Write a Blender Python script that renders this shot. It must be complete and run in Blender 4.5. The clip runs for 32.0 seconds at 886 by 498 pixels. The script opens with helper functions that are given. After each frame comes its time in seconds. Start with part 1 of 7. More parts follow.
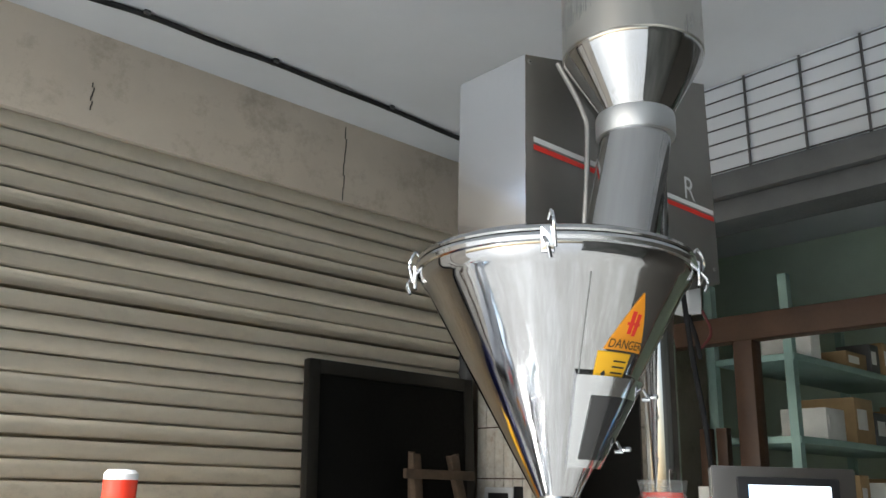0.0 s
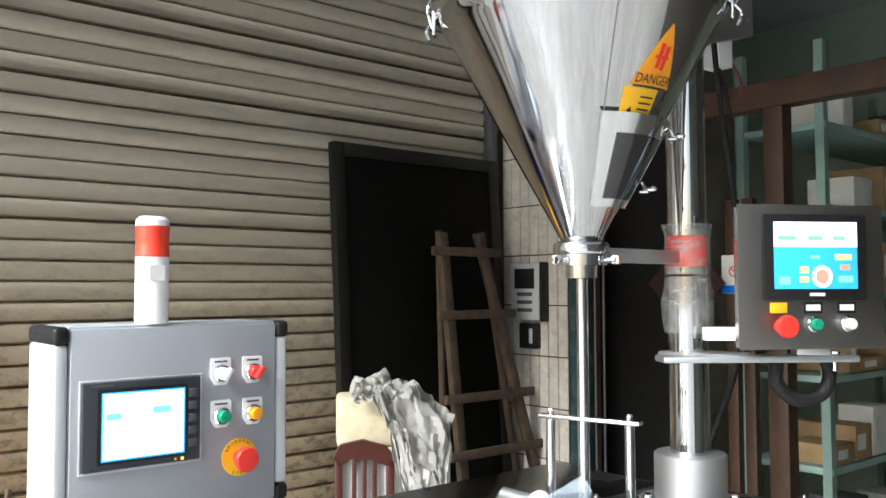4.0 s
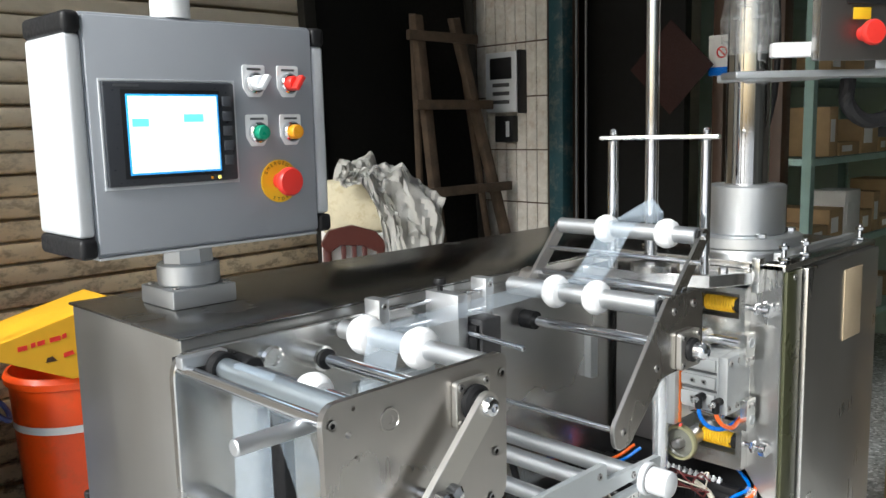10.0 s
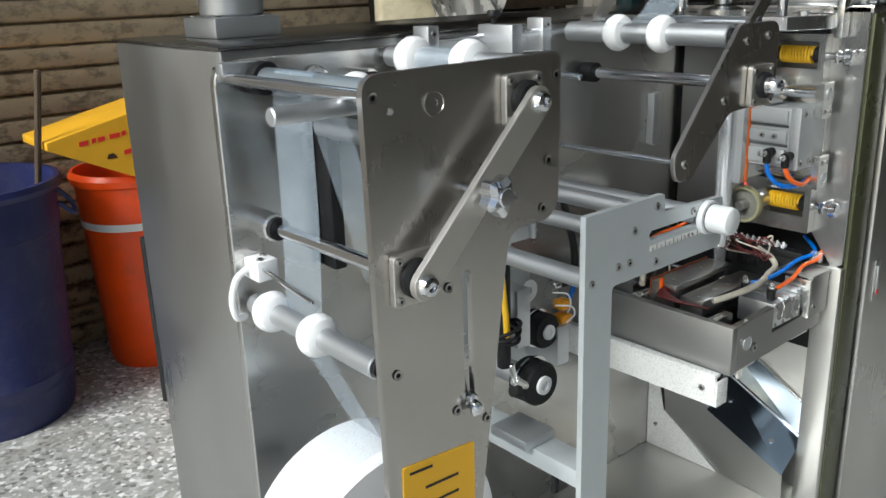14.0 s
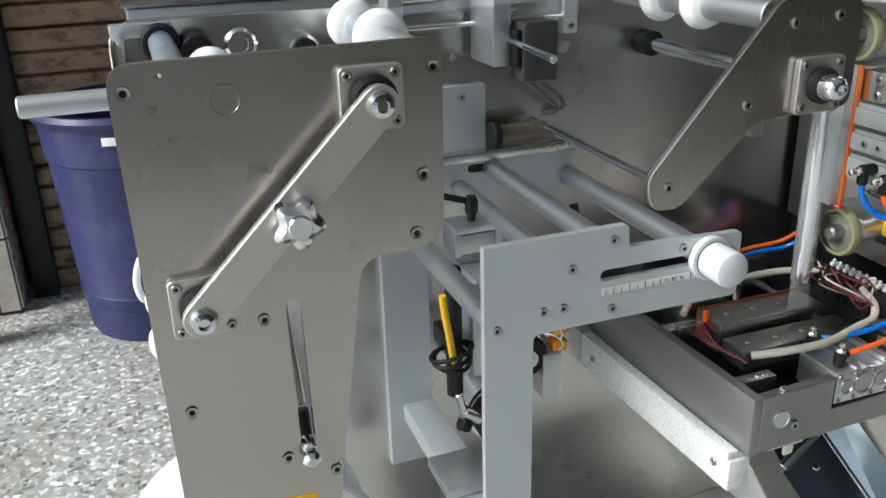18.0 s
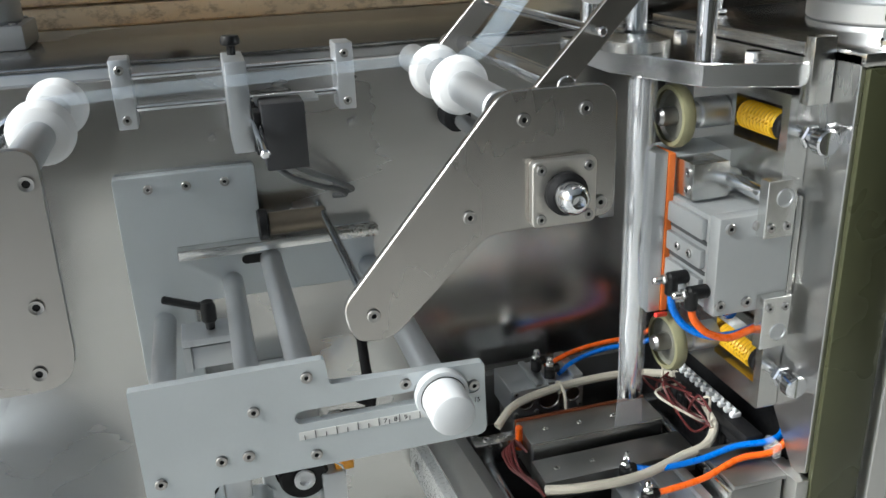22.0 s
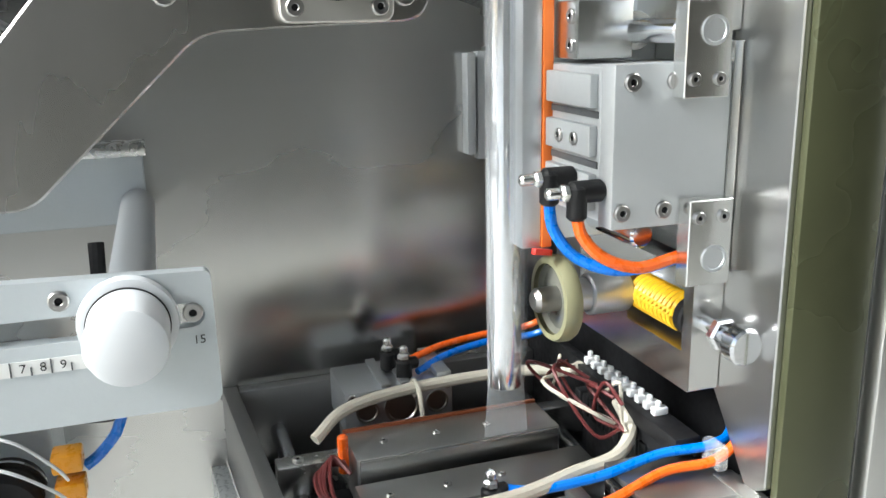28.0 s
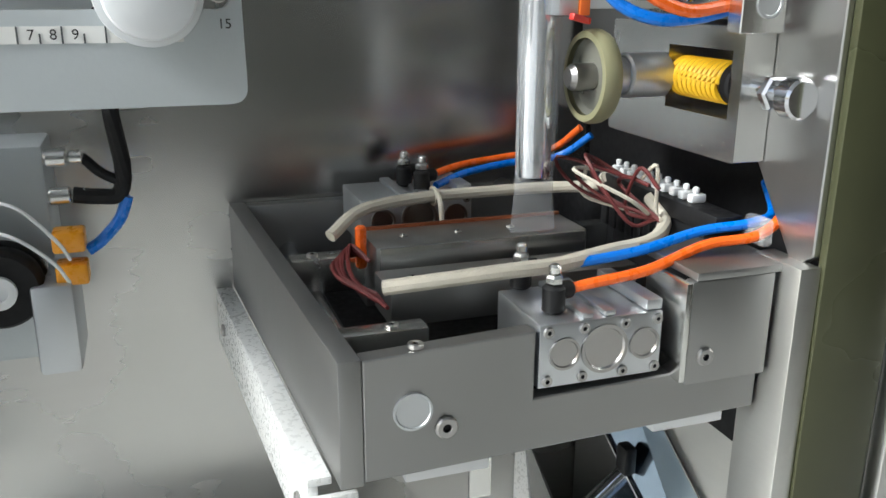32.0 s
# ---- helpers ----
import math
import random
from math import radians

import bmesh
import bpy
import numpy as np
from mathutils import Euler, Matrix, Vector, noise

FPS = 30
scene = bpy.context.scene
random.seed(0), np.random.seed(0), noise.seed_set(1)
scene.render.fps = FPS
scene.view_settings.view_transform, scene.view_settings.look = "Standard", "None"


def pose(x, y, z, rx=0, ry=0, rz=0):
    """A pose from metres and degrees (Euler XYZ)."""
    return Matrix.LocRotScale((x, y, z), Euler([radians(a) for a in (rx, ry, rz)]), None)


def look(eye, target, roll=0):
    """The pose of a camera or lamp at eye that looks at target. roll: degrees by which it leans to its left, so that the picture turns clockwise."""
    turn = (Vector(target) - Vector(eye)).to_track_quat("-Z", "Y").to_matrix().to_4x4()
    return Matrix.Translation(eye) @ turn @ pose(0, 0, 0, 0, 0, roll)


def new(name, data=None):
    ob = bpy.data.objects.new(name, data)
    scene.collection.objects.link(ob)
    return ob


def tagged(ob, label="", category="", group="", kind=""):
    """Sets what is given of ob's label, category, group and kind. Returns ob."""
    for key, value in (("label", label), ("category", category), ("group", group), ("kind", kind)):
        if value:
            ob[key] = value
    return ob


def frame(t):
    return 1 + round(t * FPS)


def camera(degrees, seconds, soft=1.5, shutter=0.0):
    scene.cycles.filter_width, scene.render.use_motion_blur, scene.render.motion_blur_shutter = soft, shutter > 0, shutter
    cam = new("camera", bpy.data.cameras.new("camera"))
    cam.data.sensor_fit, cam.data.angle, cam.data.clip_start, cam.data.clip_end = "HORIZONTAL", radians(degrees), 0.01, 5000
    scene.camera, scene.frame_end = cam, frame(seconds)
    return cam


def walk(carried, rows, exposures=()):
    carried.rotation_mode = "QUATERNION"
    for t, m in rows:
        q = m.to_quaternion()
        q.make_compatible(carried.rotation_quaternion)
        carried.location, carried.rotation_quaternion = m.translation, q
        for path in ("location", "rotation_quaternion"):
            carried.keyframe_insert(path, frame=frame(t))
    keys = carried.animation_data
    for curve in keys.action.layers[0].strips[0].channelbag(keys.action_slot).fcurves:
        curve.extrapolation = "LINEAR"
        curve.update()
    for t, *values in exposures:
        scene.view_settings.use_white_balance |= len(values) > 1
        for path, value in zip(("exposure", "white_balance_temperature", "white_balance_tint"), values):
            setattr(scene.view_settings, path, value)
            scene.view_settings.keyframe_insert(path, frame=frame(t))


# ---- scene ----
cam = camera(54.8, 32.0)
PATH = [
    (0, (-0.0326, 0.0251, 1.6101), (1.2403, 1.467, 2.1582), 1.34),
    (0.5, (-0.008, 0.0389, 1.5965), (1.2803, 1.4946, 2.0669), 0.99),
    (1, (-0.003, 0.0445, 1.5843), (1.2936, 1.5094, 1.9999), 0.86),
    (1.5, (-0.0046, 0.0449, 1.5743), (1.3167, 1.5003, 1.9429), 0.81),
    (2, (0.0015, 0.0473, 1.5613), (1.3205, 1.518, 1.8732), 0.23),
    (2.5, (0.0032, 0.0495, 1.5484), (1.3116, 1.5382, 1.8165), 0.20),
    (3, (0.005, 0.0513, 1.5331), (1.3138, 1.5499, 1.7364), 0.13),
    (3.5, (-0.0016, 0.0493, 1.5243), (1.29, 1.5696, 1.6676), 0.00),
    (5.5, (-0.0066, 0.0645, 1.4888), (1.258, 1.6136, 1.4576), -0.72),
    (6, (-0.0097, 0.0733, 1.4767), (1.2238, 1.6458, 1.4005), -0.93),
    (6.5, (-0.0154, 0.0889, 1.4683), (1.1705, 1.6958, 1.3613), -1.02),
    (7, (-0.0175, 0.1171, 1.4516), (1.1515, 1.733, 1.3017), -0.83),
    (7.5, (-0.0148, 0.1512, 1.4344), (1.1435, 1.7726, 1.263), -1.01),
    (8, (-0.0107, 0.1849, 1.4151), (1.177, 1.7829, 1.2258), -0.88),
    (8.5, (-0.0168, 0.211, 1.39), (1.2869, 1.7046, 1.1265), -0.36),
    (9, (-0.0269, 0.2444, 1.3675), (1.3517, 1.6703, 1.1101), -0.61),
    (9.5, (-0.0392, 0.2777, 1.346), (1.3542, 1.6894, 1.0899), -1.67),
    (10, (-0.0504, 0.302, 1.3188), (1.3327, 1.718, 1.0325), -1.36),
    (10.5, (-0.054, 0.3091, 1.2992), (1.3014, 1.7375, 0.9485), -1.11),
    (11, (-0.055, 0.3112, 1.2774), (1.2898, 1.7341, 0.8685), -0.17),
    (11.5, (-0.0622, 0.3204, 1.2437), (1.2687, 1.7471, 0.8041), -0.55),
    (12, (-0.051, 0.3329, 1.2148), (1.2791, 1.7386, 0.7099), -0.28),
    (12.5, (-0.05, 0.3112, 1.187), (1.2545, 1.7312, 0.6561), -0.27),
    (13, (-0.0516, 0.3114, 1.1577), (1.235, 1.7332, 0.589), -1.06),
    (13.5, (-0.0561, 0.3132, 1.145), (1.2188, 1.7407, 0.5647), -1.23),
    (14, (-0.0346, 0.303, 1.145), (1.1858, 1.7685, 0.5425), -1.89),
    (14.5, (0.0419, 0.289, 1.1404), (1.1683, 1.8239, 0.5279), -1.20),
    (15, (0.106, 0.2724, 1.1379), (1.1397, 1.8689, 0.5192), -0.76),
    (15.5, (0.1639, 0.2528, 1.1408), (1.0978, 1.8946, 0.4832), -1.50),
    (17.5, (0.356, 0.287, 1.1583), (1.0241, 2.0218, 0.4208), -1.95),
    (18, (0.409, 0.2673, 1.1708), (1.0272, 2.0111, 0.4114), -1.66),
    (18.5, (0.4953, 0.227, 1.1829), (0.982, 2.0138, 0.4275), -1.37),
    (19, (0.5689, 0.192, 1.1863), (0.9417, 2.0205, 0.4667), -2.10),
    (19.5, (0.628, 0.1745, 1.1955), (0.9172, 2.0271, 0.4995), -2.71),
    (20, (0.6669, 0.1846, 1.1982), (0.9279, 2.0435, 0.5081), -2.87),
    (20.5, (0.6883, 0.2229, 1.192), (0.9678, 2.0719, 0.4826), -2.01),
    (21, (0.701, 0.2612, 1.1973), (0.9995, 2.0958, 0.4588), -2.06),
    (21.5, (0.7253, 0.2818, 1.199), (1.1371, 2.0971, 0.4676), -2.26),
    (22, (0.7536, 0.318, 1.2033), (1.2446, 2.1129, 0.4704), -2.32),
    (22.5, (0.7832, 0.3736, 1.1999), (1.3947, 2.1105, 0.4193), -1.67),
    (23, (0.8025, 0.4116, 1.1961), (1.5069, 2.1003, 0.3887), -1.91),
    (23.5, (0.8455, 0.4373, 1.193), (1.541, 2.1332, 0.393), -3.15),
    (24, (0.9214, 0.458, 1.1776), (1.5471, 2.1993, 0.4183), -1.92),
    (24.5, (0.9817, 0.4771, 1.1426), (1.4868, 2.2904, 0.4665), -2.64),
    (26.5, (0.9645, 0.4885, 1.0648), (1.5121, 2.3584, 0.6133), -0.01),
    (27, (0.9547, 0.498, 1.0344), (1.5337, 2.3521, 0.5576), -1.34),
    (27.5, (0.9407, 0.5016, 1), (1.5329, 2.349, 0.5137), -1.49),
    (28, (0.9288, 0.4988, 0.972), (1.5273, 2.3379, 0.4627), -1.15),
    (28.5, (0.9231, 0.4941, 0.9513), (1.5155, 2.3296, 0.4224), -1.27),
    (29, (0.9213, 0.4945, 0.9403), (1.5219, 2.3247, 0.4021), -1.03),
    (29.5, (0.9181, 0.4954, 0.9297), (1.5236, 2.3301, 0.4131), -1.16),
    (30, (0.9212, 0.5012, 0.9082), (1.5124, 2.3365, 0.3768), -1.11),
    (30.5, (0.9202, 0.5052, 0.8884), (1.5028, 2.3301, 0.3138), -0.96),
    (31, (0.9179, 0.5039, 0.8786), (1.4908, 2.3313, 0.3023), -0.96),
    (31.5, (0.9136, 0.502, 0.8641), (1.4935, 2.3273, 0.2808), -0.82),
    (32, (0.9022, 0.5058, 0.8452), (1.5244, 2.3187, 0.255), 0.31),
]
walk(cam, [(t, look(eye, target, roll)) for t, eye, target, roll in PATH], exposures=[(0, 0.9, 6100, 6), (2, 0.8, 6100, 6), (3, 0.85, 6100, 6), (6, 0.9, 6100, 6), (7, 0.8, 6100, 6), (8, 0.47, 6100, 6), (9, 0.33, 6100, 6), (10, 0.33, 6100, 6), (11, 0.33, 6100, 6), (12, 0.3, 6100, 6), (13, -0.1, 6050, 4.2), (14, -0.2, 6050, 4.2), (15, 0.0, 6050, 4.2), (17, -0.08, 6050, 4.2), (20, 0.05, 6050, 4.2), (23, 0.2, 6050, 4.2), (24, 0.15, 6050, 4.2), (27, 0.78, 6050, 4.2), (28.5, 0.92, 6050, 4.2), (30, 0.68, 6050, 4.2), (31, 0.43, 6050, 4.2), (32, 0.4, 6050, 4.2)])

# ---- light ----
world = bpy.data.worlds.new("sky")
scene.world = world
world.use_nodes = True
wn = world.node_tree
sky = wn.nodes.new("ShaderNodeTexSky")
sky.sky_type, sky.sun_disc = "NISHITA", False
sky.sun_elevation, sky.sun_rotation = radians(37), radians(265.5)
sky.air_density, sky.dust_density, sky.ozone_density = 1.0, 4.0, 1.0
wn.nodes["Background"].inputs["Strength"].default_value = 0.13
wn.links.new(sky.outputs["Color"], wn.nodes["Background"].inputs["Color"])
sun = new("sun", bpy.data.lights.new("sun", "SUN"))
sun.data.energy, sun.data.angle, sun.data.color = 4.0, radians(25), (1.0, 0.985, 0.96)
sun.matrix_world = look((-10.0, -0.8, 7.5), (0, 0, 0))


# ---- materials ----
def shader(name):
    m = bpy.data.materials.new(name)
    m.use_nodes = True
    return m, m.node_tree, m.node_tree.nodes["Principled BSDF"]


def node(nt, kind, **sets):
    n = nt.nodes.new(kind)
    for k, v in sets.items():
        n.inputs[k.replace("_", " ")].default_value = v
    return n


def coords(nt, stretch=(1, 1, 1)):
    tc = nt.nodes.new("ShaderNodeNewGeometry")
    mp = nt.nodes.new("ShaderNodeMapping")
    mp.inputs["Scale"].default_value = stretch
    nt.links.new(tc.outputs["Position"], mp.inputs["Vector"])
    return mp.outputs["Vector"]


def mixed(nt, fac, a, b):
    mx = nt.nodes.new("ShaderNodeMix")
    mx.data_type = "RGBA"
    mx.inputs["A"].default_value, mx.inputs["B"].default_value = (*a, 1), (*b, 1)
    nt.links.new(fac, mx.inputs["Factor"])
    return mx


def ranged(nt, value, lo, hi, a=0.3, b=0.7):
    r = nt.nodes.new("ShaderNodeMapRange")
    for k, v in (("From Min", a), ("From Max", b), ("To Min", lo), ("To Max", hi)):
        r.inputs[k].default_value = v
    nt.links.new(value, r.inputs["Value"])
    return r.outputs["Result"]


def plain(name, base, rough=0.5, metal=0.0, vary=0.12, fine=180.0, broad=6.0, bump=0.05, dirt=None, dirt_amount=0.0, coat=0.0, shine=0.5):
    """Paint, plastic, rubber, card and the like: grain and patches at two scales."""
    m, nt, b = shader(name)
    v = coords(nt)
    n1, n2 = node(nt, "ShaderNodeTexNoise", Scale=broad, Detail=5.0, Roughness=0.6), node(nt, "ShaderNodeTexNoise", Scale=fine, Detail=3.0)
    nt.links.new(v, n1.inputs["Vector"]), nt.links.new(v, n2.inputs["Vector"])
    dark, light = [c * (1 - vary) for c in base], [min(1, c * (1 + vary)) for c in base]
    mx = mixed(nt, ranged(nt, n1.outputs["Fac"], 0, 1), dark, light)
    col = mx.outputs["Result"]
    if dirt:
        n3 = node(nt, "ShaderNodeTexNoise", Scale=broad * 2.3, Detail=8.0, Roughness=0.75)
        nt.links.new(v, n3.inputs["Vector"])
        m2 = mixed(nt, ranged(nt, n3.outputs["Fac"], 0, dirt_amount, 0.5, 0.75), base, dirt)
        nt.links.new(col, m2.inputs["A"])
        col = m2.outputs["Result"]
    nt.links.new(col, b.inputs["Base Color"])
    nt.links.new(ranged(nt, n2.outputs["Fac"], max(0.02, rough - 0.08), min(1, rough + 0.08)), b.inputs["Roughness"])
    b.inputs["Metallic"].default_value, b.inputs["Coat Weight"].default_value = metal, coat
    b.inputs["Specular IOR Level"].default_value = shine
    if bump:
        bp = node(nt, "ShaderNodeBump", Strength=bump, Distance=0.002)
        nt.links.new(n2.outputs["Fac"], bp.inputs["Height"])
        nt.links.new(bp.outputs["Normal"], b.inputs["Normal"])
    return m


def steel(name, base=(0.56, 0.55, 0.53), rough=0.28, stretch=(4, 4, 260), bump=0.03, smudge=0.1, depth=0.001, brushed=0.0):
    """Metal sheet with brush lines along one way and broad smudges."""
    m, nt, b = shader(name)
    n1 = node(nt, "ShaderNodeTexNoise", Scale=3.0, Detail=1.0, Roughness=0.5)
    nt.links.new(coords(nt, stretch), n1.inputs["Vector"])
    n2 = node(nt, "ShaderNodeTexNoise", Scale=4.0, Detail=2.5, Roughness=0.55)
    nt.links.new(coords(nt), n2.inputs["Vector"])
    mx = mixed(nt, ranged(nt, n1.outputs["Fac"], 0, 1), [c * 0.99 for c in base], [min(1, c * 1.01) for c in base])
    m2 = mixed(nt, ranged(nt, n2.outputs["Fac"], 0, smudge * 3, 0.45, 0.7), base, [c * 0.88 for c in base])
    nt.links.new(mx.outputs["Result"], m2.inputs["A"])
    nt.links.new(m2.outputs["Result"], b.inputs["Base Color"])
    add = nt.nodes.new("ShaderNodeMath")
    add.operation = "ADD"
    nt.links.new(ranged(nt, n1.outputs["Fac"], rough * 0.96, rough * 1.04), add.inputs[0])
    nt.links.new(ranged(nt, n2.outputs["Fac"], 0, smudge), add.inputs[1])
    nt.links.new(add.outputs["Value"], b.inputs["Roughness"])
    b.inputs["Metallic"].default_value = 1.0
    if brushed:
        tg = nt.nodes.new("ShaderNodeTangent")
        tg.direction_type, tg.axis = "RADIAL", "Z"
        nt.links.new(tg.outputs["Tangent"], b.inputs["Tangent"])
        b.inputs["Anisotropic"].default_value = brushed
    if bump:
        bp = node(nt, "ShaderNodeBump", Strength=bump, Distance=depth)
        nt.links.new(n1.outputs["Fac"], bp.inputs["Height"])
        nt.links.new(bp.outputs["Normal"], b.inputs["Normal"])
    return m


def clear(name, base=(0.9, 0.95, 1.0), rough=0.08, alpha=0.25, ior=1.45, vary=0.1, crinkle=0.04):
    """Thin clear plastic."""
    m, nt, b = shader(name)
    n1 = node(nt, "ShaderNodeTexNoise", Scale=30.0, Detail=4.0)
    nt.links.new(coords(nt, (1, 1, 3)), n1.inputs["Vector"])
    nt.links.new(ranged(nt, n1.outputs["Fac"], alpha * (1 - vary), min(1, alpha * (1 + vary))), b.inputs["Alpha"])
    bp = node(nt, "ShaderNodeBump", Strength=crinkle, Distance=0.004)
    nt.links.new(n1.outputs["Fac"], bp.inputs["Height"])
    nt.links.new(bp.outputs["Normal"], b.inputs["Normal"])
    b.inputs["Base Color"].default_value = (*base, 1)
    b.inputs["Roughness"].default_value, b.inputs["IOR"].default_value = rough, ior
    return m


def glowing(name, base, strength):
    m, nt, b = shader(name)
    b.inputs["Base Color"].default_value = (*base, 1)
    b.inputs["Emission Color"].default_value = (*base, 1)
    b.inputs["Emission Strength"].default_value, b.inputs["Roughness"].default_value = strength, 0.3
    return m


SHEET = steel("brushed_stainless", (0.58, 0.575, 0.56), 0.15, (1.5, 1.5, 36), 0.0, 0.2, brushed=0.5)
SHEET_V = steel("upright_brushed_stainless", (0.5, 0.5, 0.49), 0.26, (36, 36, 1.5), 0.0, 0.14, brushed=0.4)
PLATE = steel("ground_stainless_plate", (0.5, 0.482, 0.46), 0.17, (40, 40, 6), 0.0, 0.22)
LINK = steel("pale_link_steel", (0.66, 0.64, 0.6), 0.42, (40, 40, 6), 0.0, 0.08)
MIRROR = steel("polished_stainless", (0.52, 0.52, 0.525), 0.03, (8, 8, 0.35), 0.7, 0.05, 0.005)
TURNED = steel("turned_mirror_steel", (0.55, 0.55, 0.55), 0.05, (30, 30, 0.5), 0.0, 0.05)
CHROME = steel("chromed_steel", (0.72, 0.73, 0.75), 0.1, (30, 30, 30), 0.0, 0.05)
ALU = steel("anodised_aluminium", (0.62, 0.64, 0.66), 0.42, (120, 120, 120), 0.05, 0.08)
ALU_PAINT = plain("grey_anodised_plate", (0.58, 0.62, 0.64), 0.42, 0.35, 0.05, 400)
DARKSTEEL = steel("grey_milled_plate", (0.34, 0.34, 0.335), 0.4, (60, 60, 20), 0.04, 0.16)
BAR_STEEL = steel("ground_bar_steel", (0.5, 0.5, 0.49), 0.3, (4, 60, 60), 0.02, 0.12)
NICKEL = steel("nickel_steel", (0.74, 0.74, 0.72), 0.22, (60, 60, 60), 0.0, 0.06)
BOX_GREY = plain("grey_enamel", (0.33, 0.35, 0.38), 0.42, 0.0, 0.04, 300, 5, 0.03)
CYL_GREY = plain("grey_cylinder_body", (0.48, 0.5, 0.51), 0.42, 0.3, 0.04)
EDGE_GREY = plain("pale_grey_profile", (0.62, 0.64, 0.66), 0.4, 0.2, 0.04)
SMOKED = plain("smoked_window", (0.03, 0.03, 0.032), 0.08, 0, 0.1, 60, 6, 0.0, coat=0.6)
KEY_GREY = plain("grey_rubber_key", (0.06, 0.065, 0.075), 0.5)
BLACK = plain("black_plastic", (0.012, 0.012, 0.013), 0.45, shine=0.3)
RUBBER = plain("black_rubber", (0.01, 0.01, 0.011), 0.6, shine=0.3)
WHITE_PL = plain("white_nylon", (0.82, 0.83, 0.84), 0.45, 0.0, 0.03)
GREY_PL = plain("grey_knob_plastic", (0.72, 0.74, 0.76), 0.45, 0.0, 0.03)
RED = plain("red_plastic", (0.75, 0.04, 0.03), 0.35)
GREEN = plain("green_plastic", (0.02, 0.28, 0.16), 0.3)
AMBER = plain("amber_plastic", (0.85, 0.36, 0.02), 0.3)
YELLOW = plain("yellow_plastic", (0.86, 0.52, 0.02), 0.4)
BLUE_TUBE = plain("blue_air_hose", (0.005, 0.17, 0.7), 0.3, coat=0.3)
ORANGE_TUBE = plain("orange_air_hose", (0.9, 0.14, 0.01), 0.3, coat=0.3)
SLEEVE = plain("cream_glass_sleeve", (0.6, 0.56, 0.47), 0.7, 0, 0.08, 700, 20, 0.3)
MAROON = plain("maroon_wire", (0.12, 0.02, 0.02), 0.5)
PU = plain("olive_polyurethane", (0.27, 0.26, 0.15), 0.45)
FILM = clear("clear_packing_film", (0.66, 0.78, 0.9), 0.08, 0.24)
WRAP = clear("protective_wrap", (0.9, 0.92, 0.92), 0.06, 0.2, 1.45, 0.7, 0.5)
POLISHED = steel("polished_head_plate", (0.88, 0.88, 0.88), 0.16, (30, 30, 30), 0.0, 0.05)
CHUTE = steel("film_covered_steel", (0.5, 0.63, 0.78), 0.1, (3, 3, 3), 0.0, 0.06)
# near-white base stands in for bright reflections on polished sheet
WHITE_WEDGE = plain("near_white_glare_sheet", (0.88, 0.89, 0.88), 0.3, 0.1, 0.05, 300, 7, 0.02)
PAPER = plain("white_paper", (0.8, 0.8, 0.78), 0.7)
CARD = plain("brown_cardboard", (0.42, 0.29, 0.15), 0.8, 0, 0.15, 90, 8, 0.1)
INK = plain("dark_print", (0.02, 0.02, 0.02), 0.6)
LABEL_Y = plain("yellow_label", (0.9, 0.5, 0.015), 0.45, 0, 0.05)
LABEL_O = plain("orange_label", (0.9, 0.36, 0.02), 0.45, 0, 0.05)
SCREEN_W = glowing("lit_white_screen", (0.8, 0.9, 1.0), 0.75)
SCREEN_B = glowing("lit_blue_screen", (0.05, 0.4, 0.9), 0.45)
SCREEN_C = glowing("lit_cyan_mark", (0.2, 0.75, 0.95), 0.6)
SCREEN_G = glowing("lit_green_mark", (0.2, 0.8, 0.3), 0.55)
SCREEN_R = glowing("lit_red_mark", (0.9, 0.2, 0.15), 0.8)
SCREEN_Y = glowing("lit_yellow_mark", (0.95, 0.8, 0.2), 0.55)
LAMP_RED = plain("red_lamp_lens", (0.85, 0.06, 0.03), 0.15, 0, 0.1, 60, 6, 0.0, coat=0.5)
PAINT_WALL = plain("beige_painted_render", (0.5, 0.445, 0.37), 0.85, 0, 0.1, 60, 2.0, 0.2, (0.22, 0.18, 0.13), 0.7)
CEIL = plain("pale_painted_concrete", (0.62, 0.65, 0.69), 0.9, 0, 0.06, 40, 1.2, 0.15)
# near-black base puts the walls' lack of light into the colour
DARK_WALL = plain("unlit_wall_colour", (0.035, 0.033, 0.028), 0.85, 0, 0.15, 40, 2.0, 0.1)
GREEN_WALL = plain("pale_green_wall", (0.5, 0.62, 0.5), 0.85, 0, 0.12, 40, 1.5, 0.1)
TILE = plain("white_glazed_tile", (0.62, 0.59, 0.53), 0.25, 0, 0.12, 30, 9, 0.02, (0.35, 0.22, 0.12), 0.6)
GROUT = plain("brown_grout", (0.09, 0.055, 0.04), 0.9)
WOOD = plain("weathered_timber", (0.075, 0.05, 0.031), 0.8, 0, 0.35, 120, 14, 0.3)
BROWN = plain("brown_door_timber", (0.05, 0.024, 0.012), 0.5, 0, 0.2, 80, 8, 0.1)
BOARD = plain("black_door_leaf", (0.004, 0.004, 0.0035), 0.6, 0, 0.2, 60, 3, 0.05, shine=0.1)
BOARD_FRAME = plain("dark_door_frame", (0.014, 0.013, 0.011), 0.4, 0.0, 0.2, shine=0.3)
TEAL = plain("teal_painted_steel", (0.012, 0.05, 0.062), 0.5, 0, 0.2, 60, 8, 0.1, (0.3, 0.25, 0.2), 0.6)
RACK = plain("grey_green_steel_rack", (0.3, 0.44, 0.4), 0.45, 0.3, 0.12)
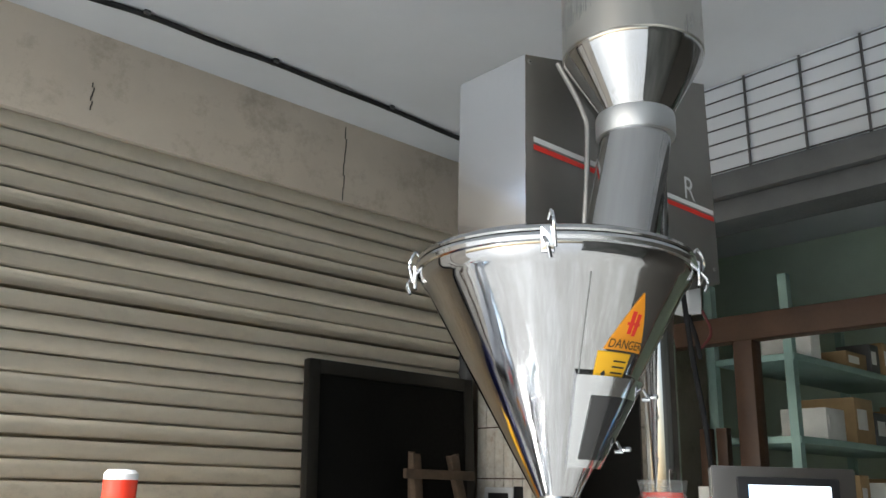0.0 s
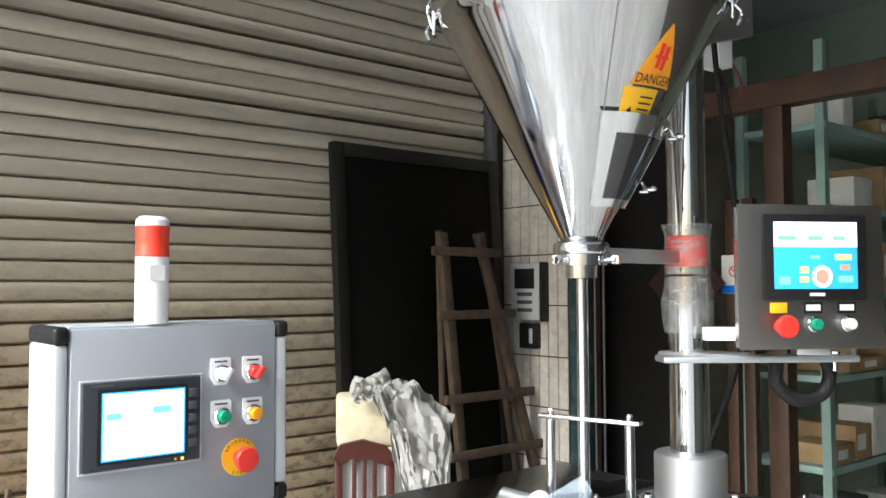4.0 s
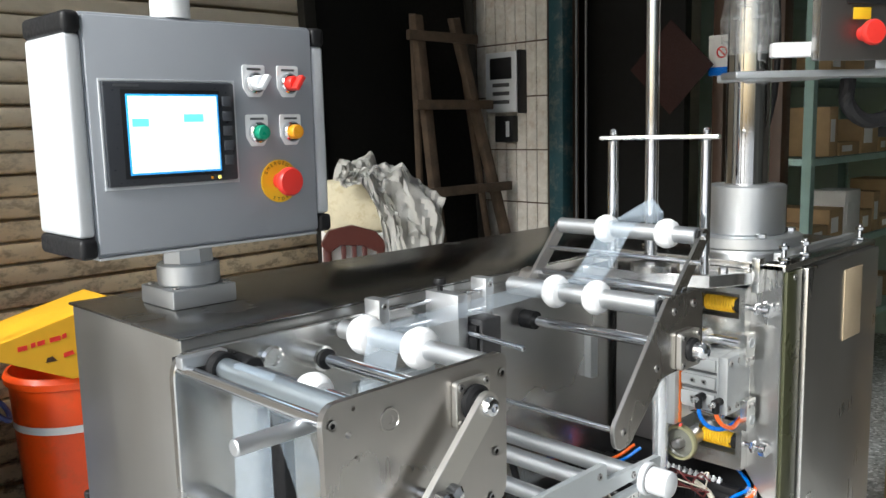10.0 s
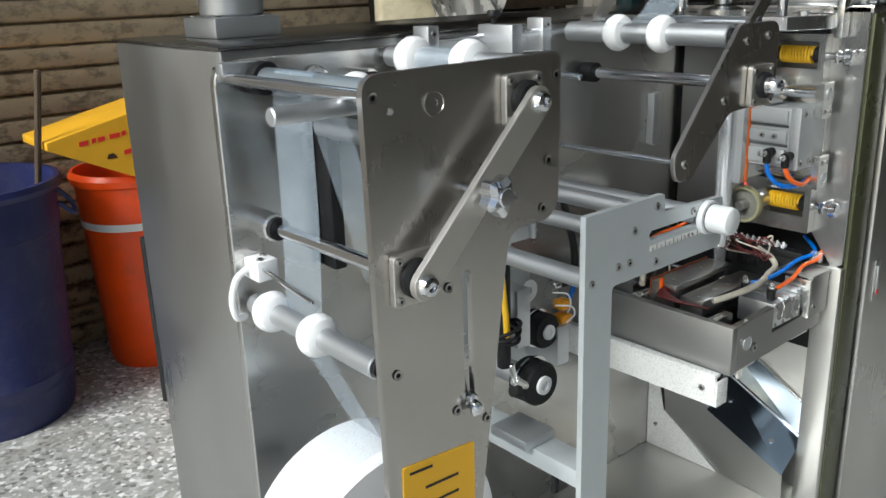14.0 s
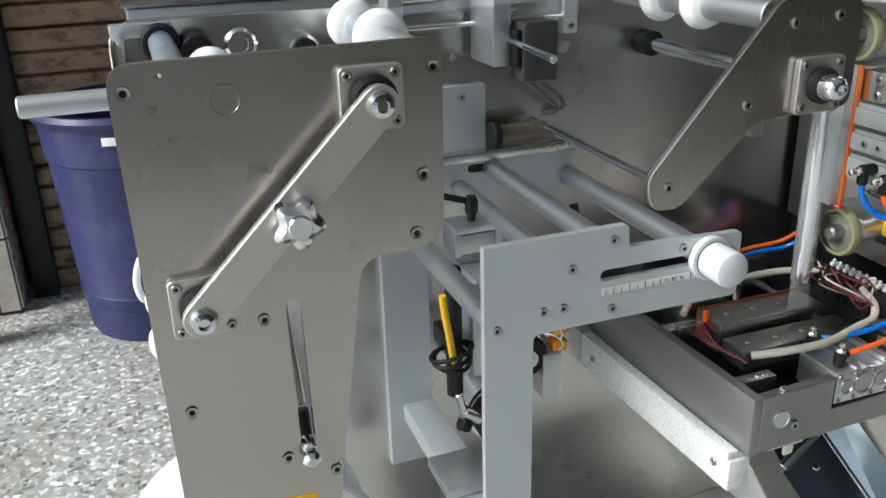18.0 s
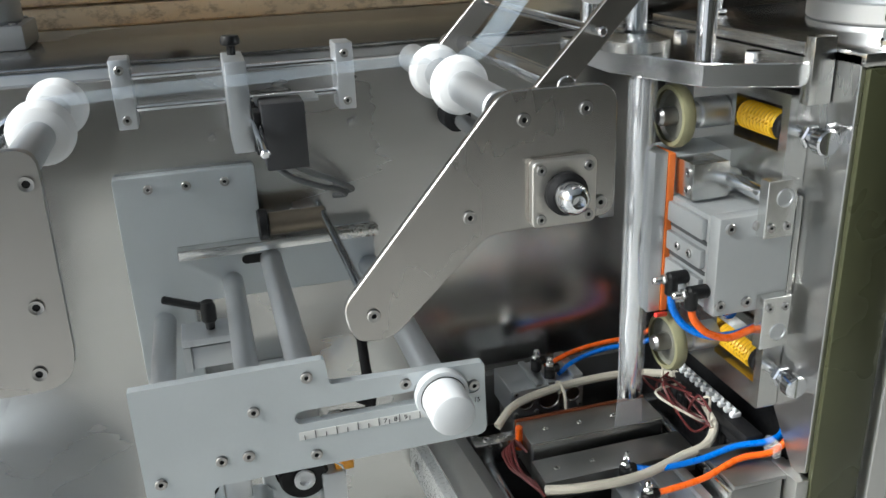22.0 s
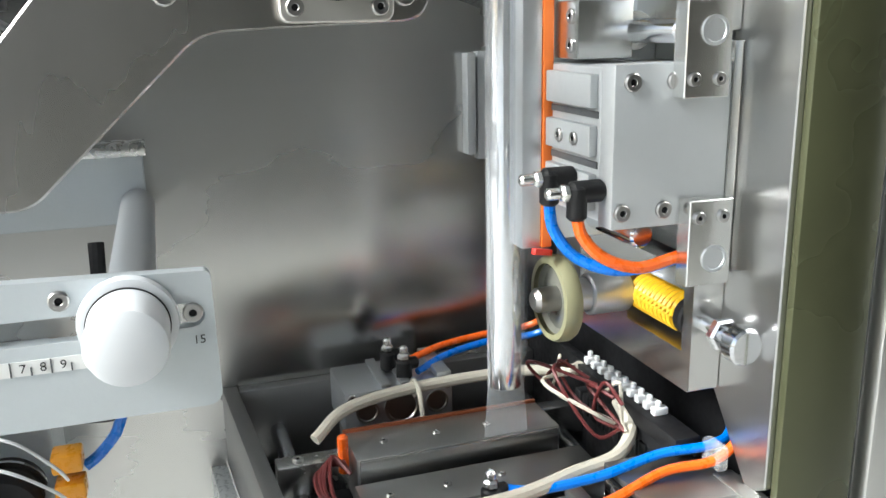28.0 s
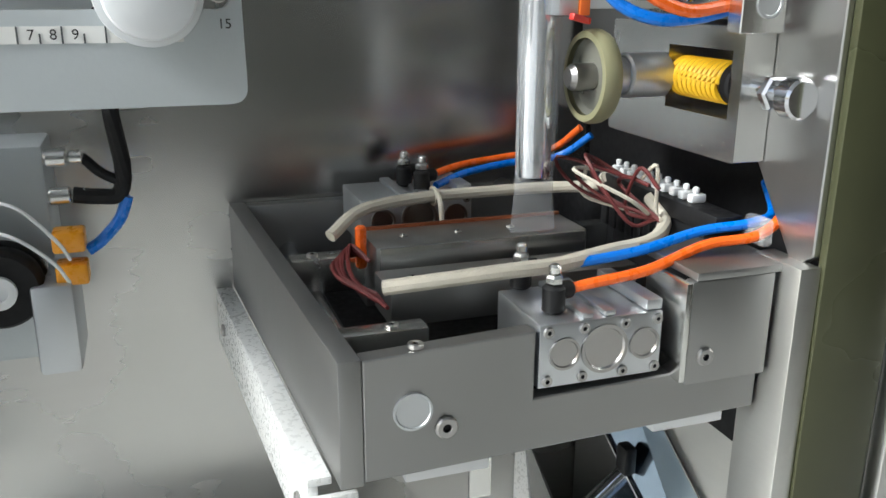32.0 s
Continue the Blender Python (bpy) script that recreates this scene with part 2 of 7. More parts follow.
CLOTH = plain("dirty_white_cloth", (0.66, 0.65, 0.62), 0.9, 0, 0.08, 300, 10, 0.3)
FOAM = plain("stained_cream_foam", (0.6, 0.54, 0.38), 0.9, 0, 0.1, 200, 12, 0.2, (0.36, 0.27, 0.12), 0.7)
CHAIRWOOD = plain("dark_red_wood", (0.06, 0.016, 0.012), 0.35, coat=0.2)
BIN_BLUE = plain("navy_plastic_bin", (0.02, 0.026, 0.105), 0.42, 0, 0.15, 90, 5, 0.08, (0.1, 0.1, 0.14), 0.5)
BIN_ORANGE = plain("orange_plastic_bin", (0.95, 0.085, 0.004), 0.4, 0, 0.08, 90, 5, 0.05, (0.5, 0.1, 0.03), 0.5)
CARTON_Y = plain("yellow_printed_carton", (0.85, 0.45, 0.02), 0.5, 0, 0.08)
BEAM_GREY = plain("grey_shutter_box", (0.11, 0.115, 0.12), 0.5, 0.3, 0.15)
BAR_GREY = plain("dark_wire_grille", (0.10, 0.10, 0.105), 0.5, 0.5)
# olive base stands in for greenery mirrored in the steel strip
OLIVE = plain("olive_reflection_strip", (0.066, 0.07, 0.036), 0.3, 0.2, 0.18, 9, 4, 0.0)
# paler base than the other sheet steel stands in for reflected light
WHITE_SHEET = steel("bright_reflection_sheet", (0.66, 0.66, 0.64), 0.35, (3, 3, 120), 0.02, 0.1)
MASONITE = plain("tan_paper_plate", (0.45, 0.36, 0.24), 0.6, 0, 0.06)

# floor: grey terrazzo with pale and dark chips
FLOOR, nt, b = shader("worn_terrazzo")
vo = node(nt, "ShaderNodeTexVoronoi", Scale=85.0)
nt.links.new(coords(nt), vo.inputs["Vector"])
n1 = node(nt, "ShaderNodeTexNoise", Scale=2.2, Detail=6.0, Roughness=0.7)
nt.links.new(coords(nt), n1.inputs["Vector"])
cr = nt.nodes.new("ShaderNodeValToRGB")
for pos, c in ((0.0, (0.13, 0.135, 0.13)), (0.25, (0.24, 0.25, 0.24)), (0.62, (0.34, 0.355, 0.345)), (1.0, (0.52, 0.525, 0.5))):
    e = cr.color_ramp.elements.new(pos) if pos not in (0.0, 1.0) else cr.color_ramp.elements[int(pos)]
    e.color = (*c, 1)
sp = nt.nodes.new("ShaderNodeSeparateColor")
nt.links.new(vo.outputs["Color"], sp.inputs["Color"])
nt.links.new(sp.outputs["Red"], cr.inputs["Fac"])
mx = mixed(nt, ranged(nt, n1.outputs["Fac"], 0, 0.6, 0.4, 0.75), (0.3, 0.3, 0.3), (0.2, 0.17, 0.14))
nt.links.new(cr.outputs["Color"], mx.inputs["A"])
nt.links.new(mx.outputs["Result"], b.inputs["Base Color"])
nt.links.new(ranged(nt, n1.outputs["Fac"], 0.35, 0.65), b.inputs["Roughness"])

# shutter slats: cream enamel, rusty and dirty in streaks, more so near the floor where rain splashes
SLAT, nt, b = shader("weathered_cream_shutter")
v = coords(nt)
n1 = node(nt, "ShaderNodeTexNoise", Scale=1.6, Detail=6.0, Roughness=0.65)
nt.links.new(coords(nt, (0.35, 1, 6)), n1.inputs["Vector"])
n2 = node(nt, "ShaderNodeTexNoise", Scale=26.0, Detail=6.0, Roughness=0.7)
nt.links.new(coords(nt, (0.6, 1, 1)), n2.inputs["Vector"])
sx = nt.nodes.new("ShaderNodeSeparateXYZ")
nt.links.new(v, sx.inputs["Vector"])
low = ranged(nt, sx.outputs["Z"], 1.0, 0.0, 0.5, 1.9)
mx = mixed(nt, ranged(nt, n1.outputs["Fac"], 0, 1), (0.72, 0.655, 0.535), (0.8, 0.735, 0.61))
m2 = mixed(nt, low, (1, 1, 1), (0.72, 0.58, 0.37))
nt.links.new(mx.outputs["Result"], m2.inputs["A"])
mul = nt.nodes.new("ShaderNodeMath")
mul.operation = "MULTIPLY"
nt.links.new(ranged(nt, n2.outputs["Fac"], 0, 1, 0.49, 0.62), mul.inputs[0])
nt.links.new(ranged(nt, sx.outputs["Z"], 0.85, 0.06, 0.4, 1.7), mul.inputs[1])
m3 = mixed(nt, mul.outputs["Value"], (1, 1, 1), (0.10, 0.06, 0.03))
nt.links.new(m2.outputs["Result"], m3.inputs["A"])
nt.links.new(m3.outputs["Result"], b.inputs["Base Color"])
b.inputs["Roughness"].default_value = 0.55
bp = node(nt, "ShaderNodeBump", Strength=0.08, Distance=0.003)
nt.links.new(n2.outputs["Fac"], bp.inputs["Height"])
nt.links.new(bp.outputs["Normal"], b.inputs["Normal"])


# ---- building blocks ----
def thing(name, at, label, category, group="", rz=0.0):
    ob = new(name)
    ob.matrix_world = pose(*at, 0, 0, rz)
    ob.empty_display_size = 0.05
    return tagged(ob, label, category, group)


def under(ob, parent, local):
    ob.parent = parent
    if not local:
        root = parent if parent.parent is None else parent.parent
        ob.matrix_parent_inverse = root.matrix_basis.inverted() if parent is root else Matrix.Identity(4)
    return ob


def meshed(bm, mat, name, sharp=35):
    me = bpy.data.meshes.new(name)
    bmesh.ops.recalc_face_normals(bm, faces=bm.faces)
    for f in bm.faces:
        f.smooth = True
    bm.to_mesh(me)
    bm.free()
    me.set_sharp_from_angle(angle=radians(sharp))
    me.materials.append(mat)
    return me


def part(name, bm, mat, parent, label="", local=False):
    """One mesh object under a thing or under a part; its vertices are in world metres unless local."""
    ob = new(name, meshed(bm, mat, name))
    under(ob, parent, local)
    return tagged(ob, label)


def shared(name, me, m, parent, label=""):
    """A part on shared mesh data at the world pose m."""
    ob = new(name, me)
    under(ob, parent, False)
    ob.matrix_basis = m
    return tagged(ob, label)


def solo(name, bm, mat, label, category="", kind="", group=""):
    ob = new(name, meshed(bm, mat, name))
    return tagged(ob, label, category, group, kind)


def bevelled(bm, w, seg=2):
    if w:
        bmesh.ops.bevel(bm, geom=list(bm.edges), offset=w, segments=seg, profile=0.5, affect="EDGES", clamp_overlap=True)
    return bm


def box(x0, x1, y0, y1, z0, z1, bevel=0.002, seg=2):
    bm = bmesh.new()
    bmesh.ops.create_cube(bm, size=1.0, matrix=Matrix.Translation(((x0 + x1) / 2, (y0 + y1) / 2, (z0 + z1) / 2)) @ Matrix.Diagonal((abs(x1 - x0), abs(y1 - y0), abs(z1 - z0), 1)))
    return bevelled(bm, bevel, seg)


def joined(*bms):
    me = bpy.data.meshes.new("tmp")
    out = bmesh.new()
    for one in bms:
        one.to_mesh(me)
        out.from_mesh(me)
        one.free()
    bpy.data.meshes.remove(me)
    return out


def moved(bm, m):
    bmesh.ops.transform(bm, matrix=m, verts=bm.verts)
    return bm


def aim(p0, p1):
    """The pose at p0 whose z axis points to p1."""
    d = Vector(p1) - Vector(p0)
    return Matrix.Translation(p0) @ d.to_track_quat("Z", "Y").to_matrix().to_4x4()


def lathe(profile, m=None, seg=32):
    """Turns (radius, height) pairs about the z axis of m."""
    bm = bmesh.new()
    rings = []
    for r, h in profile:
        if r < 1e-6:
            rings.append([bm.verts.new((0, 0, h))])
        else:
            rings.append([bm.verts.new((r * math.cos(2 * math.pi * i / seg), r * math.sin(2 * math.pi * i / seg), h)) for i in range(seg)])
    for a, c in zip(rings, rings[1:]):
        for i in range(seg):
            j = (i + 1) % seg
            if len(a) == 1 and len(c) > 1:
                bm.faces.new((a[0], c[j], c[i]))
            elif len(c) == 1 and len(a) > 1:
                bm.faces.new((a[i], a[j], c[0]))
            elif len(a) > 1:
                bm.faces.new((a[i], a[j], c[j], c[i]))
    return moved(bm, m) if m is not None else bm


def rod(p0, p1, r, seg=20, chamfer=0.0015):
    h = (Vector(p1) - Vector(p0)).length
    c = min(chamfer, r * 0.4)
    return lathe([(0, 0), (r - c, 0), (r, c), (r, h - c), (r - c, h), (0, h)], aim(p0, p1), seg)


def pipe(p0, p1, r, wall, seg=32):
    h = (Vector(p1) - Vector(p0)).length
    return lathe([(r - wall, 0), (r, 0), (r, h), (r - wall, h), (r - wall, 0)], aim(p0, p1), seg)


def outline(points, y0, y1, bevel=0.001, holes=(), axis="y"):
    """A flat plate: an outline of (x, z) pairs from y0 to y1, with holes through it."""
    bm = bmesh.new()
    edges = []
    for loop in (points, *holes):
        vs = [bm.verts.new((x, y0, z)) for x, z in loop]
        edges += [bm.edges.new((vs[i], vs[(i + 1) % len(vs)])) for i in range(len(vs))]
    if holes:
        bmesh.ops.triangle_fill(bm, use_beauty=True, use_dissolve=False, edges=edges)
    else:
        bm.faces.new(bm.verts)
    bmesh.ops.recalc_face_normals(bm, faces=bm.faces)
    got = bmesh.ops.extrude_face_region(bm, geom=list(bm.faces))
    bmesh.ops.translate(bm, vec=(0, y1 - y0, 0), verts=[g for g in got["geom"] if isinstance(g, bmesh.types.BMVert)])
    if bevel and not holes:
        rim = [e for e in bm.edges if len(e.link_faces) == 2 and abs(e.verts[0].co.y - e.verts[1].co.y) < 1e-6 and e.calc_face_angle() > 0.8]
        bmesh.ops.bevel(bm, geom=rim, offset=bevel, segments=1, affect="EDGES", clamp_overlap=True)
    return bm


def rounded(points, radii, steps=5):
    """An outline with its corners rounded; radii is a number or one a corner."""
    out, n = [], len(points)
    for i, p in enumerate(points):
        r = radii if isinstance(radii, (int, float)) else radii[i]
        a, c, q = Vector(points[i - 1]), Vector(points[(i + 1) % n]), Vector(p)
        if r <= 0:
            out.append(tuple(q))
            continue
        u, w = (a - q).normalized(), (c - q).normalized()
        half = max(0.05, u.angle(w) / 2)
        t = min(r / math.tan(half), (a - q).length * 0.49, (c - q).length * 0.49)
        s, e = q + u * t, q + w * t
        for k in range(steps + 1):
            f = k / steps
            out.append(tuple(s * (1 - f) ** 2 + q * 2 * f * (1 - f) + e * f * f))
    return out


def slot(x0, z0, x1, z1, r, steps=6):
    """The outline of a slot between two points."""
    a = math.atan2(z1 - z0, x1 - x0)
    pts = [(x1 + r * math.cos(a - math.pi / 2 + math.pi * k / steps), z1 + r * math.sin(a - math.pi / 2 + math.pi * k / steps)) for k in range(steps + 1)]
    return pts + [(x0 + r * math.cos(a + math.pi / 2 + math.pi * k / steps), z0 + r * math.sin(a + math.pi / 2 + math.pi * k / steps)) for k in range(steps + 1)]


def disc_loop(x, z, r, n=16):
    return [(x + r * math.cos(2 * math.pi * k / n), z + r * math.sin(2 * math.pi * k / n)) for k in range(n)]


def smooth_path(pts, steps=8):
    ps = [Vector(p) for p in pts]
    ps = [ps[0] * 2 - ps[1]] + ps + [ps[-1] * 2 - ps[-2]]
    out = []
    for i in range(1, len(ps) - 2):
        a, p, q, c = ps[i - 1], ps[i], ps[i + 1], ps[i + 2]
        for k in range(steps):
            t = k / steps
            out.append(0.5 * ((2 * p) + (q - a) * t + (2 * a - 5 * p + 4 * q - c) * t * t + (3 * p - a - 3 * q + c) * t ** 3))
    return out + [ps[-2]]


def hose(pts, r, seg=10, steps=8):
    path = smooth_path(pts, steps)
    bm, rings = bmesh.new(), []
    up = Vector((0.13, 0.27, 0.95))
    for i, p in enumerate(path):
        d = (path[min(i + 1, len(path) - 1)] - path[max(i - 1, 0)]).normalized()
        u = d.cross(up).normalized()
        w = d.cross(u)
        rings.append([bm.verts.new(p + (u * math.cos(2 * math.pi * k / seg) + w * math.sin(2 * math.pi * k / seg)) * r) for k in range(seg)])
    for a, c in zip(rings, rings[1:]):
        for k in range(seg):
            bm.faces.new((a[k], a[(k + 1) % seg], c[(k + 1) % seg], c[k]))
    bm.faces.new(rings[0]), bm.faces.new(rings[-1])
    return bm


def ribbon(pts, across, thick=0.0006):
    """A thin sheet swept along pts, as wide as the vector across."""
    bm = bmesh.new()
    a, w = [Vector(p) for p in smooth_path(pts, 5)], Vector(across)
    lo, hi = [bm.verts.new(p) for p in a], [bm.verts.new(p + w) for p in a]
    for i in range(len(a) - 1):
        bm.faces.new((lo[i], lo[i + 1], hi[i + 1], hi[i]))
    bmesh.ops.solidify(bm, geom=list(bm.faces), thickness=thick)
    return bm


def socket_screw():
    """A round-headed screw with a hexagon socket, its face towards +z, 1 unit in radius."""
    bm = lathe([(0, -0.9), (0.62, -0.9), (0.62, -0.12), (1.0, -0.12), (1.0, 0.28), (0.85, 0.42), (0.44, 0.42), (0.38, 0.36), (0.38, 0.05), (0, 0.05)], None, 12)
    return bm


def hex_head():
    bm = lathe([(0, 0), (1.0, 0), (1.0, 0.75), (0.9, 0.85), (0, 0.85)], None, 6)
    return joined(bm, lathe([(0, -1.2), (0.55, -1.2), (0.55, 0), (0, 0)], None, 12), lathe([(1.15, -0.14), (1.15, 0.0), (0, 0)], None, 16))


SCREW_STEEL = steel("dull_screw_steel", (0.42, 0.41, 0.4), 0.28, (60, 60, 60), 0.0, 0.06)
SCREW = meshed(socket_screw(), SCREW_STEEL, "socket_screw", 30)
# socket faces are black: the recess's shade is put into the colour
SCREW.materials.append(BLACK)
for f in SCREW.polygons:
    f.material_index = 1 if f.center.z > -0.5 and math.hypot(f.center.x, f.center.y) < 0.395 else 0
HEX = meshed(hex_head(), CHROME, "hex_bolt", 30)
SINK = meshed(lathe([(1.0, -0.05), (1.0, 0.06), (0.8, 0.0), (0.52, -0.02), (0.48, -0.3), (0, -0.3)], None, 12), SCREW_STEEL, "countersunk_screw", 30)
# black inner faces for the shade in the countersunk socket
SINK.materials.append(BLACK)
for f in SINK.polygons:
    f.material_index = 1 if math.hypot(f.center.x, f.center.y) < 0.55 else 0
FRONT = Euler((radians(90), 0, 0)).to_matrix().to_4x4()     # z axis to -y
LEFT = Euler((0, radians(-90), 0)).to_matrix().to_4x4()     # z axis to -x
UP = Matrix.Identity(4)


def screws(parent, places, r, turn=FRONT, kind=None, name="screw"):
    for p in places:
        shared(name, kind or SCREW, Matrix.Translation(p) @ turn @ Matrix.Diagonal((r, r, r, 1)), parent)


# ---- the setting ----
solo("floor", box(-60, 60, -60, 60, -0.1, 0.0, 0), FLOOR, "grey terrazzo floor with pale and dark chips", "floor", "structure")
solo("ceiling", box(-0.9, 5.4, -2.6, 4.2, 3.28, 3.4, 0), CEIL, "pale grey painted concrete ceiling", "ceiling", "structure")
solo("wall_north", joined(box(-0.35, 2.97, 3.12, 3.3, 2.885, 3.28, 0.004), box(-2.4, 5.4, 3.32, 3.45, 0, 3.28, 0)), PAINT_WALL, "stained beige rendered beam over the shutter", "wall", "structure")
# unseen wall behind the camera; blocks sky and gives the steel uneven reflections
solo("wall_south", joined(box(-0.6, 3.0, -2.6, -2.45, 0, 3.28, 0)), plain("patchy_reflected_wall", (0.14, 0.143, 0.132), 0.85, 0, 0.6, 20, 0.8, 0.1), "unseen grey green wall, patchy and dark to shape reflections", "wall", "structure")
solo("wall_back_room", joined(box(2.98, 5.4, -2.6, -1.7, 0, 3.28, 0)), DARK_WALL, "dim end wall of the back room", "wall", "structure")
solo("wall_east", box(5.4, 5.55, -1.7, 4.2, 0, 3.28, 0), GREEN_WALL, "pale green wall of the dim back room", "wall", "structure")
# plain wall, coloured dark to dim what the steel reflects
solo("wall_shop_side", box(2.98, 3.12, -1.7, 0.5, 0, 2.66, 0), DARK_WALL, "plain wall beside the opening, darkened in its colour for reflections", "wall", "structure")
solo("wall_lintel", box(2.97, 3.12, -1.7, 2.71, 2.86, 3.28, 0.003), CEIL, "white painted wall over the back room opening", "wall", "structure")
for x, z0, z1 in ((0.915, 2.96, 3.07), (2.073, 2.89, 3.25)):
    solo("crack", joined(*[box(x + 0.004 * math.sin(k * 2.1), x + 0.004 * math.sin(k * 2.1) + 0.004, 3.117, 3.13, z0 + (z1 - z0) * k / 6, z0 + (z1 - z0) * (k + 1.05) / 6, 0) for k in range(6)]), INK, "thin dark crack in the rendered beam", "crack", "structure")

shutter = thing("rolling_shutter", (1.25, 3.16, 0), "closed rolling shutter of weathered cream steel slats", "shutter")
PITCH, N_SLATS = 0.0705, 41
prof = [(0.0, 0.024), (0.003, 0.006), (0.008, 0.0), (0.03, -0.006), (0.05, -0.005), (0.063, -0.001), (0.0668, 0.014), (0.0705, 0.024)]
bm = bmesh.new()
front = [[bm.verts.new((x, y, z)) for z, y in prof] for x in (-1.2, 1.6)]
for i in range(len(prof) - 1):
    bm.faces.new((front[0][i], front[1][i], front[1][i + 1], front[0][i + 1]))
bmesh.ops.solidify(bm, geom=list(bm.faces), thickness=-0.0015)
slat_mesh = meshed(bm, SLAT, "slat", 25)
for i in range(N_SLATS):
    shared("slat", slat_mesh, pose(1.25, 3.15 + 0.0006 * math.sin(i * 1.7), i * PITCH, 0, random.uniform(-0.05, 0.05), 0), shutter)
part("guide_rail", box(2.855, 2.9, 3.1, 3.19, 0, 2.885, 0.003), BEAM_GREY, shutter)
part("guide_rail", box(0.0, 0.075, 3.09, 3.148, 0, 2.885, 0.004), BOARD_FRAME, shutter, "dark rusty guide rail")

# tiled pillars: narrow upright tiles on brown grout
TILE_MESH = meshed(box(-0.006, 0.002, -0.028, 0.028, -0.117, 0.117, 0.0015, 1), TILE, "tile")
pillar = solo("pillar_east", box(2.972, 3.2, 2.71, 3.14, 0, 2.885, 0), GROUT, "corner pillar clad with narrow white glazed tiles", "pillar", "structure")
for r in range(12):
    for c in range(7):
        ob = new("tile", TILE_MESH)
        ob.parent = pillar
        ob.matrix_basis = pose(2.972, 2.74 + c * 0.0605, 0.12 + r * 0.24)
pillar_w = solo("pillar_west", box(-0.63, -0.03, 3.0, 3.3, 0, 2.885, 0), GROUT, "bright outer pillar clad with white glazed tiles", "pillar", "structure")
for r in range(11):
    for c in range(9):
        ob = new("tile", TILE_MESH)
        ob.parent = pillar_w
        ob.matrix_basis = pose(-0.0605 - c * 0.0605, 3.0, 0.128 + r * 0.242, 0, 0, 90)
    for c in range(3):
        ob = new("tile", TILE_MESH)
        ob.parent = pillar_w
        ob.matrix_basis = pose(-0.03, 3.032 + c * 0.0605, 0.128 + r * 0.242, 0, 0, 180)

timber = rod((-0.125, 2.815, 0.022), (-0.235, 2.83, 0.62), 0.04, 14)
for v in timber.verts:
    v.co.x += 0.006 * noise.noise(v.co * 9)
solo("timber_log", timber, WOOD, "dark round timber log leaning by the tiled pillar", "log")

# opening to the back room: roller box, grille, teal jamb, brown timber frame
solo("shutter_box", joined(box(2.9, 3.14, -1.7, 2.71, 2.76, 2.858, 0.004), box(2.93, 3.12, -1.7, 2.71, 2.67, 2.757, 0.004)), BEAM_GREY, "dark grey steel roller box over the opening", "shutter box", "structure")
solo("door_jamb", box(2.975, 3.05, 2.632, 2.708, 0, 2.67, 0.003), TEAL, "scuffed teal painted steel door jamb", "door jamb", "structure")
solo("door_rail", joined(rod((3.0, 2.575, 0), (3.0, 2.575, 2.67), 0.006), rod((3.0, 2.525, 0), (3.0, 2.525, 2.67), 0.006)), BAR_GREY, "thin grey steel door bars", "door bar", "structure")
grille = thing("wire_grille", (2.95, 1.0, 2.86), "dark steel wire grille in front of the white wall", "grille")
for k in range(15):
    y = 2.05 - k * 0.232
    part("upright_bar", joined(rod((2.955, y, 2.868), (2.955, y, 3.272), 0.0055, 8), rod((2.955, y, 2.868), (2.972, y, 2.862), 0.005, 8)), BAR_GREY, grille)
for k in range(7):
    part("cross_bar", rod((2.95, -1.4, 2.885 + k * 0.062), (2.95, 2.08, 2.885 + k * 0.062), 0.0035, 8), BAR_GREY, grille)
tim = thing("wooden_partition", (3.02, 1.0, 0), "dark brown timber door frame across the opening", "door frame")
part("post", box(2.99, 3.06, 1.66, 1.74, 0, 2.2, 0.004), BROWN, tim)
part("post", box(2.99, 3.06, 0.5, 0.58, 0, 2.2, 0.004), BROWN, tim)
part("beam", box(2.985, 3.065, -1.6, 2.63, 2.2, 2.3, 0.004), BROWN, tim)
for y in (2.05, 1.97):
    solo("timber_batten", box(3.3, 3.34, y, y + 0.05, 0, 1.9, 0.003), BROWN, "brown timber batten standing in the back room", "batten", group="battens in the back room")
sgn = thing("no_smoking_sign", (3.294, 2.075, 1.5), "white no smoking sign with a blue foot on a batten", "sign")
part("plate", box(3.292, 3.2975, 2.02, 2.115, 1.495, 1.66, 0.0005), PAPER, sgn)
part("blue_foot", box(3.2905, 3.2918, 2.021, 2.114, 1.496, 1.53, 0), BLUE_TUBE, sgn, "blue band")
part("red_ring", moved(lathe([(0.018, 0), (0.024, 0), (0.024, 0.001), (0.018, 0.001)], None, 28), Matrix.Translation((3.2915, 2.055, 1.59)) @ LEFT), RED, sgn, "red prohibition ring")
part("red_bar", moved(box(-0.001, 0, -0.018, 0.018, -0.003, 0.003, 0), pose(3.2915, 2.055, 1.59, 45, 0, 0)), RED, sgn)
# partition coloured almost black in place of the back room's shade
solo("partition_dark", box(3.25, 3.3, 2.2, 4.2, 0, 3.28, 0), plain("unlit_partition_black", (0.006, 0.006, 0.0055), 0.5, 0, 0.3, 40, 2.0, 0.05, shine=0.2), "unlit partition wall of the back room", "wall", "structure")
dia = solo("paper_diamond", box(-0.003, 0.003, -0.14, 0.14, -0.14, 0.14, 0.001), plain("faded_red_paper", (0.025, 0.006, 0.004), 0.8, 0, 0.2), "faded red paper diamond pasted on the dark wall", "wall decoration")
dia.matrix_world = pose(3.246, 2.265, 1.54, 45, 0, 0)

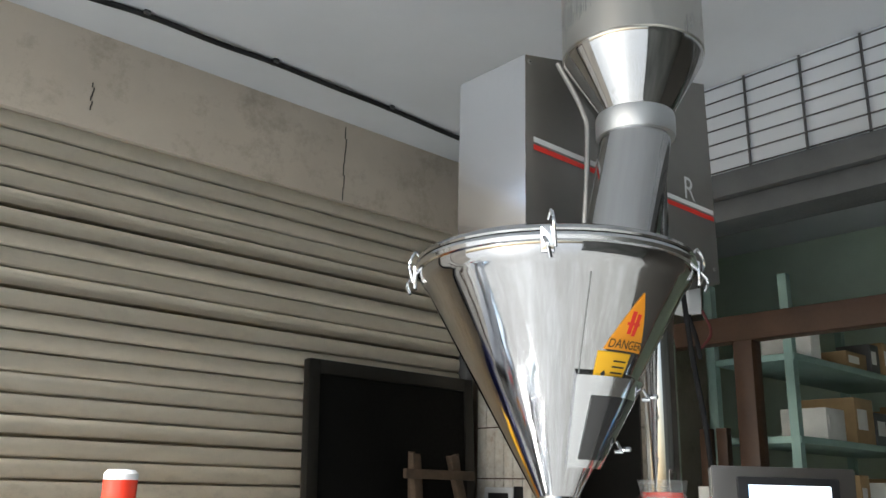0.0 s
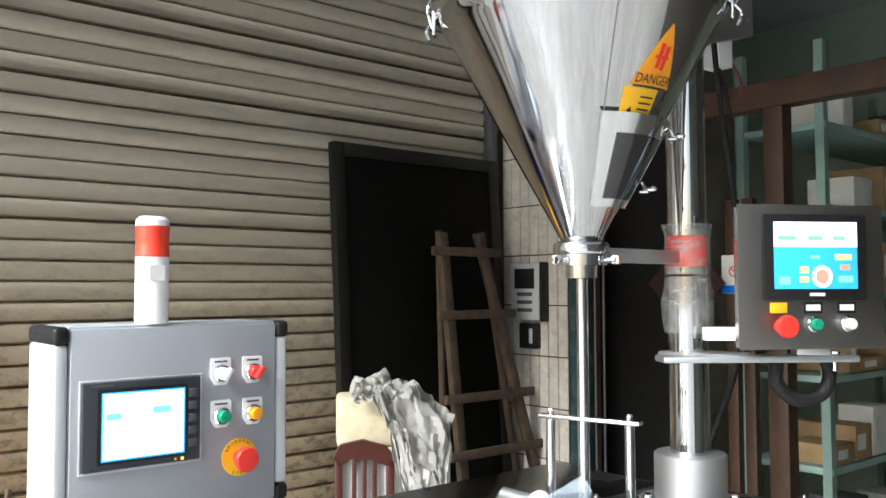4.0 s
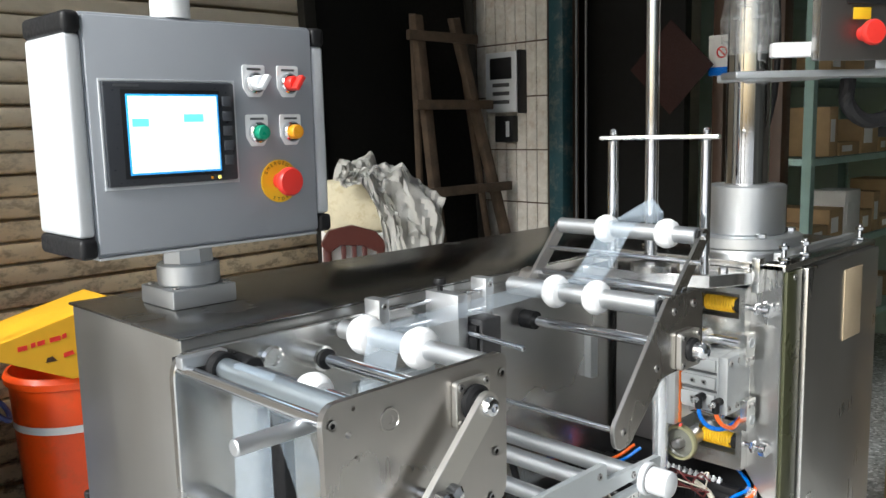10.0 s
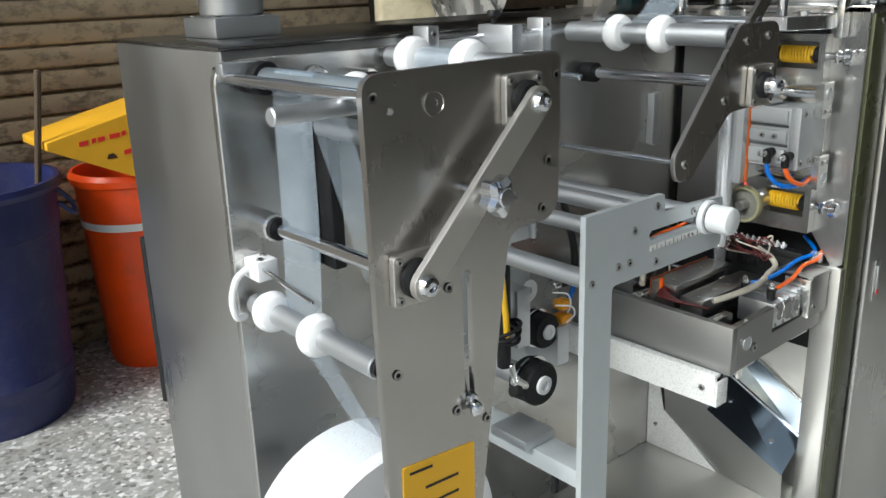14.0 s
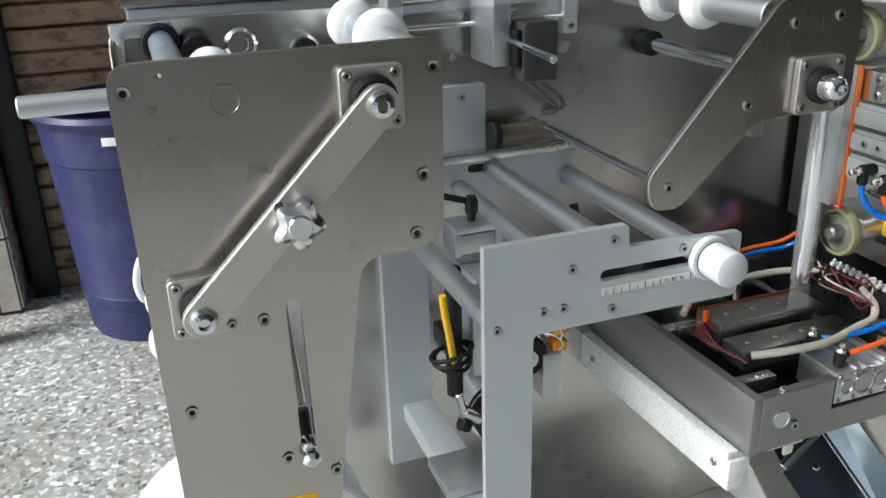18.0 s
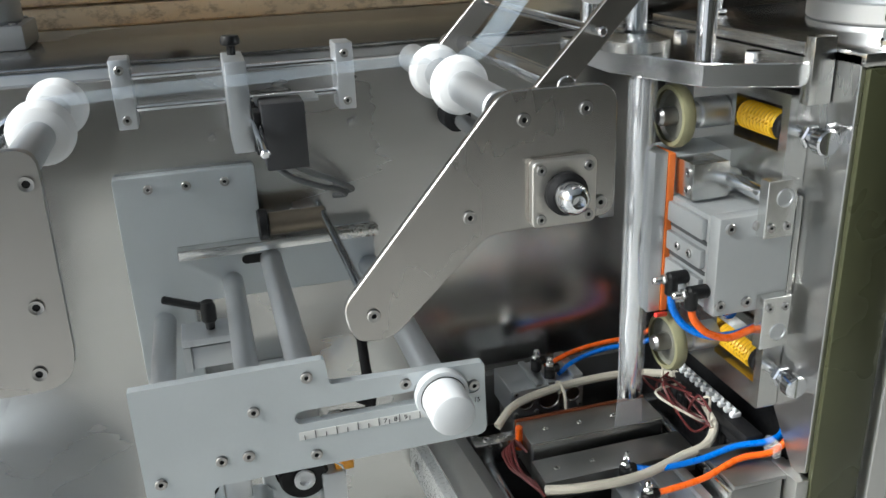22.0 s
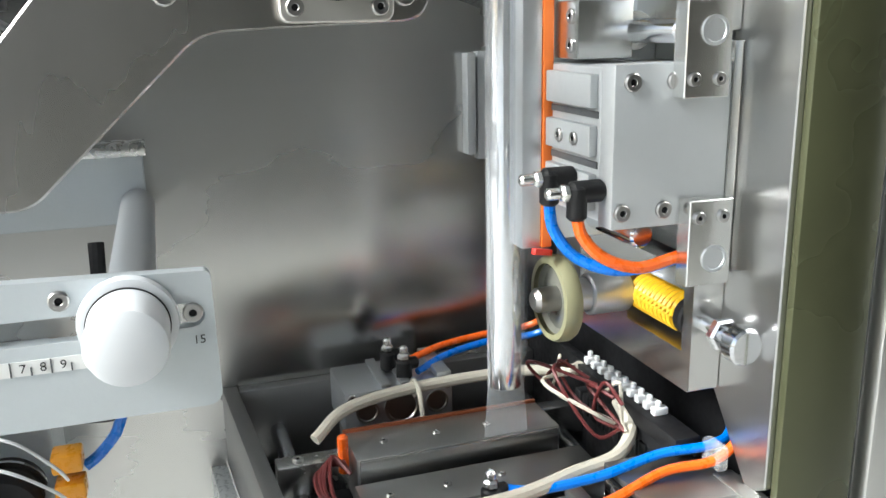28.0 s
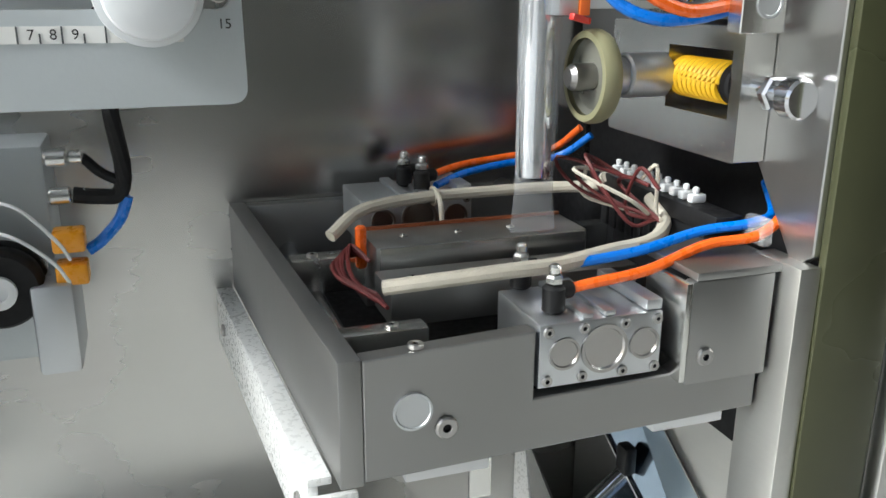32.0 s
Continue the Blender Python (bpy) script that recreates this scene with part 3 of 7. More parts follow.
rack = thing("storage_rack", (4.4, 2.0, 0), "grey green steel storage rack loaded with cartons", "rack")
for x in (3.6, 5.0):
    for y in (1.8, 2.18):
        part("upright", joined(box(x, x + 0.04, y, y + 0.003, 0, 2.6, 0), box(x, x + 0.003, y, y + 0.04, 0, 2.6, 0)), RACK, rack)
shelf_z = (0.35, 0.75, 1.14, 1.5, 1.88, 2.24)
for z in shelf_z:
    part("shelf", box(3.605, 5.04, 1.795, 2.185, z - 0.03, z, 0.002), RACK, rack)
rng = random.Random(4)
for z in shelf_z:
    x = 3.66
    while x < 4.9:
        w, d, h = rng.uniform(0.08, 0.24), rng.uniform(0.15, 0.3), rng.uniform(0.06, 0.24)
        if rng.random() < 0.8:
            m = (CARD, CARD, CARD, PAPER, BEAM_GREY)[rng.randrange(5)]
            cn = solo("carton", box(x, x + w, 1.81, 1.81 + d, z + 0.001, z + h, 0.004), m, "small cardboard carton on the steel rack", "carton", group="cartons on the rack")
            part("label", box(x + w * 0.1, x + w * 0.6, 1.8075, 1.8095, z + h * 0.3, z + h * 0.75, 0), PAPER, cn, "white carton label")
        x += w + rng.uniform(0.01, 0.06)
for i, (x, y, r, h) in enumerate(((2.78, 0.98, 0.2, 0.93),)):
    drum = thing("fibre_drum", (x, y, 0), "tan fibre drum with a dark blue band", "drum", "fibre drums")
    part("wall", lathe([(0, 0), (r, 0), (r, h), (r - 0.008, h), (r - 0.008, h - 0.02), (0, h - 0.02)], Matrix.Translation((x, y, 0)), 40), CARD, drum)
    part("band", lathe([(r + 0.001, h * 0.72), (r + 0.003, h * 0.72), (r + 0.003, h * 0.76), (r + 0.001, h * 0.76)], Matrix.Translation((x, y, 0)), 40), BIN_BLUE, drum)
    part("hoop", lathe([(r + 0.001, h - 0.02), (r + 0.006, h - 0.015), (r + 0.006, h), (r, h + 0.003)], Matrix.Translation((x, y, 0)), 40), BAR_GREY, drum)

# cable along the ceiling, with clips
cab = thing("ceiling_cable", (1.5, 2.84, 3.26), "black cable clipped along the ceiling", "cable")
cpts = [(0.2, 2.93, 3.268), (0.7, 2.881, 3.266), (0.976, 2.841, 3.266), (1.25, 2.825, 3.255), (1.51, 2.83, 3.266), (1.8, 2.82, 3.256), (2.116, 2.839, 3.266), (2.5, 2.855, 3.262), (2.96, 2.87, 3.266)]
part("cable", hose(cpts, 0.011, 8, 6), RUBBER, cab)
for i in (2, 4, 6):
    x, y, z = cpts[i]
    part("clip", box(x - 0.012, x + 0.012, y - 0.02, y + 0.02, 3.262, 3.2795, 0.003), BAR_GREY, cab)

# door leaf leaning on the shutter
leaf = thing("door_leaf", (2.38, 3.05, 0), "black framed door leaf leaning against the shutter", "door")
lm = pose(2.415, 2.98, 0, -3.6, 0, 0)
part("panel", moved(box(-0.44, 0.44, -0.012, 0.012, 0.05, 2.1, 0.002), lm), BOARD, leaf)
for x0, x1, z0, z1 in ((-0.475, -0.42, 0, 2.15), (0.42, 0.475, 0, 2.15), (-0.42, 0.42, 2.09, 2.15), (-0.42, 0.42, 0, 0.07)):
    part("frame_bar", moved(box(x0, x1, -0.022, 0.022, z0, z1, 0.003), lm), BOARD_FRAME, leaf)

# step ladder
lad = thing("step_ladder", (2.75, 2.94, 0), "old weathered timber step ladder standing open", "ladder")
for xt, xb in ((2.408, 2.54), (2.625, 3.13)):
    bm = box(-0.024, 0.024, -0.018, 0.018, 0, 1.0, 0.006)
    p0, p1 = Vector((xb, 2.87, 0.0)), Vector((xt, 2.945, 1.77))
    for v in bm.verts:
        v.co = p0 + (p1 - p0) * v.co.z + Vector((v.co.x, v.co.y, 0))
    part("stile", bm, WOOD, lad)
for xt, xb in ((2.42, 2.5), (2.68, 3.05)):
    part("rear_leg", rod((xb, 3.02, 0.0), (xt, 2.98, 1.78), 0.016, 8), WOOD, lad)
for z in (0.3, 0.55, 0.79, 1.037, 1.403, 1.683):
    f = z / 1.77
    xa, xb = 2.54 + (2.408 - 2.54) * f, 3.13 + (2.625 - 3.13) * f
    y = 2.87 + 0.075 * f
    part("rung", box(xa - 0.08, xb + 0.09, y - 0.034, y - 0.012, z - 0.018, z + 0.022, 0.004), WOOD, lad)

# electricity meter and switch on the pillar
met = thing("wall_meter", (2.955, 2.935, 1.37), "grey wall meter box with a dark window and dials", "meter")
part("case", box(2.915, 2.968, 2.845, 3.03, 1.372, 1.64, 0.006), EDGE_GREY, met)
part("cover", box(2.92, 2.9678, 2.825, 2.844, 1.365, 1.645, 0.003), BLACK, met)
part("window", box(2.911, 2.9148, 2.87, 3.0, 1.52, 1.615, 0.002), BLACK, met)
for k in range(3):
    part("dial", box(2.912, 2.9148, 2.885, 2.985, 1.485 - k * 0.038, 1.502 - k * 0.038, 0.001), BAR_GREY, met)
sw = thing("wall_switch", (2.96, 2.92, 1.23), "small dark switch box below the meter", "switch")
part("case", box(2.93, 2.968, 2.88, 2.99, 1.235, 1.355, 0.004), BLACK, sw)
part("rocker", box(2.926, 2.9298, 2.9, 2.92, 1.26, 1.33, 0.001), EDGE_GREY, sw)

# chair with foam block and cloth, turned a little towards the shop front
CH = pose(1.635, 2.59, 0, 0, 0, -32)
ch = thing("chair", (1.7, 2.6, 0), "dark red wooden chair with a slatted back", "chair")
part("top_rail", moved(outline(rounded([(-0.015, 0.94), (0.01, 0.985), (0.09, 1.0), (0.17, 0.975), (0.205, 0.93), (0.185, 0.9), (0.12, 0.93), (0.05, 0.935), (0.005, 0.905)], 0.015), -0.035, -0.01, 0.003), CH), CHAIRWOOD, ch)
for x0, x1 in ((-0.008, 0.02), (0.17, 0.198)):
    part("back_post", moved(box(x0, x1, -0.035, -0.01, 0, 0.93, 0.005), CH), CHAIRWOOD, ch)
for x in (0.06, 0.095, 0.13):
    part("back_slat", moved(box(x - 0.008, x + 0.008, -0.03, -0.015, 0.46, 0.94, 0.003), CH), CHAIRWOOD, ch)
part("seat", moved(box(-0.02, 0.4, -0.035, 0.33, 0.43, 0.46, 0.01), CH), CHAIRWOOD, ch)
for x in (0.0, 0.36):
    part("front_leg", moved(box(x, x + 0.03, 0.28, 0.31, 0, 0.4298, 0.004), CH), CHAIRWOOD, ch)
solo("white_carton", moved(box(0.012, 0.4, 0.0, 0.3, 0.461, 0.965, 0.01), CH), PAPER, "white carton standing on the chair", "carton")
solo("foam_block", moved(box(0.0, 0.24, -0.005, 0.2, 0.9655, 1.14, 0.02, 3), CH), FOAM, "stained cream foam block on the carton", "foam block")
bm = bmesh.new()
NX, NY = 44, 48
cloth = [[None] * NY for _ in range(NX)]
for i in range(NX):
    for j in range(NY):
        u, v = i / (NX - 1), j / (NY - 1)
        drop = 0.04 + 0.4 * min(1.0, max(0.0, (u - 0.2) * 2.6))
        top = 1.155 if u < 0.45 else 1.155 - (u - 0.45) ** 1.5 * 0.42
        x = 0.06 + 0.34 * u
        if v < 0.35:
            y, z = 0.17 - 0.19 * (v / 0.35), top + 0.05 * math.sin(math.pi * v / 0.45)
        else:
            f = (v - 0.35) / 0.65
            y, z = -0.02 - 0.02 * math.sin(f * 2.5), top + 0.03 - f * drop
        w, w2 = noise.noise(Vector((u * 4.5, v * 5.0, 1.7))), noise.noise(Vector((u * 9, v * 12.0, 7.7)))
        w3 = noise.noise(Vector((u * 21, v * 26.0, 3.1)))
        fold = math.sin((u * 1.2 + 0.45 * v) * 13 + 5.5 * w)
        y -= 0.008 * max(0.0, fold) * (0.4 + v) + 0.05 * abs(w2) + 0.022 * abs(w3) + 0.05 * max(0.0, w)
        z += 0.05 * w * (1 - v) + 0.034 * w2 + 0.012 * w3
        x += 0.02 * w + 0.008 * w2
        cloth[i][j] = bm.verts.new((x, y, z))
for i in range(NX - 1):
    for j in range(NY - 1):
        bm.faces.new((cloth[i][j], cloth[i + 1][j], cloth[i + 1][j + 1], cloth[i][j + 1]))
bmesh.ops.solidify(bm, geom=list(bm.faces), thickness=0.004)
solo("draped_cloth", moved(bm, CH), CLOTH, "crumpled dirty white cloth over the foam block", "cloth")

# bins, carton and stick beside the machine
blue = thing("blue_bin", (0.39, 2.835, 0), "large navy blue plastic bin, open, with a rolled rim", "bin")
m = Matrix.Translation((0.39, 2.835, 0))
part("shell", lathe([(0, 0), (0.205, 0), (0.212, 0.02), (0.217, 0.1), (0.221, 0.105), (0.224, 0.14), (0.221, 0.145), (0.243, 0.53), (0.248, 0.535), (0.251, 0.58), (0.25, 0.585), (0.256, 0.655), (0.25, 0.655), (0.21, 0.03), (0, 0.03)], m, 56), BIN_BLUE, blue)
part("rim", lathe([(0.25, 0.648), (0.266, 0.644), (0.272, 0.658), (0.265, 0.672), (0.25, 0.672), (0.25, 0.648)], m, 56), BIN_BLUE, blue)
part("handle", hose([(0.615, 2.72, 0.64), (0.645, 2.70, 0.6), (0.64, 2.66, 0.575), (0.6, 2.66, 0.61)], 0.007, 8), BIN_BLUE, blue)
part("sticker", moved(box(-0.03, 0.03, -0.001, 0.001, 0, 0.022, 0.0005), pose(0.335, 2.5825, 0.6, -4, 0, -12)), PAPER, blue, "torn white sticker")
solo("stick", rod((0.5, 2.8, 0.04), (0.63, 2.75, 0.95), 0.009, 8), WOOD, "thin brown stick leaning in the blue bin", "stick")
orange = thing("orange_bin", (0.905, 2.93, 0), "bright orange plastic bin with a pale band", "bin")
m = Matrix.Translation((0.905, 2.93, 0))
part("shell", lathe([(0, 0), (0.138, 0), (0.143, 0.02), (0.174, 0.585), (0.184, 0.59), (0.188, 0.61), (0.18, 0.625), (0.172, 0.625), (0.138, 0.03), (0, 0.03)], m, 48), BIN_ORANGE, orange)
part("tape", lathe([(0.1692, 0.455), (0.1697, 0.455), (0.1707, 0.478), (0.1702, 0.478)], m, 48), PAPER, orange, "band of white tape")
cart = solo("yellow_carton", outline(rounded([(0.615, 0.735), (0.84, 0.628), (0.98, 0.628), (0.98, 0.842), (0.615, 0.757)], 0.004), 2.735, 2.96, 0.002), CARTON_Y, "yellow printed carton tilted on the orange bin", "carton")
for k, (x, w) in enumerate(((0.70, 0.025), (0.735, 0.012), (0.752, 0.02), (0.785, 0.03), (0.82, 0.012))):
    part("print_bar", outline([(x, 0.735 + 0.12 * (x - 0.7)), (x + w, 0.737 + 0.12 * (x - 0.7)), (x + w, 0.75 + 0.12 * (x - 0.7)), (x, 0.748 + 0.12 * (x - 0.7))], 2.7335, 2.7348, 0), RED, cart)
part("print_bar", outline([(0.77, 0.69), (0.80, 0.69), (0.79, 0.705), (0.775, 0.703)], 2.7335, 2.7348, 0), BROWN, cart)
part("print_bar", outline([(0.82, 0.695), (0.85, 0.70), (0.845, 0.712), (0.82, 0.708)], 2.7335, 2.7348, 0), RED, cart)
solo("timber_pole", rod((-0.17, 2.79, 0.0), (-0.32, 3.04, 1.6), 0.03, 10), WOOD, "dark rough timber pole leaning by the pillar", "pole")


# ---- the machine: cabinets ----
cabinet = thing("machine_cabinet", (0.86, 1.4, 0.0), "brushed stainless machine cabinet, its flat top darkened in colour", "cabinet")
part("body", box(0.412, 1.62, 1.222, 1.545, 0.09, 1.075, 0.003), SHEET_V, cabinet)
# lower base than the other sheets stands in for the dark back reflected here
part("top", box(0.408, 1.622, 1.219, 1.548, 1.0752, 1.079, 0.001), steel("top_sheet_dark_reflection", (0.3, 0.295, 0.285), 0.16, (3, 40, 3), 0.0, 0.14), cabinet)
for x in (0.5, 1.5):
    for y in (1.28, 1.48):
        part("foot", lathe([(0, 0), (0.03, 0), (0.03, 0.012), (0.012, 0.02), (0.012, 0.0898), (0, 0.0898)], Matrix.Translation((x, y, 0))), CHROME, cabinet)
part("front_panel", outline(rounded([(0.39, 0.25), (1.285, 0.25), (1.285, 1.066), (0.39, 1.066)], [0.01, 0.01, 0.01, 0.03]), 1.2, 1.212, 0.0015), SHEET, cabinet, "brushed stainless front panel with a rounded corner")
part("seal_strip", box(0.4, 1.27, 1.2122, 1.2218, 0.26, 1.058, 0.001), RUBBER, cabinet)
part("side_handle", joined(rod((0.424, 1.572, 0.5), (0.424, 1.572, 0.78), 0.008, 12), rod((0.424, 1.572, 0.52), (0.428, 1.5455, 0.52), 0.006, 10), rod((0.424, 1.572, 0.76), (0.428, 1.5455, 0.76), 0.006, 10)), BLACK, cabinet)
for x, z, r in ((0.52, 1.035, 0.017), (0.757, 1.0, 0.004), (0.9, 1.0, 0.005), (0.905, 1.005, 0.003)):
    part("bearing_cap", lathe([(0, 0), (r, 0), (r, 0.005), (r * 0.8, 0.008), (r * 0.5, 0.008), (r * 0.45, 0.004), (0, 0.004)], Matrix.Translation((x, 1.1998, z)) @ FRONT, 20), NICKEL, cabinet)
part("lower_deck", box(0.72, 1.28, 0.9, 1.1998, 0.256, 0.262, 0.001), WHITE_SHEET, cabinet, "horizontal stainless deck")
part("deck_post", box(0.72, 0.76, 0.905, 0.945, 0.0, 0.2558, 0.002), SHEET_V, cabinet)
part("deck_post", box(1.2, 1.24, 0.905, 0.945, 0.0, 0.2558, 0.002), SHEET_V, cabinet)

tower = thing("tower_cabinet", (1.44, 1.05, 0.0), "stainless tower cabinet with an olive reflecting strip beside its door", "cabinet")
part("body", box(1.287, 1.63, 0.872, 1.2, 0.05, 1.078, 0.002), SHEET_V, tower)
# flat black sheet stands in for the shaded opening in the tower's side
part("opening_shade", box(1.28, 1.2868, 0.91, 1.195, 0.531, 1.07, 0), BLACK, tower)
part("side_flange", outline(rounded([(0.872, 0.7), (0.888, 0.69), (0.928, 0.745), (0.928, 1.088), (0.872, 1.088)], 0.002), 1.248, 1.2565, 0.0008), SHEET_V, tower).matrix_basis = Matrix(((0, 1, 0, 0), (1, 0, 0, 0), (0, 0, 1, 0), (0, 0, 0, 1)))
part("lower_flange", box(1.2375, 1.2517, 0.868, 0.908, 0.05, 0.695, 0.001), WHITE_SHEET, tower, "bright folded lower edge")
part("flange_web", box(1.2518, 1.2865, 0.8725, 0.908, 0.05, 0.69, 0.001), SHEET_V, tower)
part("front_flange", box(1.257, 1.2868, 0.8725, 0.879, 0.7, 1.078, 0.0005), SHEET_V, tower)
part("top_plate", box(1.248, 1.634, 0.868, 1.2, 1.0785, 1.09, 0.002), SHEET, tower)
# strip's dark olive is a reflection put into the colour
part("corner_strip", box(1.252, 1.306, 0.866, 0.8718, 0.05, 1.0782, 0.001), OLIVE, tower, "corner strip with an olive reflection put into its colour")
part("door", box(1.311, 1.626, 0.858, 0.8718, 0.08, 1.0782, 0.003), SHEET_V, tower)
part("name_plate", box(1.46, 1.54, 0.8555, 0.8578, 0.93, 1.055, 0.001), MASONITE, tower, "blank tan paper plate")
latch = part("door_latch", outline(rounded([(1.332, 0.62), (1.352, 0.62), (1.352, 0.69), (1.332, 0.69)], 0.004), 0.855, 0.8578, 0.0005), NICKEL, tower)
part("latch_grip", box(1.337, 0.346 + 1.0, 0.8525, 0.8548, 0.635, 0.68, 0.001), ALU, latch)
part("latch_mark", box(1.337, 1.346, 0.852, 0.8524, 0.632, 0.64, 0), RED, latch, "red latch mark")
screws(tower, [(1.278, 0.866, 1.068)], 0.005)

# ---- control box on its post ----
post = thing("control_post", (0.527, 1.41, 1.079), "cast aluminium post foot carrying the control box", "post")
part("base_block", box(0.478, 0.575, 1.364, 1.461, 1.0792, 1.106, 0.003), ALU, post)
part("round_socket", rod((0.527, 1.41, 1.106), (0.527, 1.41, 1.138), 0.043, 32, 0.003), ALU, post)
part("neck", lathe([(0, 1.138), (0.036, 1.138), (0.034, 1.1645), (0, 1.1645)], Matrix.Translation((0.527, 1.41, 0)), 8), ALU, post)
screws(post, [(0.489, 1.376, 1.1061), (0.564, 1.376, 1.1061), (0.489, 1.45, 1.1061), (0.564, 1.45, 1.1061)], 0.005, UP)

ctrl = thing("control_box", (0.545, 1.405, 1.165), "grey control box with touch screen, push buttons and emergency stop", "control box")
part("case", box(-0.168, 0.168, -0.05, 0.075, 0.0, 0.3, 0.003), BOX_GREY, ctrl, local=True)
part("front_plate", box(-0.166, 0.166, -0.056, -0.0502, 0.004, 0.296, 0.002), BOX_GREY, ctrl, local=True)
for s in (-1, 1):
    a, c = sorted((s * 0.1685, s * 0.19))
    part("side_profile", box(a, c, -0.054, 0.074, 0.026, 0.274, 0.006, 3), EDGE_GREY, ctrl, local=True)
    for z0 in (0.0, 0.274):
        part("corner_cap", box(a - 0.0005, c + 0.001, -0.058, 0.078, z0 - 0.001, z0 + 0.0258, 0.007, 3), BLACK, ctrl, local=True)
part("lower_strip", box(-0.166, 0.166, -0.053, 0.0752, -0.004, -0.0002, 0.001), EDGE_GREY, ctrl, local=True)
bez = part("screen_bezel", box(-0.151, 0.03, -0.064, -0.0562, 0.087, 0.217, 0.003), plain("charcoal_plastic", (0.035, 0.038, 0.045), 0.35), ctrl, local=True)
part("bezel_rim", joined(*[box(*b, 0.0005) for b in ((-0.154, 0.034, -0.059, -0.0563, 0.083, 0.0868), (-0.154, 0.034, -0.059, -0.0563, 0.2172, 0.2205), (-0.154, -0.1512, -0.059, -0.0563, 0.0868, 0.2172), (0.0302, 0.034, -0.059, -0.0563, 0.0868, 0.2172))]), EDGE_GREY, ctrl, local=True)
part("screen_recess", box(-0.13, 0.006, -0.0655, -0.0642, 0.096, 0.207, 0.0005), BLACK, bez, local=True)
part("screen_edge", box(-0.124, 0.0035, -0.06625, -0.0656, 0.1005, 0.2015, 0.0003), SCREEN_B, bez, local=True)
part("screen", box(-0.1215, 0.001, -0.0668, -0.0657, 0.103, 0.199, 0.0005), SCREEN_W, bez, local=True)
for x, z, w in ((-0.118, 0.166, 0.022), (-0.048, 0.171, 0.028)):
    part("screen_mark", box(x, x + w, -0.0672, -0.0669, z - 0.005, z + 0.005, 0), SCREEN_C, bez, local=True)
for k in range(5):
    part("key", box(0.0095, 0.0235, -0.0668, -0.0642, 0.186 - k * 0.0195, 0.199 - k * 0.0195, 0.001), KEY_GREY, bez, local=True)
part("print_bar", box(-0.138, -0.105, -0.0646, -0.0642, 0.2105, 0.2135, 0), BEAM_GREY, bez, local=True)
part("status_light", rod((0.0, -0.0642, 0.092), (0.0, -0.0665, 0.092), 0.0025, 10, 0.0005), SCREEN_Y, bez, local=True)
part("status_light", rod((-0.011, -0.0642, 0.092), (-0.011, -0.0665, 0.092), 0.002, 10, 0.0005), AMBER, bez, local=True)


def push_button(x, z, cap, parent, selector=False):
    plate = part("legend_plate", outline(rounded([(x - 0.018, z - 0.006), (x - 0.01, z - 0.019), (x + 0.01, z - 0.019), (x + 0.018, z - 0.006), (x + 0.018, z + 0.025), (x - 0.018, z + 0.025)], 0.004), -0.0585, -0.0562, 0.0004), WHITE_PL, parent, "white legend plate", local=True)
    part("legend_bar", box(x - 0.011, x + 0.011, -0.0589, -0.0586, z + 0.0175, z + 0.0205, 0), BEAM_GREY, plate, local=True)
    button = part("push_button", lathe([(0.0145, 0), (0.0145, 0.006), (0.0125, 0.0085), (0.011, 0.0085), (0.011, 0.004), (0, 0.004)], Matrix.Translation((x, -0.0586, z)) @ FRONT, 24), CHROME, parent, local=True)
    part("button_cap", lathe([(0, 0), (0.0105, 0), (0.0105, 0.012), (0.009, 0.0145), (0, 0.0155)], Matrix.Translation((x, -0.063, z)) @ FRONT, 24), cap, button, local=True)
    if selector:
        part("selector_grip", moved(box(-0.0035, 0.0035, -0.012, 0, -0.011, 0.011, 0.001), pose(x, -0.0785, z, 0, 35, 0)), cap, button, local=True)


push_button(0.066, 0.218, GREY_PL, ctrl, True)
push_button(0.122, 0.218, RED, ctrl, True)
push_button(0.067, 0.15, GREEN, ctrl)
push_button(0.123, 0.15, AMBER, ctrl)


def emergency_stop(x, y, z, parent, disc=True):
    if disc:
        ring = part("emergency_ring", lathe([(0.012, 0), (0.0305, 0), (0.0305, 0.0025), (0.012, 0.0025)], Matrix.Translation((x, y, z)) @ FRONT, 32), YELLOW, parent, "yellow emergency stop ring", local=True)
        part("ring_print", moved(words("EMERGENCY", 0.0068, 0.024, 150, 30), Matrix.Translation((x, y - 0.0027, z)) @ FRONT), INK, ring, local=True)
        part("ring_print", moved(words("STOP", 0.0068, 0.028, 245, 295, True), Matrix.Translation((x, y - 0.0027, z)) @ FRONT), INK, ring, local=True)
    part("stop_button", lathe([(0, 0), (0.012, 0), (0.012, 0.014), (0.019, 0.018), (0.0205, 0.022), (0.0205, 0.027), (0.018, 0.031), (0, 0.0325)], Matrix.Translation((x, y - 0.0028, z)) @ FRONT, 32), RED, parent, "red mushroom button", local=True)


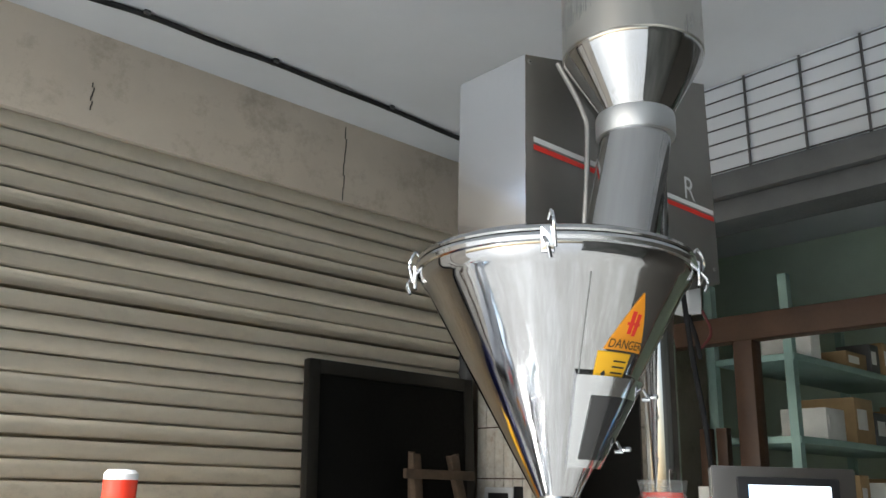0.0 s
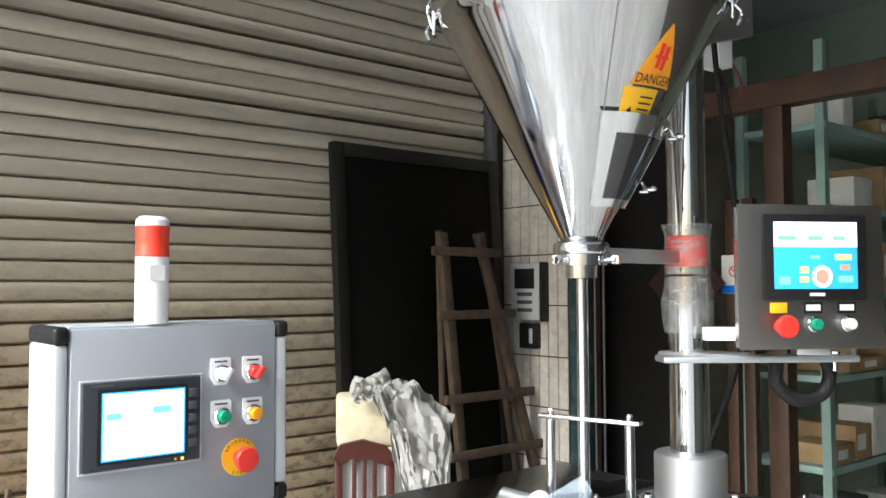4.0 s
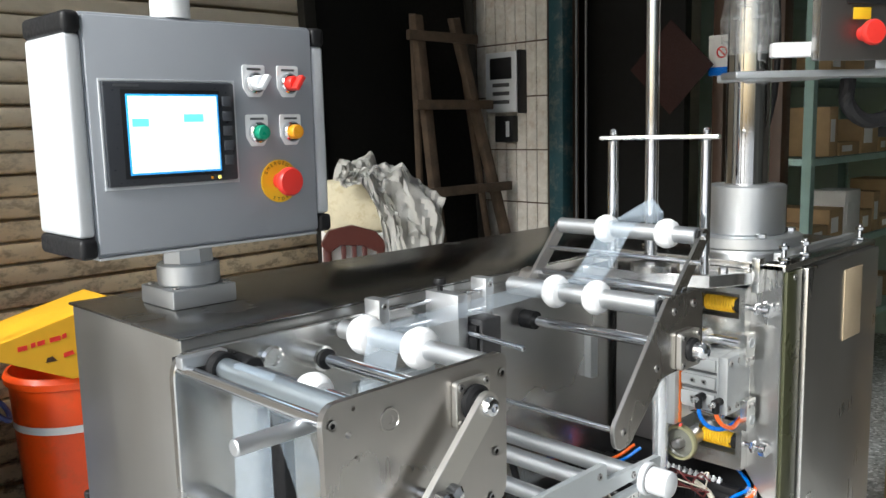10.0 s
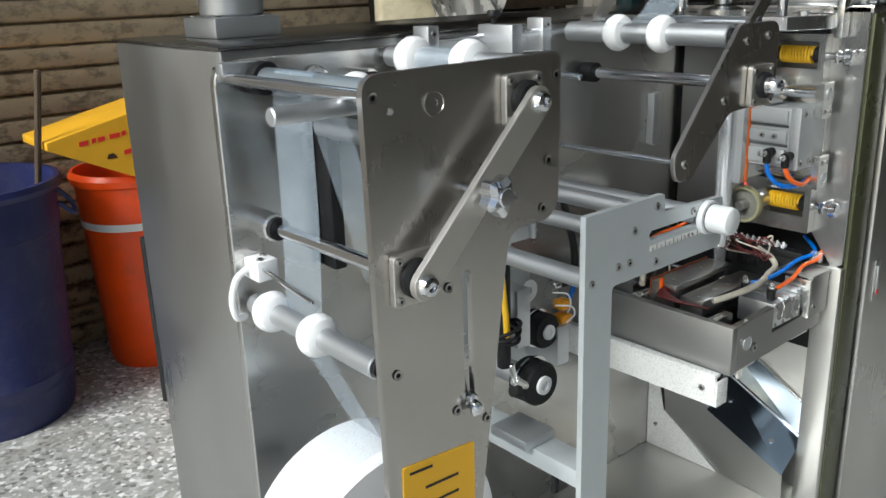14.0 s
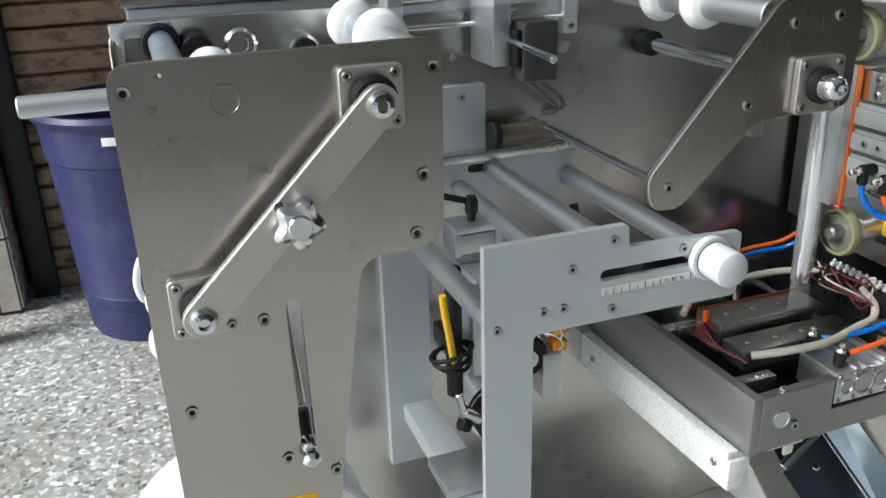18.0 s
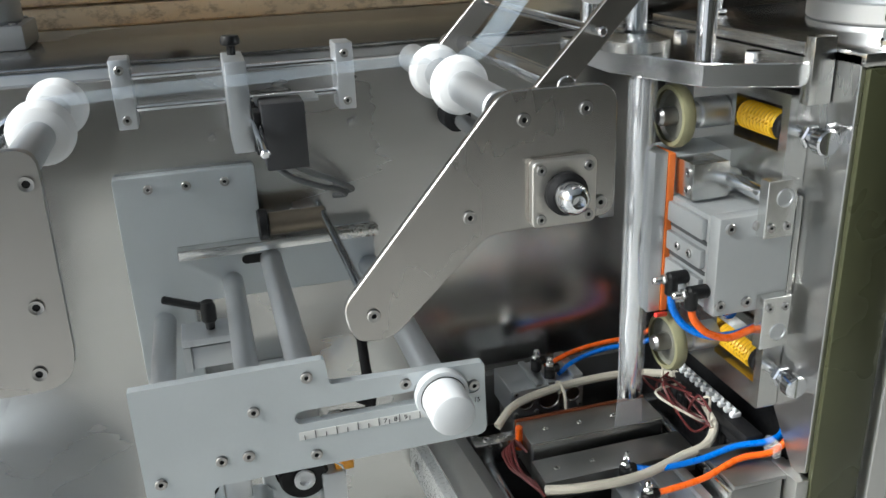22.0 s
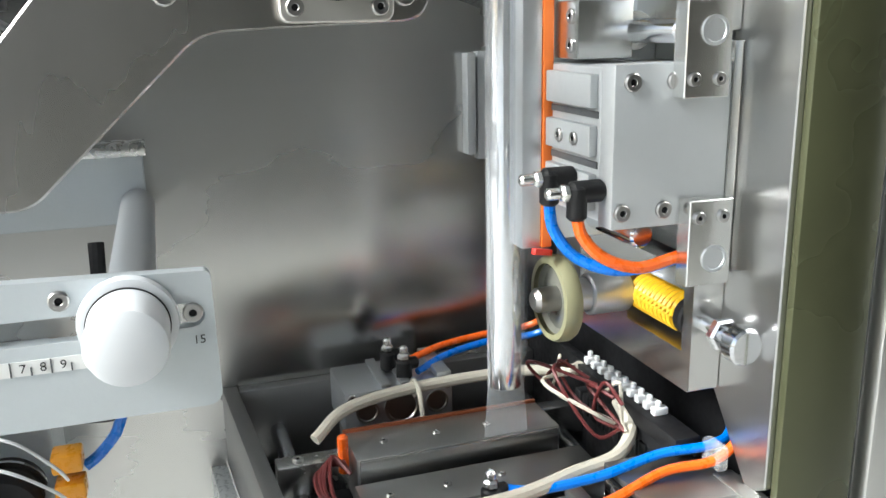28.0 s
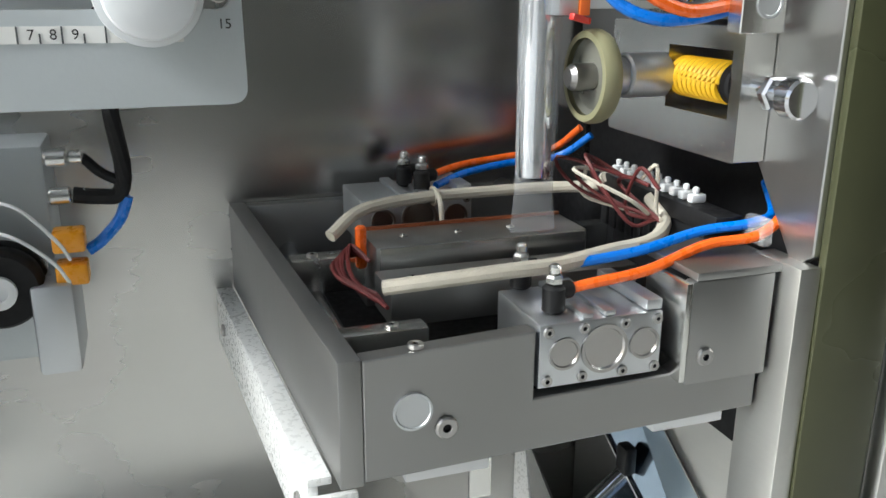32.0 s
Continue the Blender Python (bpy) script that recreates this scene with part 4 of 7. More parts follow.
def words(text, size, radius=0.0, start=0.0, end=0.0, below=False):
    """Flat lettering in the xy plane: straight from the origin, or round an arc between two angles."""
    out = []
    for k, c in enumerate(text if radius else [text]):
        cu = bpy.data.curves.new("letters", "FONT")
        cu.body, cu.size, cu.align_x = c, size, "CENTER"
        cu.extrude = 0.0001
        tmp = bpy.data.objects.new("letters", cu)
        scene.collection.objects.link(tmp)
        bpy.context.view_layer.update()
        me = bpy.data.meshes.new_from_object(tmp.evaluated_get(bpy.context.evaluated_depsgraph_get()))
        bm = bmesh.new()
        bm.from_mesh(me)
        bpy.data.objects.remove(tmp)
        bpy.data.curves.remove(cu)
        bpy.data.meshes.remove(me)
        if radius:
            a = start + (end - start) * k / max(1, len(text) - 1)
            moved(bm, pose(radius * math.cos(radians(a)), radius * math.sin(radians(a)), 0, 0, 0, a + 90 if below else a - 90))
        out.append(bm)
    return joined(*out)


emergency_stop(0.1, -0.0562, 0.08, ctrl)
lampt = thing("signal_lamp", (0.507, 1.375, 1.465), "signal tower lamp with a red lens on a white body", "lamp")
m = Matrix.Translation((0.507, 1.375, 0))
part("body", lathe([(0, 1.4652), (0.0255, 1.4652), (0.0255, 1.5695), (0, 1.5695)], m, 32), WHITE_PL, lampt)
part("lens", lathe([(0, 1.5697), (0.0262, 1.5697), (0.0262, 1.574), (0.0255, 1.576), (0.0255, 1.612), (0.0262, 1.614), (0.0262, 1.618), (0, 1.618)], m, 32), LAMP_RED, lampt, "red ribbed lamp lens")
part("cap", lathe([(0, 1.6182), (0.0255, 1.6182), (0.0255, 1.627), (0.02, 1.633), (0, 1.634)], m, 32), WHITE_PL, lampt)
part("type_label", box(0.493, 0.517, 1.3485, 1.3502, 1.532, 1.556, 0), PAPER, lampt)

# ---- powder filler: hopper, column, drive housing, display ----
HX, HY = 1.145, 1.045
AX = Matrix.Translation((HX, HY, 0))
hop = thing("filler_hopper", (HX, HY, 1.55), "polished conical steel hopper of the powder filler", "hopper")
CONE = steel("hand_polished_cone", (0.52, 0.52, 0.53), 0.045, (9, 9, 0.3), 0.22, 0.06, 0.003)
part("cone", lathe([(0.034, 1.6), (0.2335, 1.9653), (0.2405, 1.9735), (0.2455, 1.98), (0.2485, 1.988), (0.25, 2.0), (0.25, 2.012), (0.244, 2.012), (0.244, 1.996), (0.03, 1.605)], AX, 96), CONE, hop)
part("rim_band", lathe([(0.25, 1.998), (0.256, 2.0), (0.259, 2.006), (0.256, 2.012), (0.25, 2.014)], AX, 96), CHROME, hop)
part("lid", lathe([(0.0, 2.03), (0.243, 2.03), (0.255, 2.024), (0.257, 2.018), (0.255, 2.0145), (0, 2.0145)], AX, 96), MIRROR, hop)
part("neck_ring", lathe([(0.03, 1.578), (0.047, 1.578), (0.049, 1.583), (0.049, 1.592), (0.047, 1.597), (0.035, 1.603), (0.03, 1.603)], AX, 40), CHROME, hop)
part("neck_clamp", lathe([(0.03, 1.558), (0.044, 1.558), (0.044, 1.5775), (0.03, 1.5775)], AX, 40), CHROME, hop)
part("neck_foot", lathe([(0, 1.536), (0.027, 1.536), (0.027, 1.5578), (0, 1.5578)], AX, 40), CHROME, hop)
part("dosing_tube", rod((HX, HY, 1.095), (HX, HY, 1.536), 0.0105), CHROME, hop)
for a in (222 - 42, 222 + 60):
    d = Vector((math.cos(radians(a)), math.sin(radians(a)), 0))
    c = Vector((HX, HY, 1.567))
    part("clamp_screw", joined(rod(c + d * 0.044, c + d * 0.075, 0.004, 10), rod(c + d * 0.06, c + d * 0.068, 0.009, 6), rod(c + d * 0.07 + Vector((0, 0, -0.008)), c + d * 0.07 + Vector((0, 0, 0.008)), 0.005, 8)), CHROME, hop)


def cone_patch(a0, a1, z0, z1, off, thick, corners=None, n=14):
    """A sheet that follows the cone between two angles and two heights; corners narrow it to a triangle."""
    bm, grid = bmesh.new(), []
    for i in range(n + 1):
        row = []
        for j in range(7):
            v = j / 6
            lo, hi = (a0, a1) if not corners else (a0 + (corners - a0) * v, a1 + (corners - a1) * v)
            a = radians(lo + (hi - lo) * i / n)
            z = z0 + (z1 - z0) * v
            r = 0.034 + (z - 1.6) * 0.213 / 0.39 + off
            row.append(bm.verts.new((HX + r * math.cos(a), HY + r * math.sin(a), z)))
        grid.append(row)
    for i in range(n):
        for j in range(6):
            if (grid[i][j].co - grid[i + 1][j].co).length > 1e-7 or (grid[i][j + 1].co - grid[i + 1][j + 1].co).length > 1e-7:
                bm.faces.new((grid[i][j], grid[i + 1][j], grid[i + 1][j + 1], grid[i][j + 1]))
    bmesh.ops.remove_doubles(bm, verts=bm.verts, dist=1e-6)
    bmesh.ops.solidify(bm, geom=list(bm.faces), thickness=thick)
    return bm


# thin dark line down the cone
part("seam", cone_patch(235.6, 236.3, 1.625, 1.955, 0.0007, 0.0005), DARKSTEEL, hop)
tri = part("danger_triangle", cone_patch(249, 278, 1.842, 1.932, 0.0016, 0.0008, 264), LABEL_O, hop, "orange danger triangle label")
part("danger_bar", cone_patch(251, 276, 1.8395, 1.842, 0.0022, 0.0004), INK, tri)
lm = Matrix.Translation((HX, HY, 0))
tx = words("DANGER", 0.019)
for v in tx.verts:
    z = 1.8455 + v.co.y
    r = 0.034 + (z - 1.6) * 0.213 / 0.39 + 0.003 + v.co.z
    a = radians(263.5) + v.co.x / r
    v.co = (HX + r * math.cos(a), HY + r * math.sin(a), z)
part("danger_word", tx, INK, tri)
part("danger_mark", joined(cone_patch(261, 263.5, 1.868, 1.903, 0.0022, 0.0006), cone_patch(264.5, 267, 1.866, 1.9, 0.0022, 0.0006), cone_patch(259.5, 268, 1.882, 1.886, 0.0022, 0.0006)), RED, tri)
sq = part("warning_square", cone_patch(246, 270, 1.788, 1.8385, 0.0016, 0.0008), LABEL_Y, hop, "yellow warning label")
part("warning_mark", cone_patch(247, 256, 1.796, 1.81, 0.0022, 0.0006, 253), INK, sq)
for k in range(4):
    part("print_bar", cone_patch(258, 268, 1.797 + k * 0.009, 1.7995 + k * 0.009, 0.0022, 0.0004), INK, sq)
win = part("inspection_door", cone_patch(234, 304, 1.655, 1.80, 0.012, 0.01), CHROME, hop, "polished inspection door")
part("door_window", cone_patch(246, 294, 1.668, 1.768, 0.0145, 0.002), SMOKED, win, "dark inspection window")
for z in (1.685, 1.775):
    r = 0.034 + (z - 1.6) * 0.213 / 0.39 + 0.02
    a = radians(306)
    c = Vector((HX + r * math.cos(a), HY + r * math.sin(a), z))
    d = Vector((math.cos(a), math.sin(a), 0))
    part("door_latch", joined(rod(c, c + d * 0.016, 0.004, 10), lathe([(0, 0), (0.008, 0), (0.01, 0.004), (0.008, 0.008), (0, 0.008)], Matrix.Translation(c + d * 0.02), 14), rod(c + d * 0.012, c + d * 0.004 + Vector((0, 0, 0.018)), 0.0028, 8)), CHROME, win)
for a in (222 - 88, 222 - 3, 222 + 84):
    d = Vector((math.cos(radians(a)), math.sin(radians(a)), 0))
    s = Vector((-d.y, d.x, 0))
    c = Vector((HX, HY, 0)) + d * 0.256
    clamp = part("lid_clamp", moved(box(-0.011, 0.011, 0.0, 0.006, -0.045, 0.0, 0.002), Matrix.Translation(c + Vector((0, 0, 2.02))) @ Matrix((( s.x, d.x, 0, 0), (s.y, d.y, 0, 0), (0, 0, 1, 0), (0, 0, 0, 1)))), CHROME, hop)
    part("clamp_hook", hose([c + d * 0.006 + Vector((0, 0, 1.985)) + s * 0.012, c + d * 0.014 + Vector((0, 0, 2.02)) + s * 0.01, c + d * 0.004 + Vector((0, 0, 2.045)) + s * 0.006, c - d * 0.006 + Vector((0, 0, 2.033))], 0.003, 8), CHROME, clamp)
    part("clamp_lever", hose([c + d * 0.007 + Vector((0, 0, 2.0)) - s * 0.006, c + d * 0.018 + Vector((0, 0, 1.985)), c + d * 0.012 + Vector((0, 0, 1.965)) + s * 0.004], 0.0035, 8), CHROME, clamp)

colm = thing("filler_column", (1.44, 1.03, 1.09), "polished steel column standing on a flanged foot", "column")
part("column", rod((1.44, 1.03, 1.12), (1.44, 1.03, 2.45), 0.038, 48), TURNED, colm)
part("socket", rod((1.44, 1.03, 1.111), (1.44, 1.03, 1.2), 0.069, 48, 0.003), ALU, colm)
part("flange", rod((1.44, 1.03, 1.0905), (1.44, 1.03, 1.111), 0.098, 48, 0.002), ALU, colm)
for k in range(4):
    a = radians(45 + 90 * k)
    shared("hex_bolt", HEX, Matrix.Translation((1.44 + 0.083 * math.cos(a), 1.03 + 0.083 * math.sin(a), 1.111)) @ Matrix.Scale(0.009, 4), colm)
for x, y in ((1.29, 0.89), (1.6, 0.885), (1.3, 1.15), (1.36, 0.885)):
    part("levelling_bolt", joined(rod((x, y, 1.0902), (x, y, 1.12), 0.004, 10), rod((x, y, 1.108), (x, y, 1.115), 0.008, 6), rod((x, y, 1.0902), (x, y, 1.096), 0.009, 6)), CHROME, colm)
part("rail", box(1.30, 1.62, 0.9, 0.912, 1.0902, 1.1, 0.001), ALU, colm)
part("hopper_arm", box(HX + 0.048, 1.402, 1.02, 1.055, 1.565, 1.59, 0.002), ALU, colm)
part("wrapped_lamp", lathe([(0.0382, 1.56), (0.0392, 1.562), (0.0392, 1.618), (0.0386, 1.62), (0.0382, 1.62)], Matrix.Translation((1.44, 1.03, 0)), 32), LAMP_RED, colm, "red lamp collar in clear wrap")
bm = lathe([(0.041, 1.43), (0.046, 1.445), (0.049, 1.49), (0.045, 1.525), (0.0415, 1.543), (0.0425, 1.57), (0.0432, 1.62), (0.048, 1.642), (0.0475, 1.643)], Matrix.Translation((1.44, 1.03, 0)), 40)
for v in bm.verts:
    n = noise.noise(v.co * 38) * 0.005 + noise.noise(v.co * 90) * 0.0025 + 0.001
    v.co += Vector((v.co.x - 1.44, v.co.y - 1.03, 0)).normalized() * n
part("plastic_wrap", bm, WRAP, colm, "crinkled clear plastic wrap")
part("wrap_tie", lathe([(0.0425, 1.541), (0.0445, 1.543), (0.0425, 1.545)], Matrix.Translation((1.44, 1.03, 0)), 32), INK, colm)

drive = thing("drive_housing", (1.6, 1.3, 2.15), "tall stainless drive housing with a red and white stripe", "housing")
shell = part("shell", outline([(1.236, 1.95), (2.0, 2.165), (1.985, 2.75), (1.236, 2.559)], 1.2, 1.41, 0.002), steel("dull_housing_sheet", (0.37, 0.36, 0.34), 0.46, (3, 3, 40), 0.0, 0.16), drive)
for z, m_ in ((0.0, RED), (0.018, WHITE_PL)):
    part("stripe", outline([(1.262, 2.337 + z), (1.985, 2.337 + z), (1.985, 2.349 + z), (1.262, 2.349 + z)], 1.1985, 1.1998, 0), m_, shell)
part("plain_mark", moved(words("R", 0.09), Matrix.Translation((1.872, 1.1985, 2.372)) @ FRONT), WHITE_PL, shell, "pale printed letter")
part("edge_fold", box(1.234, 1.2358, 1.1985, 1.41, 1.955, 2.557, 0), CHROME, shell)
screws(drive, [(1.25, 1.2, 2.545), (1.975, 1.2, 2.2)], 0.006)
part("down_cable", hose([(1.84, 1.215, 2.12), (1.86, 1.21, 1.95), (1.89, 1.2, 1.75), (1.9, 1.19, 1.4), (1.72, 1.17, 1.16), (1.62, 1.15, 1.1)], 0.007), RUBBER, drive, "black cable hanging from the housing")
part("cable_box", box(1.89, 1.95, 1.23, 1.29, 2.08, 2.15, 0.003), GREY_PL, drive)
part("cable_tail", hose([(1.9, 1.24, 2.07), (1.9, 1.22, 2.0), (1.93, 1.23, 1.96)], 0.006), RUBBER, drive)
part("cable_tail", hose([(1.95, 1.23, 2.09), (1.97, 1.22, 2.03), (1.94, 1.24, 1.98)], 0.004), MAROON, drive)
inlet = thing("feed_inlet", (1.42, 1.06, 2.03), "polished feed inlet with a bent pipe and a conical drum", "feed inlet")
IX, IY = 1.386, 1.02
part("pipe", joined(lathe([(0.07, 0), (0.074, 0), (0.074, 0.30), (0.07, 0.30)], aim((IX - 0.078, IY, 2.05), (IX, IY, 2.345)), 48)), TURNED, inlet)
part("joint_ring", lathe([(0.07, 2.34), (0.082, 2.342), (0.084, 2.35), (0.084, 2.385), (0.082, 2.392), (0.078, 2.395)], Matrix.Translation((IX, IY, 0)), 48), ALU, inlet)
part("reducer", lathe([(0.078, 2.393), (0.148, 2.515), (0.15, 2.525), (0.146, 2.525), (0.075, 2.395)], Matrix.Translation((IX, IY, 0)), 64), TURNED, inlet)
part("drum", lathe([(0.146, 2.525), (0.152, 2.53), (0.152, 2.78), (0, 2.78)], Matrix.Translation((IX, IY, 0)), 64), steel("satin_drum", (0.5, 0.49, 0.46), 0.25, (200, 200, 3)), inlet)
part("bent_rod", hose([(IX - 0.097, IY + 0.13, 2.535), (IX - 0.066, IY + 0.09, 2.42), (IX - 0.062, IY + 0.08, 2.34), (IX - 0.1, IY + 0.07, 2.06)], 0.006), DARKSTEEL, inlet)

hmi = thing("filler_display", (1.497, 0.812, 1.398), "stainless filler display panel with a lit touch screen", "display", rz=-31)
part("case", box(-0.13, 0.13, -0.004, 0.032, 0.012, 0.268, 0.003), SHEET, hmi, local=True)
part("face_plate", box(-0.142, 0.142, -0.008, -0.0042, 0.01, 0.27, 0.002), steel("satin_face", (0.25, 0.235, 0.225), 0.35, (60, 60, 60)), hmi, local=True)
bz = part("screen_bezel", box(-0.098, 0.104, -0.016, -0.0082, 0.098, 0.252, 0.004), BLACK, hmi, local=True)
part("screen", box(-0.078, 0.084, -0.0172, -0.0162, 0.118, 0.238, 0.0005), SCREEN_B, bz, local=True)
part("screen_sky", box(-0.078, 0.084, -0.0176, -0.0173, 0.193, 0.238, 0), SCREEN_W, bz, local=True)
for x, z, w, h, mm in ((-0.07, 0.205, 0.034, 0.008, SCREEN_G), (-0.012, 0.205, 0.028, 0.008, SCREEN_G), (0.036, 0.205, 0.024, 0.008, SCREEN_G), (-0.008, 0.172, 0.018, 0.006, SCREEN_G), (0.04, 0.170, 0.032, 0.01, SCREEN_Y), (-0.03, 0.146, 0.018, 0.012, SCREEN_Y), (-0.03, 0.13, 0.018, 0.01, SCREEN_Y), (0.05, 0.152, 0.018, 0.009, SCREEN_R), (0.046, 0.13, 0.028, 0.011, SCREEN_C), (-0.07, 0.126, 0.022, 0.014, SCREEN_C)):
    part("screen_mark", box(x, x + w, -0.018, -0.0177, z, z + h, 0), mm, bz, local=True)
part("screen_dial", lathe([(0, 0), (0.02, 0), (0.02, 0.0004), (0, 0.0004)], Matrix.Translation((0.014, -0.0177, 0.14)) @ FRONT, 24), SCREEN_W, bz, local=True)
part("screen_dial_mark", lathe([(0, 0), (0.013, 0), (0.013, 0.0004), (0, 0.0004)], Matrix.Translation((0.014, -0.0182, 0.14)) @ FRONT, 24), SCREEN_R, bz, local=True)
part("maker_mark", box(-0.01, 0.02, -0.0164, -0.0161, 0.105, 0.111, 0), GREY_PL, bz, local=True)
part("legend_plate", box(-0.083, -0.05, -0.0095, -0.0082, 0.075, 0.094, 0.0005), YELLOW, hmi, "yellow legend plate", local=True)
emergency_stop(-0.066, -0.0082, 0.052, hmi, False)
for x, cap in ((0.0, GREEN), (0.066, GREY_PL)):
    lp = part("legend_plate", box(x - 0.018, x + 0.018, -0.0095, -0.0082, 0.074, 0.094, 0.0005), BLACK, hmi, local=True)
    part("legend_print", box(x - 0.014, x + 0.014, -0.0099, -0.0096, 0.079, 0.09, 0), PAPER, lp, local=True)
    bt = part("push_button", lathe([(0.0145, 0), (0.0145, 0.006), (0.0125, 0.0085), (0.011, 0.0085), (0.011, 0.004), (0, 0.004)], Matrix.Translation((x, -0.0082, 0.055)) @ FRONT, 24), CHROME, hmi, local=True)
    part("button_cap", lathe([(0, 0), (0.0105, 0), (0.0105, 0.012), (0.009, 0.0145), (0, 0.0155)], Matrix.Translation((x, -0.012, 0.055)) @ FRONT, 24), cap, bt, local=True)
arm = thing("display_arm", (1.5, 0.9, 1.385), "flat steel arm that carries the filler display", "arm")
part("arm_plate", moved(box(-0.19, 0.17, -0.03, 0.03, 1.383, 1.395, 0.004), pose(1.455, 0.885, 0, 0, 0, -38)), ALU, arm)
part("arm_clamp", box(1.395, 1.485, 0.92, 1.07, 1.382, 1.396, 0.003), ALU, arm)
part("bracket", moved(box(-0.06, 0.07, -0.012, 0.012, 1.42, 1.445, 0.003), pose(1.445, 0.93, 0, 0, 0, -50)), WHITE_PL, arm)
part("riser", moved(box(-0.03, 0.03, -0.02, 0.02, 1.3955, 1.4118, 0.002), pose(1.52, 0.825, 0, 0, 0, -45)), ALU, arm)
part("arm_bolt", joined(rod((1.56, 0.80, 1.365), (1.56, 0.80, 1.403), 0.006, 10), rod((1.56, 0.80, 1.395), (1.56, 0.80, 1.403), 0.01, 6)), CHROME, arm)
part("cable_loop", hose([(1.5, 0.88, 1.382), (1.5, 0.88, 1.34), (1.53, 0.86, 1.31), (1.57, 0.83, 1.32), (1.58, 0.82, 1.36), (1.57, 0.83, 1.4)], 0.013), RUBBER, arm)


# ---- rollers shared by the film units ----
def nylon_wheel(parent, x, y, z, r, w):
    """A white rounded film edge guide on a roller along y."""
    return part("edge_guide", lathe([(0, 0), (r * 0.55, 0), (r * 0.85, w * 0.14), (r, w * 0.4), (r, w * 0.62), (r * 0.86, w * 0.88), (r * 0.6, w), (0, w)], Matrix.Translation((x, y + w / 2, z)) @ FRONT, 28), WHITE_PL, parent, "white nylon edge guide")


def roller(parent, x, z, y0, y1, r, mat=None, name="roller", tip=True):
    ob = part(name, rod((x, y0, z), (x, y1, z), r, 28), mat or ALU, parent)
    if tip:
        part("roller_core", rod((x, y0 - 0.004, z), (x, y0 - 0.0002, z), r * 0.72, 20, 0.0005), BLACK, ob)
    return ob


def bearing_plate(parent, x, z, y, half, r_in):
    p = part("bearing_plate", outline(rounded([(x - half, z - half), (x + half, z - half), (x + half, z + half), (x - half, z + half)], 0.006), y - 0.008, y - 0.0003, 0.0008), LINK, parent)
    part("rubber_seal", lathe([(0, 0), (r_in, 0), (r_in, 0.006), (r_in * 0.8, 0.009), (0, 0.009)], Matrix.Translation((x, y - 0.0082, z)) @ FRONT, 28), RUBBER, p)
    for sx in (-1, 1):
        for sz in (-1, 1):
            shared("screw", SCREW, Matrix.Translation((x + sx * half * 0.74, y - 0.0085, z + sz * half * 0.74)) @ FRONT @ Matrix.Scale(0.0042, 4), p)
    return p


def dome(parent, x, y, z, r):
    return part("shaft_end", lathe([(0, 0), (r, 0), (r, 0.014), (r * 0.92, 0.02), (r * 0.65, 0.0245), (r * 0.42, 0.0255), (r * 0.4, 0.02), (0, 0.02)], Matrix.Translation((x, y, z)) @ FRONT, 28), CHROME, parent, "polished domed shaft end")


# ---- film unwinding unit ----
unw = thing("film_unwinder", (0.5, 1.06, 0.3), "film unwinding unit with a stainless side plate and rollers", "film unwinder")
FA = 0.915
part("side_plate", outline(rounded([(0.389, 1.068), (0.398, 0.45), (0.5, 0.45), (0.566, 0.893), (0.64, 0.893), (0.643, 1.07)], [0.02, 0, 0, 0.025, 0.03, 0.015]), FA, FA + 0.008, 0.001, [slot(0.505, 0.858, 0.506, 0.715, 0.0065), disc_loop(0.426, 1.058, 0.0022), disc_loop(0.419, 1.034, 0.0038), disc_loop(0.427, 1.01, 0.0018)]), PLATE, unw)
for p in ((0.412, 0.779), (0.48, 0.852), (0.487, 0.713), (0.529, 0.689), (0.623, 0.959), (0.615, 0.908), (0.634, 1.047), (0.4, 1.048)):
    shared("screw", SINK, Matrix.Translation((p[0], FA - 0.0018, p[1])) @ FRONT @ Matrix.Scale(0.0052, 4), unw)
part("roller_cap", lathe([(0, 0), (0.0125, 0), (0.0125, 0.002), (0.0105, 0.002), (0.01, 0.001), (0.004, 0.001), (0.0035, -0.004), (0, -0.004)], Matrix.Translation((0.47, FA - 0.0002, 1.036)) @ FRONT, 28), PLATE, unw)
bearing_plate(unw, 0.581, 1.028, FA, 0.026, 0.0195)
bearing_plate(unw, 0.434, 0.876, FA, 0.026, 0.0195)
dome(unw, 0.582, 0.9055, 1.027, 0.0115)
dome(unw, 0.431, 0.9055, 0.874, 0.0115)
ang = math.atan2(1.027 - 0.874, 0.582 - 0.431)
link = part("swing_link", outline(slot(0.431, 0.874, 0.582, 1.027, 0.0155, 8), 0.886, 0.894, 0.0008), LINK, unw, "polished flat swing link")
for p in ((0.582, 1.027), (0.431, 0.874)):
    part("link_screw", lathe([(0, 0), (0.0105, 0), (0.0112, 0.003), (0.009, 0.008), (0.005, 0.0095), (0.0045, 0.006), (0, 0.006)], Matrix.Translation((p[0], 0.8878, p[1])) @ FRONT, 24), CHROME, link)
star = [(0.508 + r * math.cos(a), 0.948 + r * math.sin(a)) for k in range(40) for a in (2 * math.pi * k / 40,) for r in (0.018 + 0.0032 * math.cos(5 * a + 0.9),)]
knob = part("star_knob", outline(star, 0.86, 0.882, 0.006), CHROME, unw, "chromed five lobed star knob")
part("knob_face", lathe([(0, 0.0022), (0.0085, 0.0022), (0.0095, 0.001), (0.0095, 0.0), (0, 0.0)], Matrix.Translation((0.508, 0.8598, 0.948)) @ FRONT, 24), CHROME, knob)
